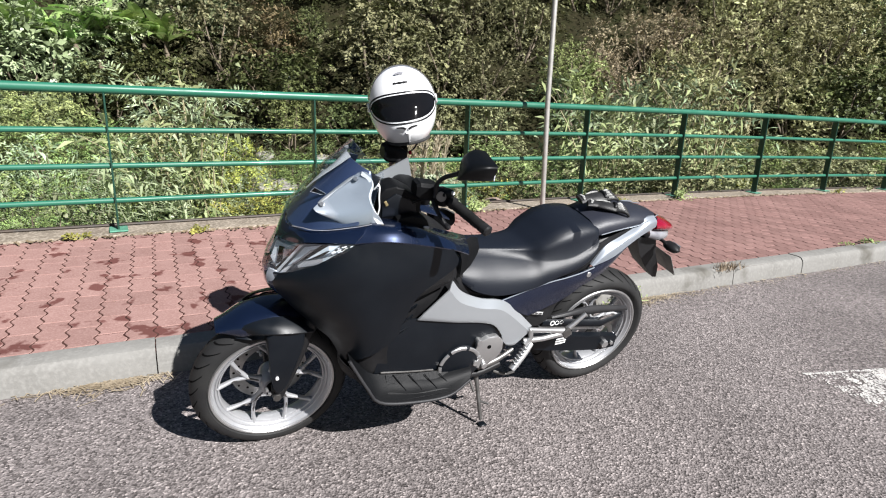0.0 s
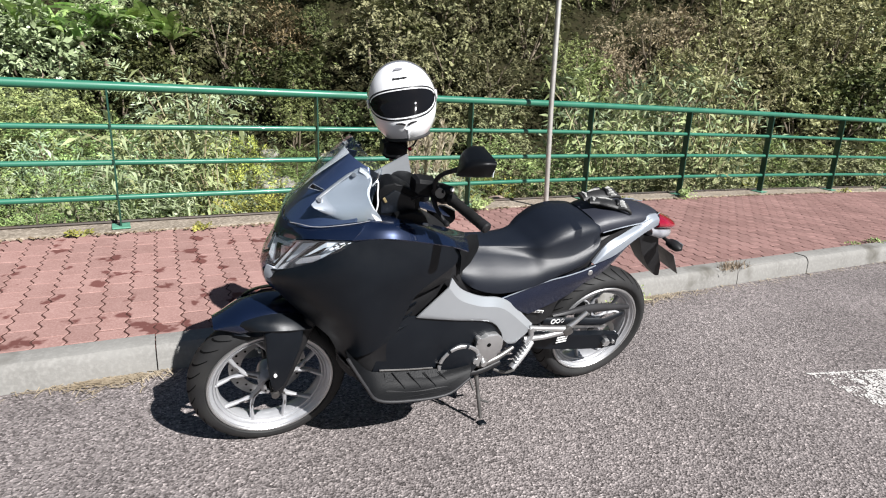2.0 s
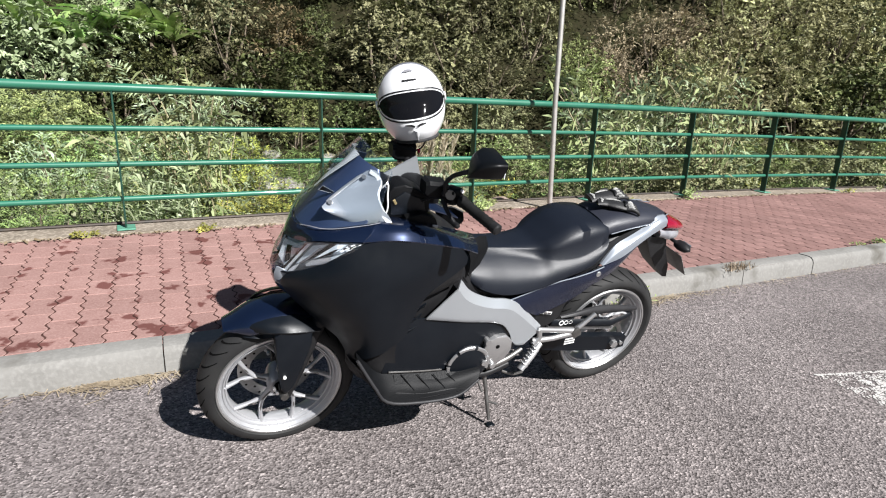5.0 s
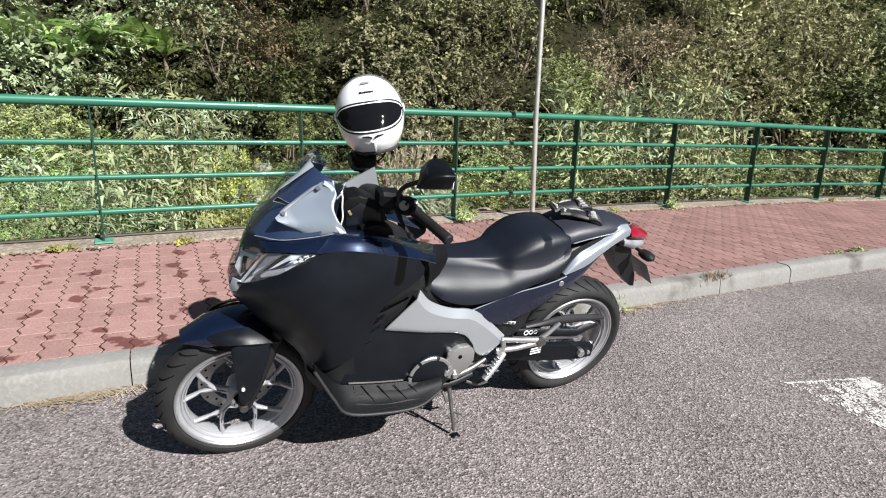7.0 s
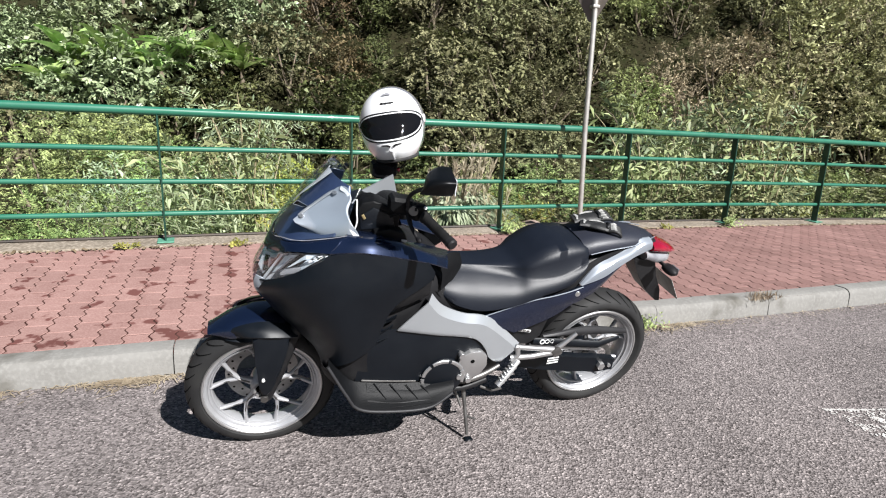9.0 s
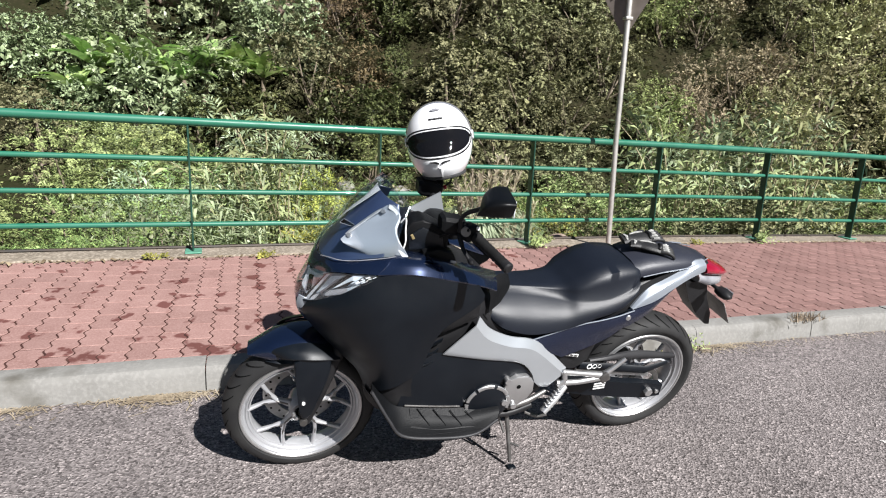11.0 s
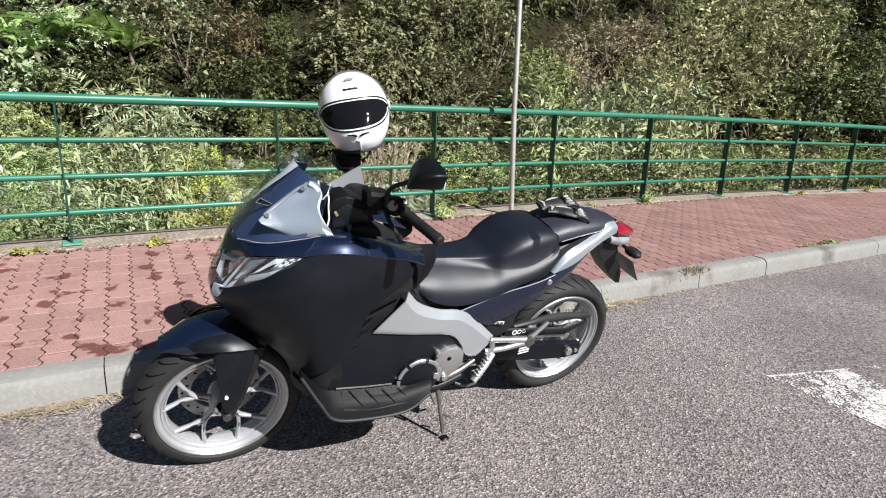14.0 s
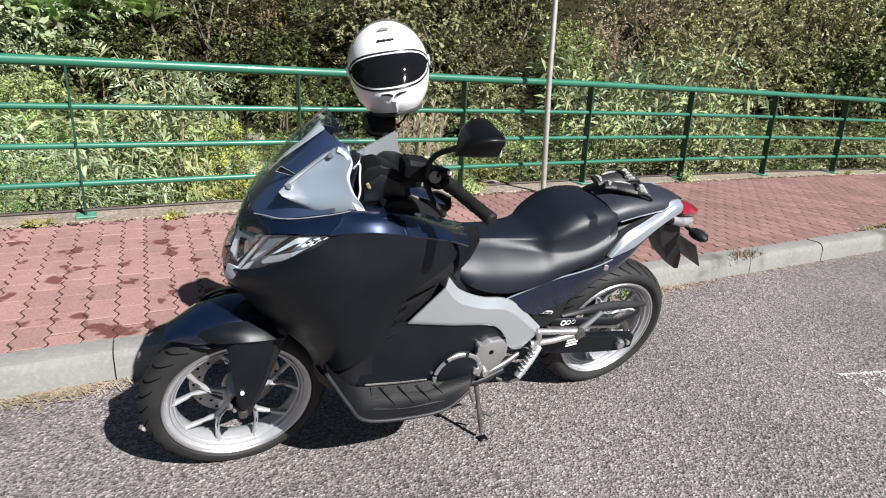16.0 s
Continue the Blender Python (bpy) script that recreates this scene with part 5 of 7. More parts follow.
def build_motorcycle():
    bike = thing("motorcycle", "dark navy and black fully faired motorcycle leaning on its side stand", "motorcycle", BIKE)
    front = build_wheel(bike, "front_wheel", 1.513, 0.299, 0.060, 0.050, 0.384, 0.014, 0.006)
    part("wheel_cap", disc_between("wheel_cap", (1.513, 0.074, 0.293), (0, 0.012, 0), 0.030, GROOVE, 20), bike)
    rear = build_wheel(bike, "rear_wheel", -0.004, 0.311, 0.078, 0.063, 0.1)
    for wheel, y, r in ((front, -0.068, 0.148), (rear, -0.085, 0.12)):
        disc = part("brake_disc", lathe("brake_disc", [(y, r), (y, r - 0.045), (y + 0.005, r - 0.045), (y + 0.005, r)], (0, 0, 0), DISC, 48, True), wheel)
        for k in range(24):
            a, q = 2 * math.pi * k / 24, r - 0.014 - 0.016 * (k % 2)
            part("disc_hole", disc_between("disc_hole", (q * math.cos(a), y + 0.0025, q * math.sin(a)), (0, 0.0038, 0), 0.005, GROOVE, 8), disc)

    # front mudguard, fork legs and their covers
    def guard_rim(t):
        """Radius of the mudguard's lower side edge at the angle t forward of the wheel's top."""
        return float(np.interp(t, (-0.70, -0.45, -0.25, 0.0, 0.12, 0.28, 0.40, 0.52, 0.62), (0.318, 0.304, 0.292, 0.262, 0.258, 0.266, 0.288, 0.312, 0.336)))

    rings = []
    for t in np.linspace(-0.70, 0.62, 24):
        w = 0.089 * (1 - 0.50 * smooth(0.30, 0.66, t))
        top = 0.350 - 0.008 * smooth(0.15, 0.62, t)
        low = max(guard_rim(t), 0.318 - 0.026 * smooth(0.0, 0.25, t))
        outer = ((1.0, low), (1.0, low + 0.35 * (top - low)), (0.88, low + 0.70 * (top - low)), (0.55, low + 0.93 * (top - low)), (0.0, top))
        ring = [(y * w, r) for y, r in outer] + [(-y * w, r) for y, r in outer[-2::-1]]
        ring += [(-y * w * 0.95, r - 0.005) for y, r in outer] + [(y * w * 0.95, r - 0.005) for y, r in outer[-2::-1]]
        rings.append([(1.510 + r * math.sin(t), y, 0.294 + r * math.cos(t)) for y, r in ring])
    part("front_mudguard", loft("front_mudguard", rings, BLUE, 0, 50), bike, "glossy navy front mudguard")
    for s in (1, -1):
        curves = []
        for f in (0.0, 0.5, 1.0):
            row = []
            for t in np.linspace(-0.55, 0.47, 9):
                hi, w = 0.322 - 0.026 * smooth(0.0, 0.25, t), 0.0890 * (1 - 0.50 * smooth(0.30, 0.66, t))
                r = hi + (min(guard_rim(t), hi - 0.004) - hi) * f
                row.append((1.510 + r * math.sin(t), s * (w - 0.012 * f * (1 - f) * 4 + 0.004 * f), 0.294 + r * math.cos(t)))
            curves.append(row)
        part("mudguard_skirt", sheet("mudguard_skirt", curves, BLACK, 24, 6, 0.004), bike, "black plastic side of the mudguard")
    for s in (1, -1):
        leg = part("fork_leg", tube("fork_leg", [(1.505, s * 0.10, 0.285), (1.46, s * 0.10, 0.40), (1.40, s * 0.10, 0.56), (1.24, s * 0.10, 0.92)], [0.026, 0.029, 0.027, 0.022], PLASTIC, 14), bike)
        part("axle_nut", disc_between("axle_nut", (1.510, s * 0.128, 0.300), (0, 0.012, 0), 0.015, STEEL, 12), leg)
        part("bolt", disc_between("bolt", (1.512, s * 0.146, 0.404), (0, 0.004, 0), 0.0065, WHITE, 10), leg)
        part("fork_cover", rounded_plate("fork_cover", [(1.548, 0.585), (1.540, 0.50), (1.533, 0.43), (1.527, 0.365), (1.520, 0.325), (1.498, 0.318), (1.484, 0.345), (1.471, 0.372), (1.447, 0.425), (1.428, 0.50), (1.416, 0.55), (1.412, 0.590), (1.44, 0.602), (1.52, 0.602)], 0.142, 0.05, BLACK, 0.009, s < 0), bike, "black plastic fork cover")
        part("mudguard_wing", sheet("mudguard_wing", [
            [(1.630, 0.072, 0.600), (1.580, 0.086, 0.628), (1.510, 0.090, 0.640), (1.440, 0.090, 0.630), (1.385, 0.086, 0.605)],
            [(1.622, 0.080, 0.594), (1.575, 0.112, 0.617), (1.508, 0.126, 0.625), (1.440, 0.126, 0.616), (1.382, 0.116, 0.598)],
            [(1.612, 0.084, 0.586), (1.568, 0.126, 0.600), (1.506, 0.148, 0.606), (1.440, 0.148, 0.600), (1.380, 0.132, 0.586)]], BLACK, 18, 7, 0.006, (0, -0.3, -1), s < 0), bike, "black wing of the mudguard over the fork")
        part("fork_lug", rounded_plate("fork_lug", [(1.528, 0.335), (1.524, 0.285), (1.508, 0.268), (1.488, 0.285), (1.482, 0.335)], 0.126, 0.04, PLASTIC, 0.008, s < 0), leg)
        for q, z in ((1.545, 0.332), (1.535, 0.312)):
            part("bolt", disc_between("bolt", (q, s * 0.118, z), (0, 0.008, 0), 0.006, ALLOY, 10), leg)
    part("caliper", from_bm("caliper", box_bm(0.09, 0.05, 0.11, 0.015, 2, at=(1.42, -0.075, 0.40)), PLASTIC, 35), bike)

    # dark inner body that fills the machine behind the panels
    core = [oval(1.40, 0, 0.80, 0.07, 0.10, 20, 3), oval(1.30, 0, 0.78, 0.15, 0.20, 20, 3), oval(1.15, 0, 0.70, 0.19, 0.29, 20, 3.5), oval(0.95, 0, 0.64, 0.18, 0.30, 20, 3.5), oval(0.75, 0, 0.56, 0.17, 0.22, 20, 3.5), oval(0.55, 0, 0.56, 0.15, 0.17, 20, 3), oval(0.35, 0, 0.62, 0.11, 0.12, 20, 3)]
    part("inner_body", loft("inner_body", core, PLASTIC, 16), bike)
    part("belly_pan", loft("belly_pan", [oval(1.26, 0, 0.42, 0.14, 0.05, 20, 3), oval(1.12, 0, 0.33, 0.18, 0.09, 20, 3), oval(0.9, 0, 0.29, 0.18, 0.09, 20, 3), oval(0.68, 0, 0.29, 0.14, 0.07, 20, 3), oval(0.5, 0, 0.33, 0.08, 0.05, 20, 3)], PLASTIC, 14), bike)

    # large black side fairings
    both("side_fairing", [
        [(1.500, 0.080, 0.805), (1.394, 0.190, 0.898), (1.277, 0.243, 0.992), (1.118, 0.268, 1.000), (0.930, 0.250, 0.952)],
        [(1.515, 0.075, 0.765), (1.420, 0.205, 0.825), (1.300, 0.272, 0.885), (1.120, 0.287, 0.885), (0.905, 0.250, 0.884)],
        [(1.465, 0.095, 0.695), (1.380, 0.215, 0.740), (1.280, 0.280, 0.780), (1.150, 0.287, 0.790), (1.045, 0.272, 0.790)],
        [(1.380, 0.130, 0.610), (1.320, 0.215, 0.640), (1.250, 0.272, 0.670), (1.160, 0.280, 0.680), (1.090, 0.270, 0.690)],
        [(1.325, 0.160, 0.560), (1.290, 0.213, 0.575), (1.235, 0.258, 0.590), (1.165, 0.272, 0.600), (1.115, 0.268, 0.610)],
        [(1.290, 0.185, 0.485), (1.270, 0.210, 0.495), (1.240, 0.240, 0.515), (1.205, 0.260, 0.540), (1.180, 0.266, 0.556)]], BLACK, bike, "large satin black side fairing", nu=26, nv=22, thick=0.005)
    # trailing wing of the fairing, towards the seat, and the louvred recess below it
    both("fairing_wing", [[(1.07, 0.262, 0.800), (0.99, 0.252, 0.842), (0.905, 0.238, 0.880)], [(1.08, 0.250, 0.765), (1.0, 0.238, 0.788), (0.905, 0.225, 0.822), ], [(1.085, 0.228, 0.735), (1.0, 0.22, 0.752), (0.90, 0.21, 0.790)]], PLASTIC, bike, nu=12, nv=6, thick=0.005)
    for k in range(4):
        z = 0.735 - 0.042 * k
        both("louvre", [[(1.105 + 0.006 * k, 0.248, z), (1.06, 0.232, z + 0.012), (1.01 + 0.012 * k, 0.214, z + 0.016)], [(1.105 + 0.006 * k, 0.240, z - 0.02), (1.06, 0.220, z - 0.012), (1.01 + 0.012 * k, 0.204, z - 0.006)]], BLACK, bike, nu=6, nv=3, thick=0.006)

    both("lower_filler", [[(1.30, 0.17, 0.52), (1.22, 0.235, 0.55), (1.13, 0.245, 0.60)], [(1.29, 0.17, 0.44), (1.21, 0.232, 0.46), (1.13, 0.240, 0.50)], [(1.24, 0.16, 0.36), (1.17, 0.225, 0.38), (1.10, 0.232, 0.41)]], PLASTIC, bike, nu=8, nv=6, thick=0.006)

    # navy upper cowl: shoulders beside the tank and the beak under the screen
    both("cowl_shoulder", [
        [(1.285, 0.240, 0.998), (1.200, 0.262, 1.010), (1.118, 0.270, 1.003), (0.940, 0.252, 0.955), (0.840, 0.205, 0.900)],
        [(1.255, 0.222, 1.028), (1.170, 0.236, 1.036), (1.090, 0.232, 1.026), (0.940, 0.215, 0.972), (0.830, 0.170, 0.915)],
        [(1.225, 0.195, 1.045), (1.150, 0.190, 1.040), (1.070, 0.180, 1.026), (0.935, 0.165, 0.968), (0.820, 0.130, 0.915)],
        [(1.190, 0.130, 1.035), (1.120, 0.110, 1.015), (1.050, 0.090, 0.990), (0.930, 0.080, 0.948), (0.800, 0.070, 0.905)]], BLUE, bike, "glossy navy upper cowl", nu=22, nv=14, thick=0.005, inward=(0, -0.3, -1))
    part("tank_cover", sheet("tank_cover", [[(1.06, y, 0.985 - 0.6 * y * y), (0.95, y, 0.952 - 0.8 * y * y), (0.86, y, 0.905 - y * y), (0.80, y, 0.85 - y * y)] for y in (-0.10, -0.05, 0, 0.05, 0.10)], PLASTIC, 12, 12, 0.006, (0, 0, -1)), bike)
    both("tank_end", [
        [(0.866, 0.152, 0.895), (0.811, 0.132, 0.926), (0.762, 0.108, 0.912)],
        [(0.842, 0.160, 0.851), (0.800, 0.144, 0.880), (0.752, 0.120, 0.862)],
        [(0.846, 0.176, 0.785), (0.822, 0.164, 0.798), (0.790, 0.146, 0.812)]], MAT, bike, "black trim between tank and seat", nu=12, nv=10, thick=0.006, inward=(0, -0.6, -0.6))
    both("edge_trim", [[(0.852, 0.182, 0.800), (0.846, 0.182, 0.788)], [(0.838, 0.178, 0.772), (0.832, 0.178, 0.762)]], ALLOY, bike, nu=3, nv=3, thick=0.004)
    beak = [[(1.225, -0.200, 1.045), (1.42, -0.140, 1.003), (1.490, -0.078, 0.985), (1.512, 0, 0.978), (1.490, 0.078, 0.985), (1.42, 0.140, 1.003), (1.225, 0.200, 1.045)],
            [(1.255, -0.228, 1.025), (1.428, -0.165, 0.995), (1.498, -0.092, 0.966), (1.528, 0, 0.955), (1.498, 0.092, 0.966), (1.428, 0.165, 0.995), (1.255, 0.228, 1.025)],
            [(1.285, -0.240, 0.998), (1.432, -0.182, 0.982), (1.500, -0.100, 0.944), (1.540, 0, 0.925), (1.500, 0.100, 0.944), (1.432, 0.182, 0.982), (1.285, 0.240, 0.998)]]
    part("beak", sheet("beak", tucked(beak), BLUE, 30, 7, 0.005, (-1, 0, -0.3)), bike, "glossy navy strip above the headlight")

    # headlight: clear lens, reflectors, chrome ribs, dark divider
    light = part("headlight", sheet("headlight", LENS_CURVES, LENS, 36, 12, 0.003, (-1, 0, 0)), bike, "clear twin headlight with chrome reflectors")
    light.visible_shadow = False
    lens_rows = [spline(c, 41) for c in LENS_CURVES]

    def behind_lens(u, v, depth):
        """A point a little behind the lens: u from the middle to its outer corner, v from its upper to its lower edge."""
        i = (u + 1) * 20
        k, f = min(int(i), 39), i - min(int(i), 39)
        a, b, c = [r[k] * (1 - f) + r[k + 1] * f for r in lens_rows]
        q = a * (1 - v) * (1 - 2 * v) + b * 4 * v * (1 - v) + c * v * (2 * v - 1)
        return (q[0] - depth, q[1] * (1 - 0.25 * depth / 0.02 * 0.1), q[2] - 0.1 * depth)

    def facet(name, outline, depth, mat, side, label=""):
        front = [behind_lens(side * u, v, depth) for u, v in outline]
        back = [behind_lens(side * u, v, depth + 0.005) for u, v in outline]
        n = len(outline)
        faces = [tuple(range(n)), tuple(range(n, 2 * n))[::-1]] + [(i, (i + 1) % n, n + (i + 1) % n, n + i) for i in range(n)]
        part(name, consistent(name, front + back, faces, mat, 20), light, label)

    for s in (1, -1):
        part("reflector", sheet("reflector", [[behind_lens(s * u, v, 0.030) for u in (0.0, 0.25, 0.5, 0.75, 0.97)] for v in (0.03, 0.5, 0.97)], LAMP_DIM, 18, 9, 0.004, (-1, 0, -0.2)), light, "grey reflector bowl")
        facet("reflector", ((0.03, 0.10), (0.17, 0.10), (0.30, 0.12), (0.36, 0.17), (0.35, 0.32), (0.28, 0.62), (0.19, 0.84), (0.06, 0.60)), 0.014, LAMP, s, "pale centre reflector")
        facet("slot", ((0.13, 0.20), (0.19, 0.20), (0.235, 0.62), (0.185, 0.72)), 0.010, GROOVE, s, "dark slot of the position lamp")
        facet("bulb_shroud", ((0.20, 0.24), (0.31, 0.22), (0.27, 0.52), (0.245, 0.58)), 0.011, SMOKE, s)
        facet("divider", ((0.375, 0.08), (0.41, 0.06), (0.20, 0.97), (0.165, 0.93)), 0.008, GROOVE, s)
        facet("rib", ((0.42, 0.05), (0.46, 0.05), (0.30, 0.72), (0.235, 0.99), (0.205, 0.97)), 0.006, CHROME, s, "chrome rib")
        facet("rib", ((0.34, 0.80), (0.40, 0.74), (0.34, 0.97), (0.26, 0.99)), 0.006, CHROME, s, "chrome rib")
        facet("chevron", ((0.49, 0.12), (0.66, 0.07), (0.51, 0.45), (0.37, 0.72), (0.34, 0.72)), 0.012, LAMP, s)
        facet("divider", ((0.60, 0.22), (0.64, 0.20), (0.50, 0.60), (0.42, 0.74), (0.40, 0.72)), 0.009, SMOKE, s)
        facet("divider", ((0.68, 0.05), (0.73, 0.05), (0.56, 0.56), (0.50, 0.62)), 0.010, GROOVE, s)
        facet("chevron", ((0.745, 0.06), (0.84, 0.04), (0.80, 0.40), (0.58, 0.58)), 0.012, LAMP, s)
        facet("divider", ((0.77, 0.30), (0.80, 0.28), (0.76, 0.50), (0.62, 0.60)), 0.009, GROOVE, s)
        facet("chevron", ((0.57, 0.64), (0.80, 0.61), (0.84, 0.93), (0.52, 0.84), (0.50, 0.76)), 0.008, CHROME, s, "bright chrome chevron")
        facet("blade", ((0.80, 0.62), (0.97, 0.36), (0.995, 0.30), (0.96, 0.90), (0.87, 0.95)), 0.007, LAMP, s, "pale chrome blade")
        # sparkle in the outer corner, put in as random white, chrome and dark facets
        rnd = random.Random(8)
        for k in range(15):
            u, v, a, b = rnd.uniform(0.84, 0.97), rnd.uniform(0.05, 0.42), rnd.uniform(0.010, 0.028), rnd.uniform(0.03, 0.09)
            facet("indicator_facet", ((u - a, v), (u, v - b), (u + a * 0.6, v), (u, v + b)), rnd.uniform(0.005, 0.010), rnd.choice((CHROME, CHROME, WHITE, GROOVE)), s)
        part("trim_edge", tube("trim_edge", [behind_lens(s * u, 1.0, 0.0) for u in (0.1, 0.3, 0.5, 0.7, 0.85, 1.0)], 0.004, BLACK, 8), light)
        # pale blue sheet added on the nose in place of a glossy reflection
        part("nose_trim", sheet("nose_trim", [[(1.498, s * 0.066, 0.812), (1.512, s * 0.060, 0.818), (1.526, s * 0.050, 0.822)], [(1.504, s * 0.068, 0.788), (1.519, s * 0.060, 0.790), (1.534, s * 0.046, 0.792)], [(1.506, s * 0.066, 0.760), (1.518, s * 0.058, 0.759), (1.531, s * 0.045, 0.763)]], SILVERBLUE, 6, 8, 0.005, (-1, 0, 0)), bike, "pale blue reflection on the nose, built as a lip under the headlight")
    part("nose", loft("nose", [oval(1.535, 0, 0.775, 0.030, 0.020, 18), oval(1.520, 0, 0.765, 0.060, 0.040, 18), oval(1.47, 0, 0.745, 0.10, 0.065, 18), oval(1.36, 0, 0.70, 0.12, 0.09, 18)], BLUE, 10), bike, "glossy navy nose below the headlight")

    # windscreen with its inner panels
    screen = part("windscreen", sheet("windscreen", tucked([
        [(1.222, -0.206, 1.046), (1.424, -0.146, 1.008), (1.494, -0.082, 0.992), (1.518, 0, 0.985), (1.494, 0.082, 0.992), (1.424, 0.146, 1.008), (1.222, 0.206, 1.046)],
        [(1.214, -0.184, 1.105), (1.350, -0.128, 1.083), (1.404, -0.072, 1.077), (1.424, 0, 1.074), (1.404, 0.072, 1.077), (1.350, 0.128, 1.083), (1.214, 0.184, 1.105)],
        [(1.196, -0.158, 1.145), (1.284, -0.106, 1.158), (1.324, -0.056, 1.170), (1.338, 0, 1.174), (1.324, 0.056, 1.170), (1.284, 0.106, 1.158), (1.196, 0.158, 1.145)],
        [(1.168, -0.120, 1.189), (1.206, -0.078, 1.222), (1.236, -0.032, 1.254), (1.250, 0, 1.268), (1.236, 0.032, 1.254), (1.206, 0.078, 1.222), (1.168, 0.120, 1.189)]]), SCREEN, 32, 16, 0.003, (-1, 0, -0.6)), bike, "clear acrylic windscreen")
    screen.visible_shadow = False
    part("screen_panel", sheet("screen_panel", tucked([
        [(1.270, -0.190, 1.030), (1.405, -0.143, 1.000), (1.478, -0.078, 0.988), (1.500, 0, 0.982), (1.478, 0.078, 0.988), (1.405, 0.143, 1.000), (1.270, 0.190, 1.030)],
        [(1.235, -0.152, 1.080), (1.325, -0.118, 1.072), (1.380, -0.066, 1.067), (1.399, 0, 1.064), (1.380, 0.066, 1.067), (1.325, 0.118, 1.072), (1.235, 0.152, 1.080)],
        [(1.205, -0.112, 1.136), (1.255, -0.088, 1.142), (1.296, -0.050, 1.148), (1.310, 0, 1.150), (1.296, 0.050, 1.148), (1.255, 0.088, 1.142), (1.205, 0.112, 1.136)],
        [(1.200, -0.078, 1.180), (1.226, -0.060, 1.192), (1.250, -0.033, 1.206), (1.258, 0, 1.211), (1.250, 0.033, 1.206), (1.226, 0.060, 1.192), (1.200, 0.078, 1.180)]]), PANEL, 34, 14, 0.006, (-1, 0, -0.5)), bike, "glossy navy panel behind the windscreen")
    for s in (1, -1):
        back = lambda rows: rows if s > 0 else [[(x - 0.055 * smooth(1.21, 1.36, x), y * 0.94, z) for x, y, z in r] for r in rows]
        wing = part("screen_wing", sheet("screen_wing", back([
            [(1.241, s * 0.080, 1.177), (1.223, s * 0.090, 1.184), (1.206, s * 0.100, 1.176)],
            [(1.282, s * 0.085, 1.148), (1.240, s * 0.102, 1.146), (1.202, s * 0.120, 1.150)],
            [(1.335, s * 0.100, 1.114), (1.276, s * 0.126, 1.115), (1.221, s * 0.150, 1.123)],
            [(1.382, s * 0.115, 1.084), (1.296, s * 0.152, 1.080), (1.212, s * 0.175, 1.088)],
            [(1.394, s * 0.135, 1.072), (1.300, s * 0.166, 1.052), (1.190, s * 0.192, 1.060)],
            [(1.333, s * 0.154, 1.043), (1.262, s * 0.177, 1.018), (1.178, s * 0.203, 1.036)]]), WING, 14, 18, 0.005, (-0.5, -0.6 * s, -0.2), sharp=30), bike, "silver wing panel beside the windscreen")
        part("wing_edge", sheet("wing_edge", [
            [(1.232, s * 0.094, 1.186), (1.203, s * 0.108, 1.166), (1.198, s * 0.124, 1.146), (1.213, s * 0.152, 1.117), (1.205, s * 0.177, 1.084), (1.176, s * 0.203, 1.038)],
            [(1.236, s * 0.096, 1.174), (1.214, s * 0.106, 1.160), (1.212, s * 0.122, 1.142), (1.227, s * 0.150, 1.113), (1.222, s * 0.174, 1.080), (1.196, s * 0.201, 1.037)]], EDGE, 20, 4, 0.006, (0, -s, 0), sharp=30), wing, "white rear edge of the wing panel")
        part("wing_strip", tube("wing_strip", spline(back([[(1.256, s * 0.086, 1.168), (1.312, s * 0.094, 1.130), (1.378, s * 0.114, 1.088)]])[0], 10), [0.004] + [0.008] * 8 + [0.005], SILVER, 10, (1.0, 0.45)), wing)
        for p in back([[(1.252, s * 0.094, 1.162), (1.366, s * 0.120, 1.088)]])[0]:
            part("bolt", disc_between("bolt", p, (0.0045, s * 0.007, 0.0036), 0.0075, BOLT, 14), wing)
        slot = [(1.391, s * 0.052, 1.103), (1.377, s * 0.052, 1.117), (1.328, s * 0.068, 1.092), (1.359, s * 0.064, 1.096)]
        slot = [(x - (0.03 if s < 0 else 0), y, z - (0.012 if s < 0 else 0)) for x, y, z in slot]
        vent = part("vent", sheet("vent", [[slot[0], slot[1]], [slot[3], slot[2]]], GROOVE, 5, 7, 0.004, (-0.6, 0, -0.8)), bike, "dark slot in the screen panel")
        part("vent_rim", tube("vent_rim", slot + slot[:1], 0.0008, SILVERBLUE, 6), vent)
    # white tip, its long tail a painted stand-in for the windscreen's pale reflection
    part("panel_tip", sheet("panel_tip", [[(x + 0.005, y, z + 0.005) for x, y, z in c] for c in tucked([
        [(1.250, -0.028, 1.214), (1.258, 0.004, 1.220), (1.252, 0.034, 1.214)],
        [(1.290, -0.040, 1.160), (1.300, -0.012, 1.164), (1.304, 0.012, 1.164)],
        [(1.338, -0.046, 1.116), (1.346, -0.028, 1.118), (1.352, -0.010, 1.118)],
        [(1.384, -0.046, 1.074), (1.388, -0.040, 1.075), (1.391, -0.034, 1.076)]])], EDGE, 8, 14, 0.004, (-0.6, 0, -1)), bike, "white tip of the screen panel, drawn down as the windscreen's reflection")
    part("windscreen_edge", tube("windscreen_edge", spline([(1.214, 0.184, 1.105), (1.196, 0.158, 1.145), (1.168, 0.120, 1.189), (1.206, 0.078, 1.222), (1.250, 0.0, 1.268)], 20), 0.0018, LENS, 6), bike)

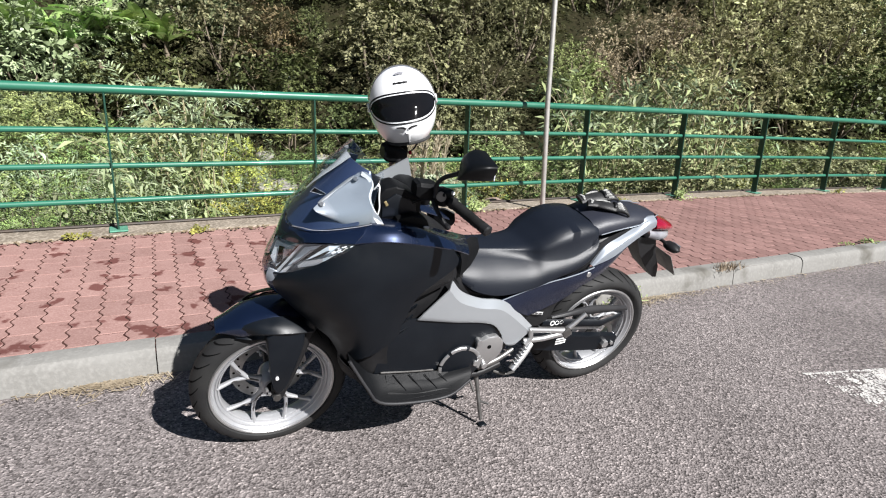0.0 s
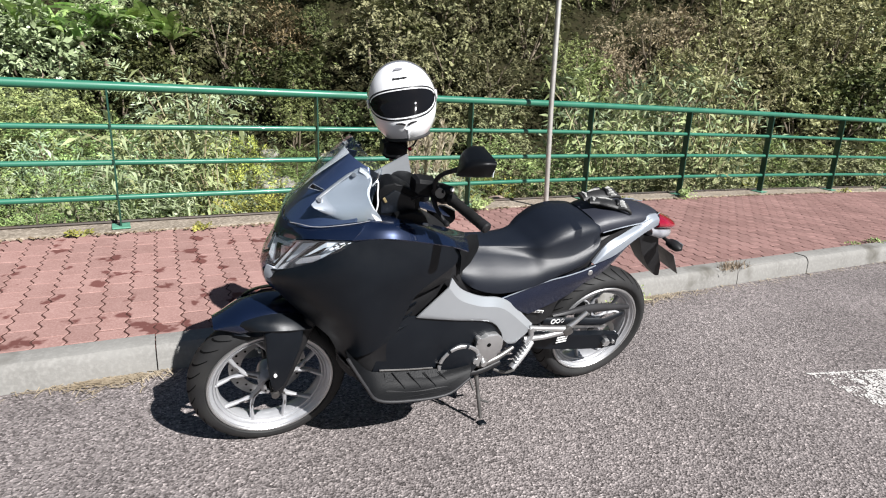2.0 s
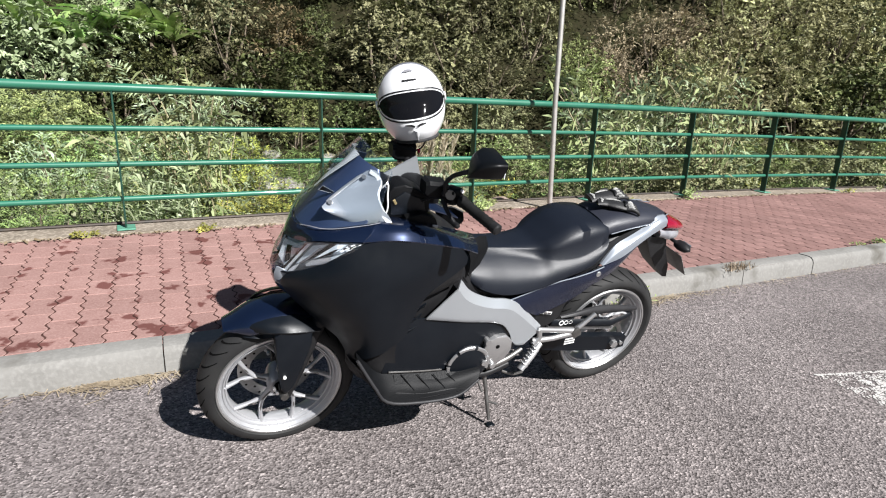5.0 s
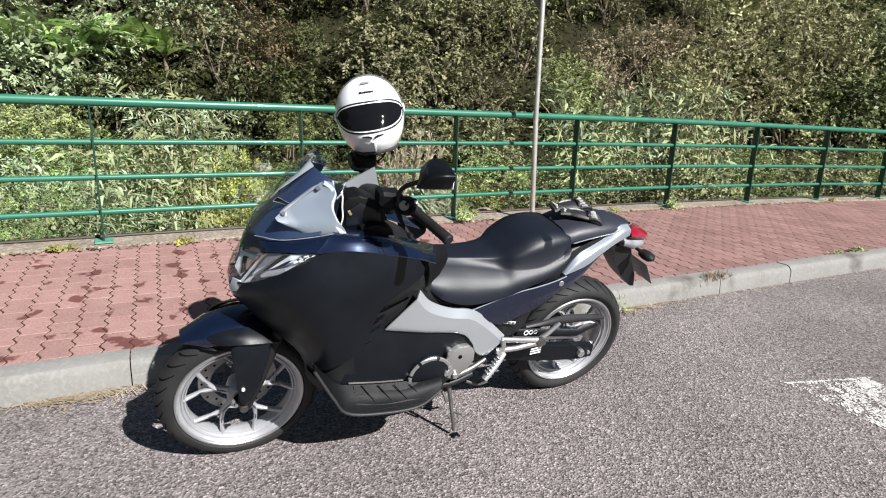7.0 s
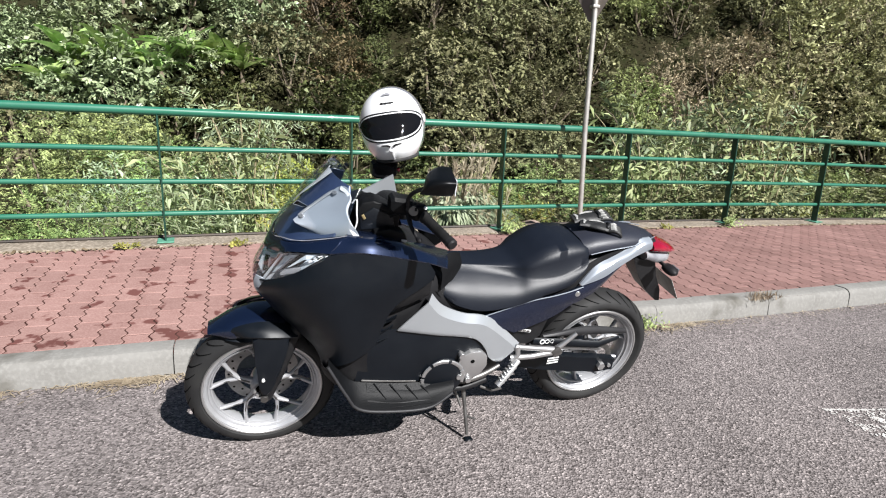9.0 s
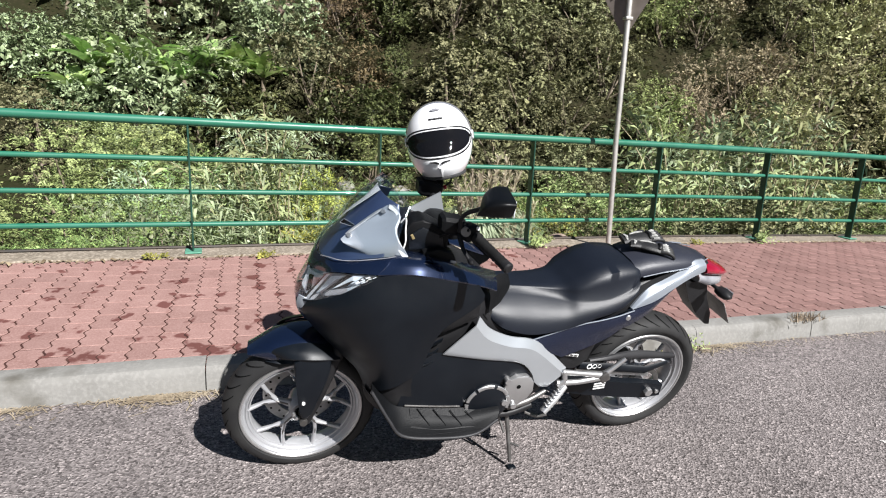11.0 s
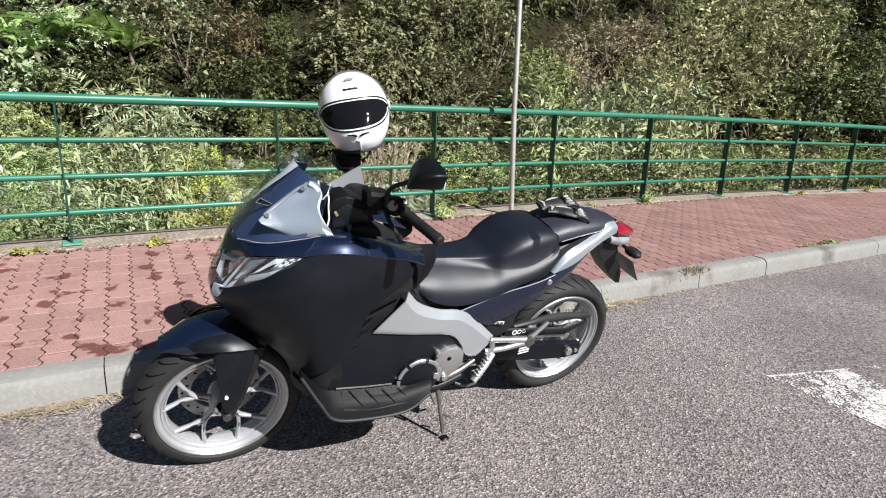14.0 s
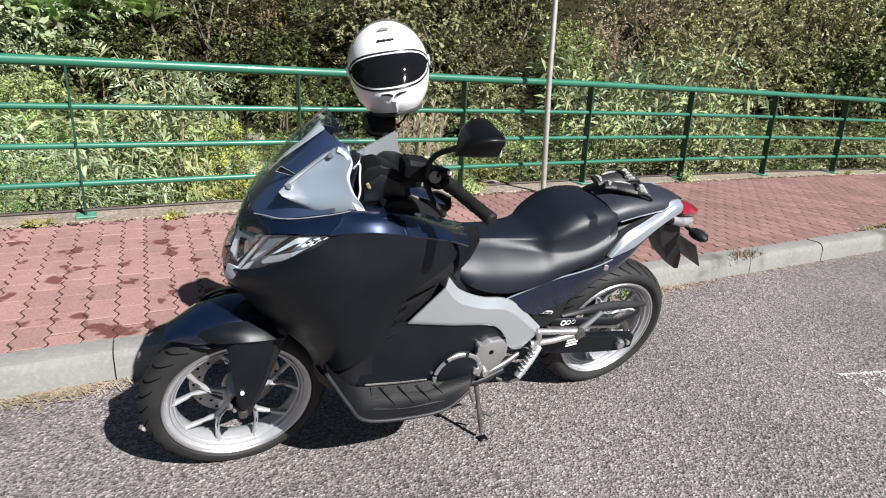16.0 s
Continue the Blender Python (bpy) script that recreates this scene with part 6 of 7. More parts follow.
    part("windscreen_edge", tube("windscreen_edge", spline(tucked([[(1.500, 0.088, 0.998), (1.462, 0.122, 1.006), (1.424, 0.149, 1.010), (1.357, 0.170, 1.016), (1.267, 0.198, 1.036), (1.222, 0.208, 1.048)]])[0], 18), 0.0016, SMOKE, 6), bike)

    # cockpit
    part("instrument_pod", loft("instrument_pod", [oval(1.20, 0, 1.055, 0.08, 0.040, 20, 4), oval(1.15, 0, 1.060, 0.10, 0.048, 20, 4), oval(1.10, 0, 1.050, 0.10, 0.045, 20, 4), oval(1.075, 0, 1.04, 0.085, 0.035, 20, 4)], GREYPLASTIC, 8), bike)
    # angular black glove boxes on both sides, the near one with a pale edge of weatherstrip
    for s in (1, -1):
        flip = s < 0
        drop = 0.075 if flip else 0.018
        box = part("glove_box", rounded_plate("glove_box", [(1.178, 1.020), (1.182, 1.128 - drop), (1.158, 1.156 - drop), (1.118, 1.164 - drop), (1.090, 1.150 - drop), (1.036, 1.124 - drop), (1.020, 1.100 - drop), (1.022, 1.020)], 0.132, 0.09, GREYPLASTIC, 0.010, flip), bike, "black angular storage box")
        part("lid", rounded_plate("lid", [(1.165, 1.035), (1.168, 1.105 - drop), (1.120, 1.138 - drop), (1.048, 1.106 - drop), (1.038, 1.040)], 0.138, 0.012, BLACK, 0.004, flip), box)
        part("lower_box", rounded_plate("lower_box", [(1.12, 0.985), (1.12, 1.040), (1.06, 1.050), (1.005, 1.030), (0.985, 0.985)], 0.165, 0.06, GREYPLASTIC, 0.012, flip), bike)
        part("latch", from_bm("latch", box_bm(0.022, 0.006, 0.012, 0.002, 1, m=pose(1.008, s * 0.168, 1.000, 0, -12, 0)), ALLOY), bike)
        part("catch", from_bm("catch", box_bm(0.010, 0.006, 0.020, 0.002, 1, m=pose(1.155, s * 0.142, 1.088, 0, 30, 0)), BRASS), box)
    part("weatherstrip", tube("weatherstrip", spline([(1.195, 0.120, 1.132), (1.180, 0.128, 1.150), (1.180, 0.136, 1.108), (1.178, 0.142, 1.072), (1.186, 0.146, 1.040)], 16), 0.003, WHITE, 6), bike, "pale cable loop")
    part("cockpit_base", loft("cockpit_base", [oval(1.22, 0, 0.995, 0.14, 0.045, 20, 3), oval(1.10, 0, 0.985, 0.14, 0.05, 20, 3), oval(1.0, 0, 0.98, 0.11, 0.06, 20, 3)], GREYPLASTIC, 8), bike)
    part("dash_panel", sheet("dash_panel", [[(1.150, -0.075, 1.085), (1.075, -0.070, 1.130), (1.010, -0.062, 1.170)], [(1.150, -0.070, 1.080), (1.070, -0.064, 1.105), (0.998, -0.055, 1.120)], [(1.148, -0.065, 1.075), (1.065, -0.058, 1.078), (0.985, -0.050, 1.072)]], SILVER, 8, 6, 0.008, (0, -1, 0)), bike, "grey panel beside the instruments")
    bar = part("handlebar", tube("handlebar", spline([(0.925, -0.40, 1.115), (0.962, -0.27, 1.135), (1.0, -0.18, 1.14), (1.04, -0.08, 1.10), (1.05, 0, 1.09), (1.04, 0.08, 1.10), (1.0, 0.18, 1.14), (0.962, 0.27, 1.135), (0.925, 0.40, 1.115)], 40), 0.011, PLASTIC, 12), bike, "black handlebar")
    part("bar_cover", loft("bar_cover", [oval(1.09, 0.02, 1.075, 0.06, 0.022, 18, 4), oval(1.05, 0.02, 1.085, 0.09, 0.028, 18, 4), oval(1.0, 0.02, 1.08, 0.10, 0.028, 18, 4), oval(0.975, 0.02, 1.07, 0.08, 0.022, 18, 4)], GREYPLASTIC, 8), bike)
    for s in (1, -1):
        g = [Vector((0.967, s * 0.255, 1.135)), Vector((0.922, s * 0.405, 1.115))]
        pts = [g[0] + (g[1] - g[0]) * t for t in np.linspace(0, 1, 19)]
        rad = [0.0185 if k % 2 else 0.0168 for k in range(19)]
        rad[0] = rad[1] = 0.021
        grip = part("grip", tube("grip", pts, rad, GRIP, 16), bar, "ribbed black rubber grip")
        part("bar_end", tube("bar_end", [g[1], g[1] + (g[1] - g[0]) * 0.13, g[1] + (g[1] - g[0]) * 0.16], [0.0185, 0.0185, 0.013], PLASTIC, 16), bar)
        part("switch_box", from_bm("switch_box", box_bm(0.055, 0.07, 0.055, 0.012, 3, m=pose(0.985, s * 0.215, 1.14, 8, 0, s * 17)), GREYPLASTIC, 40), bar)
        part("reservoir", loft("reservoir", [[(x + dx, s * (0.172 + w * cy), z + h * cz) for cy, cz in ((0.75, 1), (1, 0.6), (1, -0.7), (0.8, -1), (-0.8, -1), (-1, -0.7), (-1, 0.6), (-0.75, 1))] for x, dx, z, w, h in ((1.074, 0, 1.156, 0.026, 0.022), (1.062, 0, 1.154, 0.032, 0.030), (1.005, 0, 1.145, 0.032, 0.030), (0.985, 0, 1.138, 0.026, 0.024))], GREYPLASTIC, 0, 30), bar)
        for k, (q, r) in enumerate((((1.005, 0.205, 1.112), 0.010), ((0.990, 0.222, 1.168), 0.008), ((0.965, 0.238, 1.162), 0.006), ((1.0, 0.190, 1.100), 0.007))):
            part("switch", disc_between("switch", (q[0], s * q[1], q[2]), (-0.003, s * 0.008, 0.002), r, (STEEL, PLASTIC, WHITE, ALLOY)[k], 10), bar)
        part("reservoir_cap", disc_between("reservoir_cap", (1.0, s * 0.235, 1.150), (0.006, s * 0.012, 0.004), 0.017, STEEL, 16), bar)
        lever = part("lever", tube("lever", spline([(1.012, s * 0.205, 1.125), (1.008, s * 0.245, 1.095), (0.992, s * 0.285, 1.068)], 12), [0.009] * 5 + [0.0075] * 7, PLASTIC, 10, (1, 0.7)), bar, "black brake lever")
        part("lever_tip", tube("lever_tip", [(0.994, s * 0.280, 1.070), (0.988, s * 0.292, 1.064), (0.985, s * 0.298, 1.060)], [0.007, 0.011, 0.006], PLASTIC, 10), lever)
        def mirror_ring(x, wide, high, power, rise=0.0):
            ring = []
            for a in np.linspace(0, 2 * math.pi, 28, endpoint=False):
                cy, cz = math.copysign(abs(math.cos(a)) ** power, math.cos(a)), math.copysign(abs(math.sin(a)) ** power, math.sin(a))
                ring.append((x + 0.012 * cy, s * (0.376 + wide * cy * (1 + 0.13 * cz) + 0.006 * cz), 1.314 + rise + high * cz))
            return ring

        mirror = part("mirror", loft("mirror", [mirror_ring(1.022, 0.026, 0.012, 0.7, -0.030), mirror_ring(1.006, 0.050, 0.027, 0.55, -0.012), mirror_ring(0.966, 0.070, 0.032, 0.40, -0.003), mirror_ring(0.928, 0.070, 0.031, 0.36, -0.004)], GLOSS, 12), bike, "black rear-view mirror on a stalk")
        part("mirror_glass", from_bm("mirror_glass", box_bm(0.002, 0.112, 0.050, 0.0, 1, m=pose(0.9255, s * 0.376, 1.310, 0, 0, s * -6)), CHROME), mirror)
        part("mirror_stalk", tube("mirror_stalk", spline([(1.015, s * 0.225, 1.150), (1.028, s * 0.245, 1.195), (1.022, s * 0.275, 1.232), (1.010, s * 0.320, 1.262), (0.995, s * 0.36, 1.285)], 16), [0.013] + [0.0075] * 12 + [0.009, 0.011, 0.012], PLASTIC, 12), mirror)

    # silver side panels and the black engine cover below
    both("panel_shoulder", [
        [(0.888, 0.204, 0.790), (0.838, 0.202, 0.732), (0.748, 0.197, 0.686), (0.658, 0.191, 0.664), (0.588, 0.188, 0.622), (0.464, 0.183, 0.502)],
        [(0.905, 0.224, 0.762), (0.850, 0.223, 0.700), (0.754, 0.220, 0.656), (0.664, 0.214, 0.634), (0.600, 0.209, 0.592), (0.480, 0.198, 0.484)]], SILVER, bike, "bright bevelled top edge of the side panel", nu=26, nv=4, thick=0.006, sharp=28)
    both("side_panel", [
        [(0.905, 0.224, 0.762), (0.850, 0.223, 0.700), (0.754, 0.220, 0.656), (0.664, 0.214, 0.634), (0.600, 0.209, 0.592), (0.480, 0.198, 0.484)],
        [(1.010, 0.230, 0.660), (0.860, 0.227, 0.622), (0.705, 0.221, 0.588), (0.634, 0.214, 0.522), (0.594, 0.208, 0.452), (0.525, 0.202, 0.445)],
        [(1.019, 0.226, 0.646), (0.860, 0.222, 0.607), (0.694, 0.216, 0.570), (0.626, 0.210, 0.500), (0.588, 0.204, 0.437), (0.540, 0.199, 0.425)]], SILVER, bike, "silver painted side panel with a crisp upper crease", nu=26, nv=12, thick=0.006, sharp=28)
    both("engine_cover", [
        [(1.125, 0.236, 0.668), (1.000, 0.216, 0.640), (0.850, 0.214, 0.604), (0.700, 0.209, 0.568), (0.632, 0.205, 0.500)],
        [(1.150, 0.240, 0.560), (1.020, 0.232, 0.540), (0.860, 0.228, 0.510), (0.740, 0.220, 0.490), (0.650, 0.206, 0.450)],
        [(1.175, 0.238, 0.432), (1.050, 0.236, 0.412), (0.920, 0.228, 0.392), (0.800, 0.220, 0.380), (0.660, 0.200, 0.375)]], BLACK, bike, "black plastic engine side cover", nu=18, nv=12, thick=0.006)

    clutch = part("clutch_cover", lathe("clutch_cover", [(0.0, 0.096), (0.022, 0.094), (0.030, 0.088), (0.034, 0.078), (0.036, 0.0)], (0.812, 0.205, 0.396), BLACK, 40), bike, "round engine cover with a polished rim")
    for a0, a1 in ((0.25, 0.85), (1.0, 1.75), (1.9, 2.6), (2.75, 3.4), (-0.6, 0.1)):
        pts = [(0.812 + 0.087 * math.cos(a), 0.238, 0.396 + 0.087 * math.sin(a)) for a in np.linspace(a0, a1, 9)]
        part("rim_segment", tube("rim_segment", pts, 0.0085, ALLOY, 8, (1, 0.6), (0, 1, 0)), clutch, "polished alloy segment")
    part("gearbox_cover", rounded_plate("gearbox_cover", [(0.735, 0.395), (0.752, 0.455), (0.745, 0.498), (0.700, 0.517), (0.655, 0.515), (0.625, 0.485), (0.622, 0.440), (0.645, 0.400), (0.690, 0.368)], 0.236, 0.03, ALLOY, 0.006), bike, "bare alloy gearbox cover")
    part("hole", disc_between("hole", (0.690, 0.236, 0.470), (0, 0.002, 0), 0.009, GROOVE, 12), bike)
    for p in ((0.742, 0.505), (0.742, 0.400), (0.700, 0.378)):
        part("boss", disc_between("boss", (p[0], 0.232, p[1]), (0, 0.014, 0), 0.013, ALLOY, 12), bike)
    part("frame_tube", tube("frame_tube", spline([(0.720, 0.225, 0.360), (0.66, 0.222, 0.372), (0.61, 0.216, 0.386), (0.55, 0.205, 0.410)], 10), [0.010, 0.013, 0.014, 0.014, 0.014, 0.013, 0.012, 0.011, 0.010, 0.009], STEEL, 12), bike, "dull steel frame tube")
    part("frame_tube", tube("frame_tube", spline([(0.80, 0.215, 0.322), (0.70, 0.212, 0.318), (0.60, 0.20, 0.338)], 8), 0.014, PLASTIC, 10), bike)

    # footboards
    for s in (1, -1):
        fl = s < 0
        board = part("footboard", sheet("footboard", [
            [(1.275, 0.215, 0.535), (1.200, 0.238, 0.448), (1.150, 0.240, 0.428), (1.020, 0.232, 0.402), (0.900, 0.224, 0.384), (0.770, 0.212, 0.388)],
            [(1.280, 0.255, 0.540), (1.205, 0.276, 0.425), (1.150, 0.280, 0.388), (1.020, 0.280, 0.372), (0.900, 0.274, 0.362), (0.765, 0.255, 0.384)],
            [(1.282, 0.280, 0.545), (1.215, 0.298, 0.425), (1.165, 0.304, 0.354), (1.046, 0.308, 0.328), (0.880, 0.304, 0.320), (0.780, 0.282, 0.360)]], GREYPLASTIC, 24, 8, 0.02, (0.15, -0.2, -1), fl), bike, "grey plastic footboard")
        part("board_edge", tube("board_edge", [(x, s * y, z) for x, y, z in spline([(1.285, 0.278, 0.545), (1.217, 0.300, 0.423), (1.166, 0.307, 0.350), (1.046, 0.311, 0.323), (0.880, 0.307, 0.315), (0.778, 0.284, 0.358)], 26)], 0.006, GUARD, 10), board)
        part("rubber_mat", sheet("rubber_mat", [[(1.13, 0.246, 0.424), (1.0, 0.240, 0.402), (0.86, 0.232, 0.384)], [(1.13, 0.292, 0.368), (1.0, 0.296, 0.347), (0.86, 0.290, 0.340)]], MAT, 12, 6, 0.004, (0.1, -0.2, -1), fl), board)
        for k in range(4):
            x = 1.10 - 0.065 * k
            part("rib", tube("rib", [(x, s * 0.250, 0.421 - 0.011 * k), (x - 0.045, s * 0.288, 0.366 - 0.008 * k)], 0.002, MAT, 6), board)
        part("trim_strip", tube("trim_strip", [(x, s * y, z) for x, y, z in spline([(1.150, 0.243, 0.436), (1.020, 0.236, 0.410), (0.925, 0.230, 0.394)], 10)], 0.0038, STEEL, 8), board, "dull metal trim strip")
        part("skirt", sheet("skirt", [[(1.30, 0.19, 0.50), (1.20, 0.275, 0.40), (1.146, 0.300, 0.350), (1.000, 0.305, 0.335), (0.82, 0.298, 0.332)], [(1.25, 0.15, 0.38), (1.17, 0.18, 0.30), (1.10, 0.19, 0.27), (1.0, 0.19, 0.25), (0.80, 0.17, 0.25)]], PLASTIC, 16, 5, 0.006, mirror=fl), bike)

    # rider's seat, pillion seat, tail
    # rows: x, half width and height at the lower edge, the side crease, the height of the middle
    seat_rows = ((0.868, 0.105, 0.78, 0.039, 0.794, 0.798), (0.838, 0.152, 0.748, 0.05, 0.816, 0.82), (0.765, 0.184, 0.702, 0.057, 0.83, 0.833), (0.65, 0.194, 0.676, 0.066, 0.822, 0.828), (0.52, 0.194, 0.69, 0.095, 0.802, 0.832), (0.455, 0.192, 0.708, 0.138, 0.798, 0.862), (0.39, 0.189, 0.728, 0.15, 0.8, 0.902), (0.325, 0.184, 0.744, 0.152, 0.808, 0.923), (0.262, 0.176, 0.77, 0.146, 0.828, 0.928), (0.205, 0.158, 0.818, 0.136, 0.85, 0.923), (0.182, 0.132, 0.848, 0.12, 0.864, 0.91))
    rings = []
    for x, yb, zb, yc, zc, zt in seat_rows:
        half = [(yb * 0.90, zb - 0.004), (yb, zb + 0.010)]
        half += [(yb + (yc - yb) * f ** 2.3, zb + 0.010 + (zc - zb - 0.010) * f) for f in (0.25, 0.48, 0.70, 0.88)]
        half += [(yc, zc), (yc * 0.98, zc + 0.60 * (zt - zc)), (yc * 0.89, zc + 0.91 * (zt - zc)), (yc * 0.50, zc + 0.99 * (zt - zc))]
        rings.append([(x, y, z) for y, z in half] + [(x, 0, zt)] + [(x, -y, z) for y, z in half[::-1]])
    part("seat", loft("seat", rings, VINYL, 64, 60), bike, "black vinyl rider's seat")
    rings = []
    for x, hw, zb, zt in ((0.205, 0.118, 0.868, 0.928), (0.15, 0.122, 0.880, 0.944), (0.06, 0.120, 0.892, 0.952), (-0.04, 0.108, 0.900, 0.950), (-0.12, 0.086, 0.905, 0.938), (-0.175, 0.055, 0.908, 0.924), (-0.19, 0.03, 0.908, 0.914)):
        half = [(hw * 0.85, zb), (hw, zb + 0.008), (hw * 1.0, zb + (zt - zb) * 0.45), (hw * 0.86, zt - 0.010), (hw * 0.5, zt)]
        rings.append([(x, y, z) for y, z in half] + [(x, 0, zt + 0.001)] + [(x, -y, z) for y, z in half[::-1]])
    part("pillion_seat", loft("pillion_seat", rings, DARKVINYL, 24, 60), bike, "dark vinyl pillion seat")
    part("tail_core", loft("tail_core", [oval(0.66, 0, 0.66, 0.14, 0.04, 18, 3), oval(0.45, 0, 0.70, 0.14, 0.05, 18, 3), oval(0.22, 0, 0.78, 0.125, 0.06, 18, 3), oval(0.05, 0, 0.84, 0.105, 0.05, 18, 3), oval(-0.12, 0, 0.872, 0.08, 0.034, 18, 3), oval(-0.2, 0, 0.875, 0.05, 0.03, 18, 3)], PLASTIC, 16), bike)
    tail_edge = [(0.640, 0.178, 0.652), (0.537, 0.182, 0.687), (0.436, 0.182, 0.715), (0.357, 0.184, 0.729), (0.277, 0.182, 0.745), (0.214, 0.177, 0.762), (0.120, 0.168, 0.792), (0.036, 0.151, 0.834)]
    both("tail_panel", [
        tail_edge,
        [(0.600, 0.190, 0.612), (0.500, 0.192, 0.642), (0.400, 0.190, 0.668), (0.320, 0.190, 0.692), (0.262, 0.186, 0.712), (0.204, 0.181, 0.732), (0.126, 0.170, 0.766), (0.030, 0.150, 0.837)],
        [(0.500, 0.186, 0.560), (0.430, 0.187, 0.586), (0.360, 0.185, 0.612), (0.300, 0.182, 0.642), (0.252, 0.178, 0.674), (0.197, 0.174, 0.698), (0.128, 0.164, 0.738), (0.024, 0.146, 0.840)]], BLUE, bike, "glossy navy tail panel", nu=64, nv=26, thick=0.005)
    for s in (1, -1):
        part("trim_edge", tube("trim_edge", spline([(x, s * (y + 0.003), z) for x, y, z in tail_edge[:6]], 22), 0.0026, SILVERBLUE, 6), bike, "thin pale edge of the tail panel")
    both("under_panel", [[(0.560, 0.165, 0.625), (0.420, 0.164, 0.640), (0.300, 0.156, 0.675)], [(0.500, 0.165, 0.545), (0.420, 0.158, 0.535), (0.330, 0.145, 0.575)], [(0.470, 0.160, 0.490), (0.410, 0.152, 0.470), (0.345, 0.14, 0.500)]], PLASTIC, bike, nu=10, nv=8, thick=0.005)
    both("tail_side", [
        [(0.400, 0.160, 0.745), (0.260, 0.150, 0.800), (0.160, 0.138, 0.866), (0.040, 0.118, 0.896), (-0.100, 0.088, 0.912)],
        [(0.400, 0.164, 0.690), (0.270, 0.160, 0.735), (0.160, 0.150, 0.785), (0.040, 0.132, 0.836), (-0.100, 0.098, 0.880)]], PLASTIC, bike, "black plastic side under the pillion seat", nu=14, nv=4, thick=0.004)
    for s in (1, -1):
        part("panel_bolt", disc_between("panel_bolt", (0.236, s * 0.182, 0.731), (0, 0.004, 0), 0.012, ALLOY, 14), bike, "round silver fastener")
        part("grab_rail", sheet("grab_rail", [
            [(0.226, 0.168, 0.770), (0.158, 0.146, 0.838), (0.082, 0.128, 0.870), (-0.014, 0.108, 0.903), (-0.074, 0.092, 0.934), (-0.130, 0.080, 0.936)],
            [(0.222, 0.178, 0.768), (0.146, 0.168, 0.822), (0.070, 0.154, 0.856), (-0.020, 0.134, 0.890), (-0.090, 0.116, 0.916), (-0.136, 0.104, 0.918)],
            [(0.220, 0.178, 0.766), (0.122, 0.171, 0.796), (0.044, 0.156, 0.836), (-0.037, 0.136, 0.870), (-0.100, 0.118, 0.884), (-0.140, 0.104, 0.890)]], SILVERBLUE, 24, 9, 0.010, (0, -1, -0.2), s < 0, sharp=18), bike, "pale silver-blue grab rail")
        part("trim_edge", tube("trim_edge", [(x, s * y, z) for x, y, z in spline([(0.180, 0.130, 0.888), (0.07, 0.128, 0.908), (-0.04, 0.116, 0.916), (-0.09, 0.102, 0.926), (-0.17, 0.062, 0.928)], 14)], 0.0022, SILVERBLUE, 6), bike)
    lamp = part("tail_light", loft("tail_light", [oval(-0.170, 0, 0.874, 0.086, 0.022, 20, 2.6), oval(-0.22, 0, 0.868, 0.082, 0.026, 20, 2.6), oval(-0.29, 0, 0.850, 0.058, 0.023, 20, 2.4), oval(-0.335, 0, 0.832, 0.026, 0.012, 20, 2.2)], RED, 10), bike, "red tail light")
    part("lower_lens", loft("lower_lens", [oval(-0.145, 0, 0.836, 0.084, 0.026, 20, 2.6), oval(-0.22, 0, 0.820, 0.082, 0.034, 20, 2.6), oval(-0.288, 0, 0.810, 0.054, 0.026, 20, 2.4), oval(-0.318, 0, 0.812, 0.02, 0.01, 20, 2.2)], SMOKE, 10), lamp, "smoky grey lower lens")
    part("plate_carrier", loft("plate_carrier", [[(-0.10, 0.055, 0.815), (-0.10, -0.055, 0.815), (-0.22, -0.055, 0.800), (-0.22, 0.055, 0.800)], [(-0.155, 0.05, 0.72), (-0.155, -0.05, 0.72), (-0.255, -0.05, 0.715), (-0.255, 0.05, 0.715)], [(-0.22, 0.045, 0.64), (-0.22, -0.045, 0.64), (-0.305, -0.045, 0.635), (-0.305, 0.045, 0.635)], [(-0.31, 0.03, 0.565), (-0.31, -0.03, 0.565), (-0.335, -0.03, 0.562), (-0.335, 0.03, 0.562)]], PLASTIC, 0, 30), bike, "black plastic number plate carrier")
    plate = part("number_plate", from_bm("number_plate", box_bm(0.003, 0.19, 0.125, 0.001, 1, m=pose(-0.345, 0, 0.660, 0, 32, 0)), WHITE), bike, "number plate seen from its dull back")
    part("plate_back", from_bm("plate_back", box_bm(0.004, 0.194, 0.128, 0.001, 1, m=pose(-0.3415, 0, 0.662, 0, 32, 0)), STEEL), plate)
    for s in (1, -1):
        ind = part("indicator", loft("indicator", [[(-0.245 + 0.030 * math.cos(a) * k, s * (0.055 + d), 0.795 + 0.022 * math.sin(a) * k) for a in np.linspace(0, 2 * math.pi, 14, endpoint=False)] for k, d in ((0.3, 0.0), (0.35, 0.035), (0.85, 0.05), (1.0, 0.075), (0.85, 0.105), (0.3, 0.122))], PLASTIC, 0, 50), bike, "black rear indicator")
        part("lens", from_bm("lens", box_bm(0.006, 0.05, 0.028, 0.003, 1, m=pose(-0.274, s * 0.132, 0.795)), SMOKE), ind)

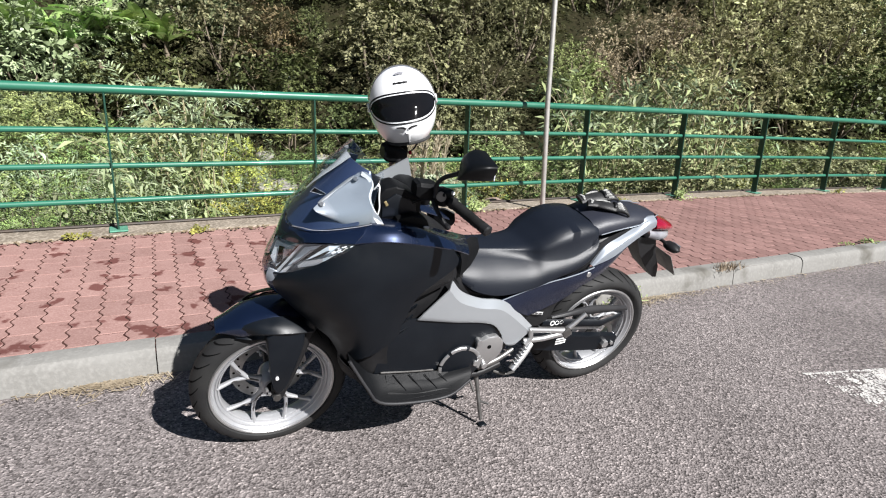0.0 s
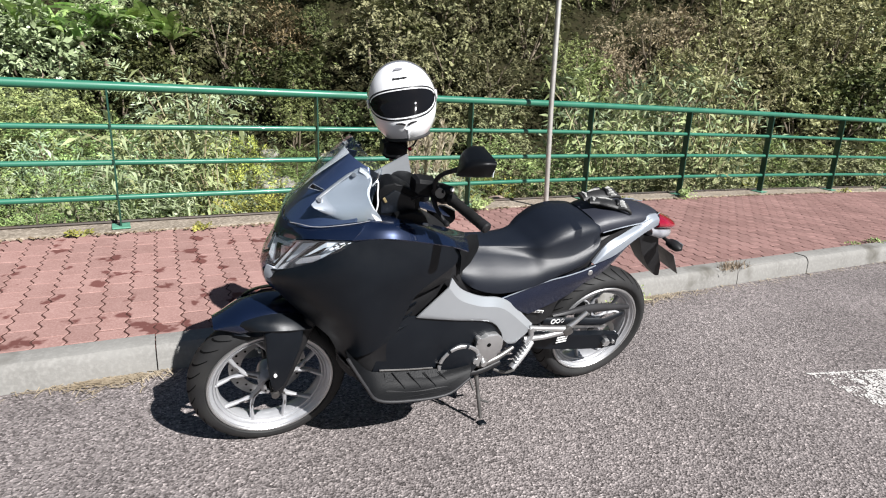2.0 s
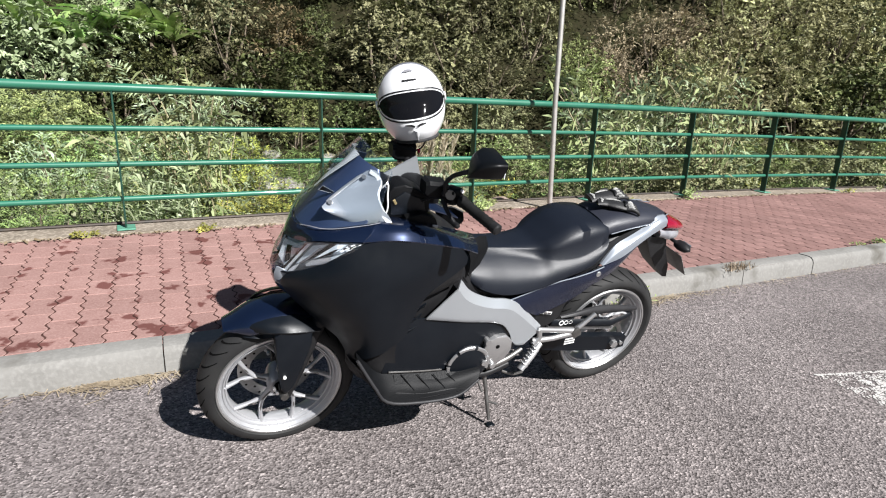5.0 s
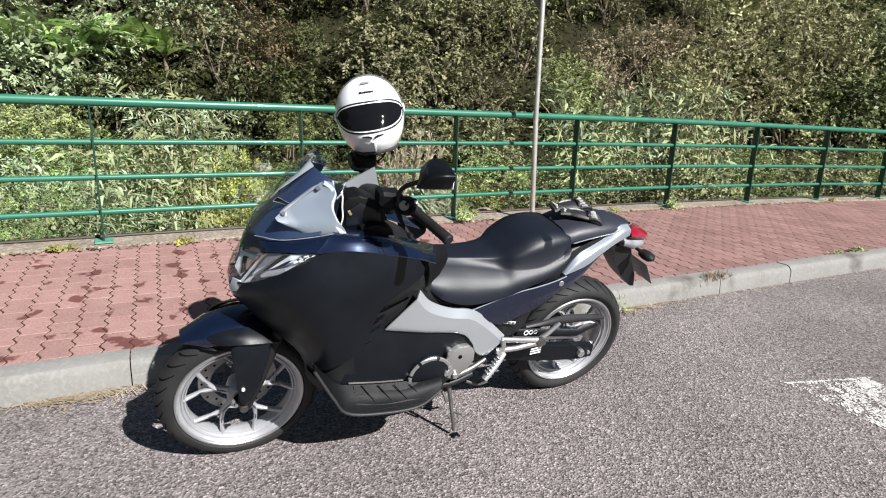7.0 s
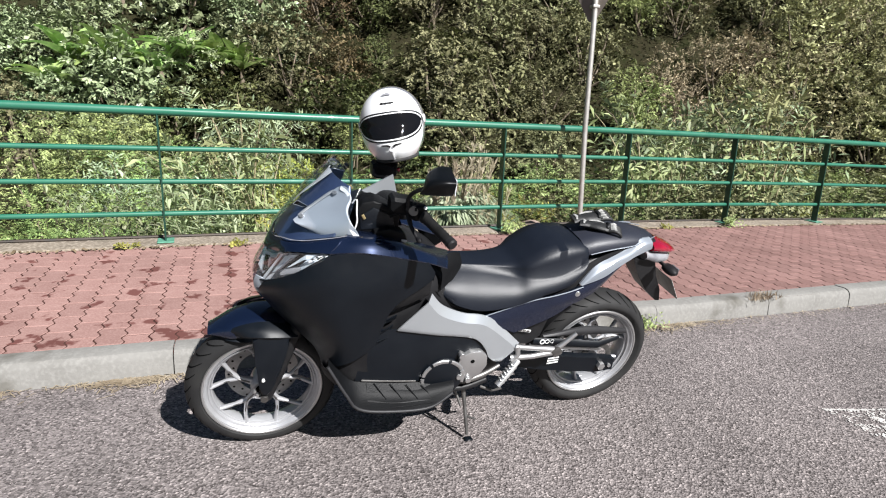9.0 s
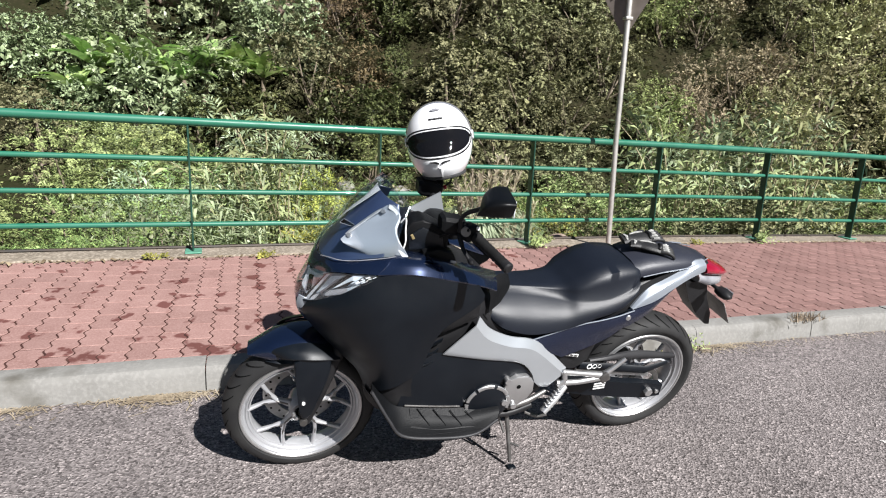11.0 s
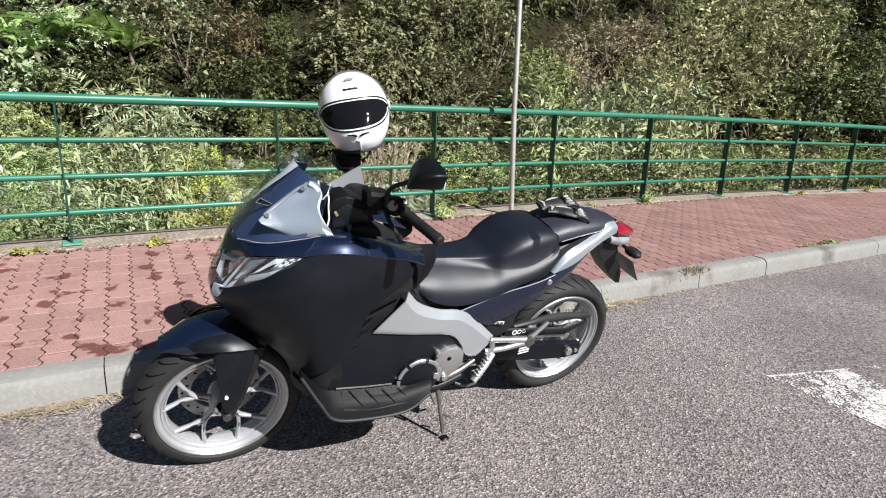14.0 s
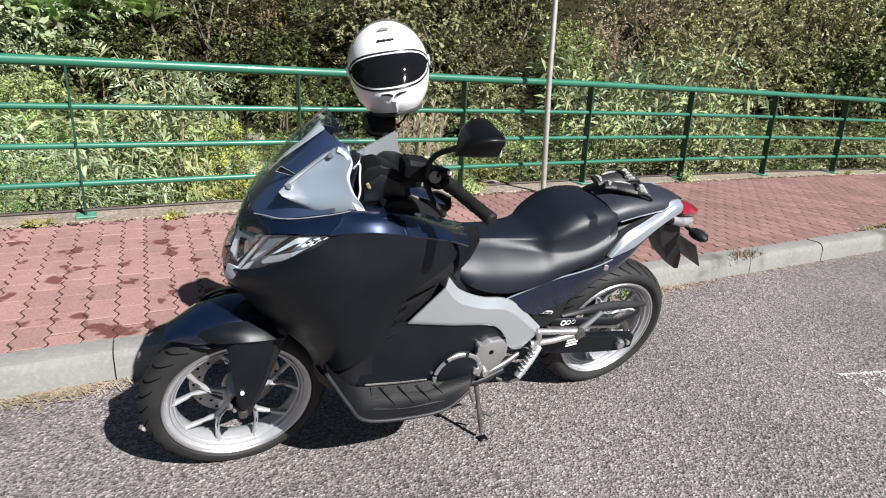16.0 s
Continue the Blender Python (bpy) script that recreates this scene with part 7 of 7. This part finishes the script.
    # swing arm, guards, chain, rear suspension
    for s in (1, -1):
        arm = part("swing_arm", loft("swing_arm", [[(x, s * (y + w * cy), z + h * cz) for cy, cz in ((1, 1), (1, -1), (-1, -1), (-1, 1))] for x, y, z, w, h in ((0.42, 0.105, 0.375, 0.022, 0.052), (0.30, 0.120, 0.345, 0.020, 0.042), (0.12, 0.130, 0.318, 0.018, 0.040), (0.0, 0.135, 0.306, 0.017, 0.040), (-0.075, 0.135, 0.300, 0.016, 0.030))], BLACK, 0, 30), bike, "black box-section swing arm")
        part("axle_nut", disc_between("axle_nut", (0.0, s * 0.158, 0.306), (0, 0.012, 0), 0.020, ALLOY, 6), arm)
        part("adjuster", disc_between("adjuster", (-0.05, s * 0.153, 0.298), (0, 0.006, 0), 0.010, ALLOY, 10), arm)
        part("brace", tube("brace", [(0.36, s * 0.115, 0.45), (0.18, s * 0.118, 0.425), (0.02, s * 0.120, 0.40), (-0.10, s * 0.105, 0.42)], [0.016, 0.018, 0.016, 0.010], BLACK, 8, (0.6, 1.2)), arm)
    part("chain_guard", sheet("chain_guard", [
        [(0.310, 0.112, 0.474), (0.238, 0.113, 0.482), (0.121, 0.113, 0.500), (0.005, 0.111, 0.490), (-0.135, 0.100, 0.458)],
        [(0.308, 0.118, 0.468), (0.236, 0.120, 0.472), (0.118, 0.121, 0.480), (0.002, 0.118, 0.471), (-0.138, 0.103, 0.448)],
        [(0.306, 0.112, 0.462), (0.234, 0.113, 0.462), (0.113, 0.113, 0.458), (0.000, 0.111, 0.452), (-0.140, 0.100, 0.437)]], GUARD, 20, 7, 0.010), bike, "grey plastic chain guard")
    part("hugger", sheet("hugger", [[(0.312 * math.cos(a) * 1.1, y, 0.312 + 0.344 * math.sin(a)) for a in np.linspace(0.35, 1.0, 7)] for y in (-0.09, -0.04, 0.04, 0.09)], PLASTIC, 12, 8, 0.005, (0, 0, -1)), bike)
    chain = []
    for k in range(36):
        t = k / 35
        chain.append(box_piece((0.36 - 0.36 * t, 0.112, 0.425 - 0.055 * t), (0.0085, 0.006, 0.008)))
    part("chain", mesh_of("chain", *join_data(*chain), ALLOY), bike, "drive chain")
    part("sprocket", lathe("sprocket", [(0.100, 0.085), (0.106, 0.085), (0.106, 0.060), (0.100, 0.060)], (0.0, 0.0, 0.312), STEEL, 40, True), bike)
    part("shock", tube("shock", [(0.40, 0.05, 0.42), (0.32, 0.05, 0.58), (0.28, 0.05, 0.68)], [0.02, 0.03, 0.022], STEEL, 12), bike)

    # footrest hangers
    for s in (1, -1):
        hanger = part("footrest_hanger", mesh_of("footrest_hanger", *join_data(
            tube_data([(0.485, s * 0.196, 0.492), (0.39, s * 0.198, 0.476), (0.285, s * 0.196, 0.455)], [0.013, 0.011, 0.016], 10),
            tube_data([(0.505, s * 0.200, 0.440), (0.40, s * 0.200, 0.436), (0.290, s * 0.196, 0.446)], [0.014, 0.012, 0.015], 10),
            tube_data([(0.478, s * 0.198, 0.495), (0.470, s * 0.204, 0.455), (0.500, s * 0.206, 0.430)], [0.013, 0.012, 0.013], 10),
            tube_data([(0.30, s * 0.196, 0.450), (0.255, s * 0.200, 0.490), (0.205, s * 0.202, 0.540)], [0.014, 0.011, 0.010], 10)), ALLOY, 50), bike, "bare alloy footrest hanger")
        part("hanger_clamp", from_bm("hanger_clamp", box_bm(0.045, 0.03, 0.045, 0.008, 2, m=pose(0.285, s * 0.20, 0.452, 0, 30, 0)), STEEL, 40), hanger)
        rest = part("footrest", tube("footrest", [(0.470, s * 0.210, 0.432), (0.515, s * 0.232, 0.392), (0.568, s * 0.252, 0.342)], [0.017, 0.019, 0.017], ALLOY, 10, (1.0, 0.7)), hanger, "bare alloy footrest")
        for k in range(6):
            t = 0.15 + 0.13 * k
            part("ridge", from_bm("ridge", box_bm(0.008, 0.028, 0.034, 0.003, 1, m=pose(0.480 + 0.085 * t, s * (0.216 + 0.036 * t), 0.425 - 0.080 * t, 0, 45, 0)), ALLOY), rest)
    part("label", from_bm("label", box_bm(0.062, 0.002, 0.013, 0.0, 1, m=pose(0.445, 0.172, 0.556, 0, -12, 0)), WHITE), bike, "white printed label with unreadable lines")
    for k in range(3):
        part("label_bar", from_bm("label_bar", box_bm(0.015, 0.002, 0.007, 0.0, 1, m=pose(0.427 + 0.019 * k, 0.1738, 0.552 + 0.004 * k, 0, -12, 0)), STEEL), bike)
    for k in range(3):
        part("badge", lathe("badge", [(0.0, 0.013 - 0.002 * k), (0.002, 0.013 - 0.002 * k), (0.002, 0.008), (0.0, 0.008)], (0.338 - 0.024 * k, 0.160, 0.478 - 0.001 * k), WHITE, 16, True), bike, "white ring mark")
    for k in range(3):
        part("badge", from_bm("badge", box_bm(0.055, 0.002, 0.006, 0.0, 1, m=pose(0.258, 0.1525, 0.348 + 0.013 * k, 0, 4, 0)), WHITE), bike)

    # side stand and its hardware
    stand = part("side_stand", tube("side_stand", [(0.685, 0.165, 0.285), (0.680, 0.200, 0.215), (0.673, 0.262, 0.092)], [0.011, 0.0085, 0.0075], STEEL, 12), bike, "dark steel side stand")
    part("stand_foot", from_bm("stand_foot", box_bm(0.036, 0.032, 0.007, 0.003, 1, m=pose(0.668, 0.272, 0.0740, 14.25, 0, 0)), BLACK, 40), stand)
    part("stand_spring", tube("stand_spring", [(0.72, 0.160, 0.270), (0.695, 0.20, 0.20)], 0.006, STEEL, 8), stand)
    part("stand_pin", tube("stand_pin", [(0.668, 0.225, 0.16), (0.64, 0.25, 0.162)], 0.005, STEEL, 8), stand)
    part("gear_lever", tube("gear_lever", spline([(0.62, 0.20, 0.300), (0.57, 0.215, 0.285), (0.53, 0.225, 0.300)], 8), 0.006, STEEL, 8), bike)
    part("exhaust", loft("exhaust", [oval(0.62, -0.16, 0.36, 0.04, 0.04), oval(0.40, -0.19, 0.40, 0.06, 0.06), oval(0.05, -0.20, 0.44, 0.065, 0.075), oval(-0.10, -0.20, 0.46, 0.05, 0.06)], STEEL, 10), bike, "dark steel exhaust silencer")
    part("cable", tube("cable", spline([(1.0, 0.19, 1.13), (1.05, 0.14, 1.09), (1.1, 0.1, 1.03), (1.12, 0.08, 0.98)], 14), 0.005, PLASTIC, 8), bike)
    return bike


def box_piece(at, half):
    x, y, z = at
    a, b, c = half
    v = [(x + i * a, y + j * b, z + k * c) for i in (-1, 1) for j in (-1, 1) for k in (-1, 1)]
    return v, [(0, 1, 3, 2), (4, 6, 7, 5), (0, 4, 5, 1), (2, 3, 7, 6), (0, 2, 6, 4), (1, 5, 7, 3)]


# ---- helmet on the far mirror ----
SHELL = material("white_helmet_shell", (0.78, 0.79, 0.80), 0.16, second=(0.74, 0.75, 0.76), scale=6, coat=0.8)
VISOR = material("dark_visor", (0.004, 0.004, 0.005), 0.05, second=(0.006, 0.006, 0.007), scale=8, spec=0.22)
LINER = material("helmet_liner", (0.02, 0.02, 0.022), 0.9, second=(0.03, 0.03, 0.03), scale=40, bump=0.4, bump_scale=300)
INK = material("dark_print", (0.010, 0.010, 0.012), 0.4, second=(0.018, 0.018, 0.018), scale=40, spec=0.2)


def helmet_point(az, el):
    """Shell surface by bearing from the front (radians) and elevation; the jaw juts forward and the neck tucks in."""
    rx, ry, rz = 0.150, 0.139, 0.150
    c, s = math.cos(el), math.sin(el)
    x, y, z = rx * c * math.cos(az), ry * c * math.sin(az), rz * s
    if s < 0:
        c = c ** 0.74
        x, y = rx * c * math.cos(az), ry * c * math.sin(az)
        z *= 1.10
        f = max(math.cos(az), 0)
        x += 0.030 * f * min(-s * 2.2, 1)
        k = 1 + 0.14 * min(-s * 1.5, 1)
        x, y = x * k, y * (1 - 0.02 * min(-s * 1.5, 1))
    else:
        x -= 0.012 * s
    return Vector((x, y, z))


def build_helmet(m):
    helmet = thing("helmet", "white full-face helmet with a dark visor, set on the mirror", "helmet", m)
    n, k = 56, 30
    els = np.linspace(-0.98, math.pi / 2, k)
    verts = [helmet_point(2 * math.pi * i / n, e) for e in els for i in range(n)]
    faces = [(j * n + i, j * n + (i + 1) % n, (j + 1) * n + (i + 1) % n, (j + 1) * n + i) for j in range(k - 1) for i in range(n)]
    for name, mat, front, scale, label in (("shell", SHELL, True, 1.0, ""), ("rear_shell", SMOKE, False, 0.996, "smoky grey rear of the shell")):
        bm = bmesh.new()
        vs = [bm.verts.new(v * scale) for v in verts]
        for f in faces:
            bm.faces.new([vs[i] for i in f])
        bmesh.ops.remove_doubles(bm, verts=bm.verts, dist=0.0004)
        bmesh.ops.bisect_plane(bm, geom=bm.verts[:] + bm.edges[:] + bm.faces[:], plane_co=(0.052, 0, 0), plane_no=(1, 0, 0.12), clear_inner=front, clear_outer=not front)
        part(name, from_bm(name, bm, mat, 60), helmet, label)
    low = [helmet_point(2 * math.pi * i / n, els[0]) for i in range(n)]
    rim = [(p.x * 0.97, p.y * 0.97, p.z - 0.004) for p in low]
    part("neck_rim", tube("neck_rim", rim + rim[:1], 0.008, LINER, 8), helmet)
    part("liner", loft("liner", [[(p.x * f, p.y * f, p.z + d) for p in low] for f, d in ((0.96, 0.002), (0.84, -0.012), (0.62, 0.0), (0.5, 0.05))], LINER, 0, 60), helmet)

    def band(name, az, top, bottom, lift, mat, nu=30, nv=9, label=""):
        rows = []
        for j in range(nv):
            for i in range(nu):
                u, t = i / (nu - 1) * 2 - 1, j / (nv - 1)
                e = bottom(u) + (top(u) - bottom(u)) * t
                p = helmet_point(u * az, e)
                rows.append(p + p.normalized() * lift)
        fs = [(j * nu + i, j * nu + i + 1, (j + 1) * nu + i + 1, (j + 1) * nu + i) for j in range(nv - 1) for i in range(nu - 1)]
        return part(name, consistent(name, rows, fs, mat, 60), helmet, label)

    squash = lambda u: math.sqrt(max(1 - abs(u) ** 3.2, 0.0))
    band("visor_frame", 1.235, lambda u: 0.03 + 0.330 * squash(u) - 0.05 * u * u, lambda u: 0.03 - 0.422 * squash(u) + 0.05 * u * u, 0.0025, INK)
    band("visor_edge", 1.14, lambda u: 0.03 + 0.285 * squash(u) - 0.05 * u * u, lambda u: 0.03 - 0.375 * squash(u) + 0.05 * u * u, 0.0045, SHELL)
    band("visor_seal", 1.09, lambda u: 0.03 + 0.258 * squash(u) - 0.05 * u * u, lambda u: 0.03 - 0.342 * squash(u) + 0.05 * u * u, 0.0056, INK)
    band("visor", 1.05, lambda u: 0.03 + 0.245 * squash(u) - 0.05 * u * u, lambda u: 0.03 - 0.325 * squash(u) + 0.05 * u * u, 0.0065, VISOR, label="dark tinted visor")
    for s in (1, -1):
        pv = helmet_point(s * 1.38, 0.02)
        part("visor_pivot", disc_between("visor_pivot", pv - pv.normalized() * 0.002, pv.normalized() * 0.005, 0.018, SHELL, 20), helmet)
        # chin vent wings and top vent
        pts = [helmet_point(s * a, e) + helmet_point(s * a, e).normalized() * 0.003 for a, e in ((0.04, -0.50), (0.14, -0.46), (0.32, -0.45))]
        part("chin_vent", tube("chin_vent", pts, [0.004, 0.004, 0.002], INK, 6), helmet)
    pts = [helmet_point(0, e) + helmet_point(0, e).normalized() * 0.002 for e in (-0.60, -0.72, -0.86, -0.95)]
    part("chin_ridge", tube("chin_ridge", pts, [0.010, 0.007, 0.004, 0.003], SHELL, 8), helmet)
    band("top_vent", 0.20, lambda u: 0.92 - 0.05 * u * u, lambda u: 0.84, 0.006, SMOKE, 14, 4)
    # maker's mark as plain bars
    for i in range(6):
        a = -0.20 + 0.08 * i
        p = helmet_point(a, 0.60)
        d = p.normalized()
        part("mark_bar", from_bm("mark_bar", box_bm(0.002, 0.0085, 0.007 if i % 2 else 0.009, 0, 1, m=Matrix.Translation(p + d * 0.001) @ d.to_track_quat("X", "Z").to_matrix().to_4x4()), INK), helmet)
    strap = [(0.03, 0.045, -0.145), (0.045, 0.015, -0.182), (0.05, -0.025, -0.188), (0.04, -0.06, -0.155)]
    part("strap", tube("strap", spline(strap, 14), 0.006, LINER, 6, (1, 0.4)), helmet)
    part("strap_tab", from_bm("strap_tab", box_bm(0.014, 0.014, 0.016, 0.004, 1, at=(0.058, 0.0, -0.192)), RED), helmet, "red strap tab")
    return helmet


# ---- gloves on the pillion seat ----
KNUCKLE = material("glove_grey", (0.38, 0.38, 0.365), 0.7, second=(0.16, 0.16, 0.155), scale=40, bump=0.2, bump_scale=200)
LEATHER = material("glove_leather", (0.008, 0.008, 0.009), 0.55, second=(0.014, 0.014, 0.014), scale=25, bump=0.35, bump_scale=160)


def build_glove(m, label, curl):
    glove = thing("glove", label, "glove", m, group="gloves on the seat")
    part("palm", loft("palm", [oval(-0.05, 0, 0.022, 0.032, 0.016, 16), oval(0.0, 0, 0.026, 0.046, 0.020, 16), oval(0.05, 0, 0.026, 0.048, 0.020, 16), oval(0.075, 0, 0.024, 0.044, 0.016, 16)], LEATHER, 10), glove)
    part("cuff", loft("cuff", [oval(-0.105, 0, 0.020, 0.046, 0.012, 16), oval(-0.08, 0, 0.022, 0.042, 0.016, 16), oval(-0.045, 0, 0.022, 0.034, 0.017, 16)], LEATHER, 8), glove, "black cuff")
    part("strap", tube("strap", [(-0.085, 0.030, 0.036), (-0.080, 0.0, 0.042), (-0.085, -0.030, 0.036)], [0.005, 0.009, 0.005], KNUCKLE, 8, (1, 0.5)), glove, "pale wrist strap")
    part("knuckle_shell", tube("knuckle_shell", spline([(0.055, -0.036, 0.042), (0.064, -0.012, 0.050), (0.064, 0.012, 0.050), (0.055, 0.036, 0.042)], 12), [0.006] + [0.0105] * 10 + [0.006], LEATHER, 8), glove)
    part("stripe", tube("stripe", [(-0.055, 0.020, 0.040), (-0.01, 0.030, 0.045), (0.035, 0.034, 0.043)], [0.003, 0.007, 0.003], KNUCKLE, 6), glove, "pale stripe along the back")
    for k, y in enumerate((-0.036, -0.012, 0.012, 0.036)):
        f = part("finger", tube("finger", spline([(0.07, y, 0.026), (0.105, y * 1.15, 0.034), (0.135, y * 1.2, 0.024 + curl), (0.15, y * 1.2, 0.008 + curl)], 10), [0.012, 0.0125, 0.012, 0.012, 0.012, 0.011, 0.011, 0.010, 0.009, 0.006], LEATHER, 10), glove)
        part("knuckle_pad", tube("knuckle_pad", [(0.078, y, 0.040), (0.096, y * 1.1, 0.046), (0.112, y * 1.15, 0.042)], [0.006, 0.009, 0.005], KNUCKLE, 8), f, "grey knuckle pad")
    part("thumb", tube("thumb", spline([(0.0, 0.04, 0.02), (0.035, 0.066, 0.024), (0.07, 0.074, 0.018)], 8), [0.014, 0.014, 0.013, 0.013, 0.012, 0.011, 0.010, 0.007], LEATHER, 10), glove)
    return glove


build_motorcycle()
HELMET_AT = BIKE @ Vector((0.982, -0.255, 1.318))
build_helmet(Matrix.Translation(HELMET_AT) @ pose(0, 0, 0, 0, 0, -109) @ pose(0, 0, 0, 10, 3, 0) @ Matrix.Scale(0.95, 4))
build_glove(BIKE @ pose(0.110, 0.020, 0.950, 0, 4, 152) @ Matrix.Scale(0.72, 4), "black and grey leather riding glove lying on the seat", 0.0)
build_glove(BIKE @ pose(0.120, -0.045, 0.962, 8, -4, 176) @ Matrix.Scale(0.72, 4), "black and grey leather riding glove beside its pair", 0.004)
build_pavement()
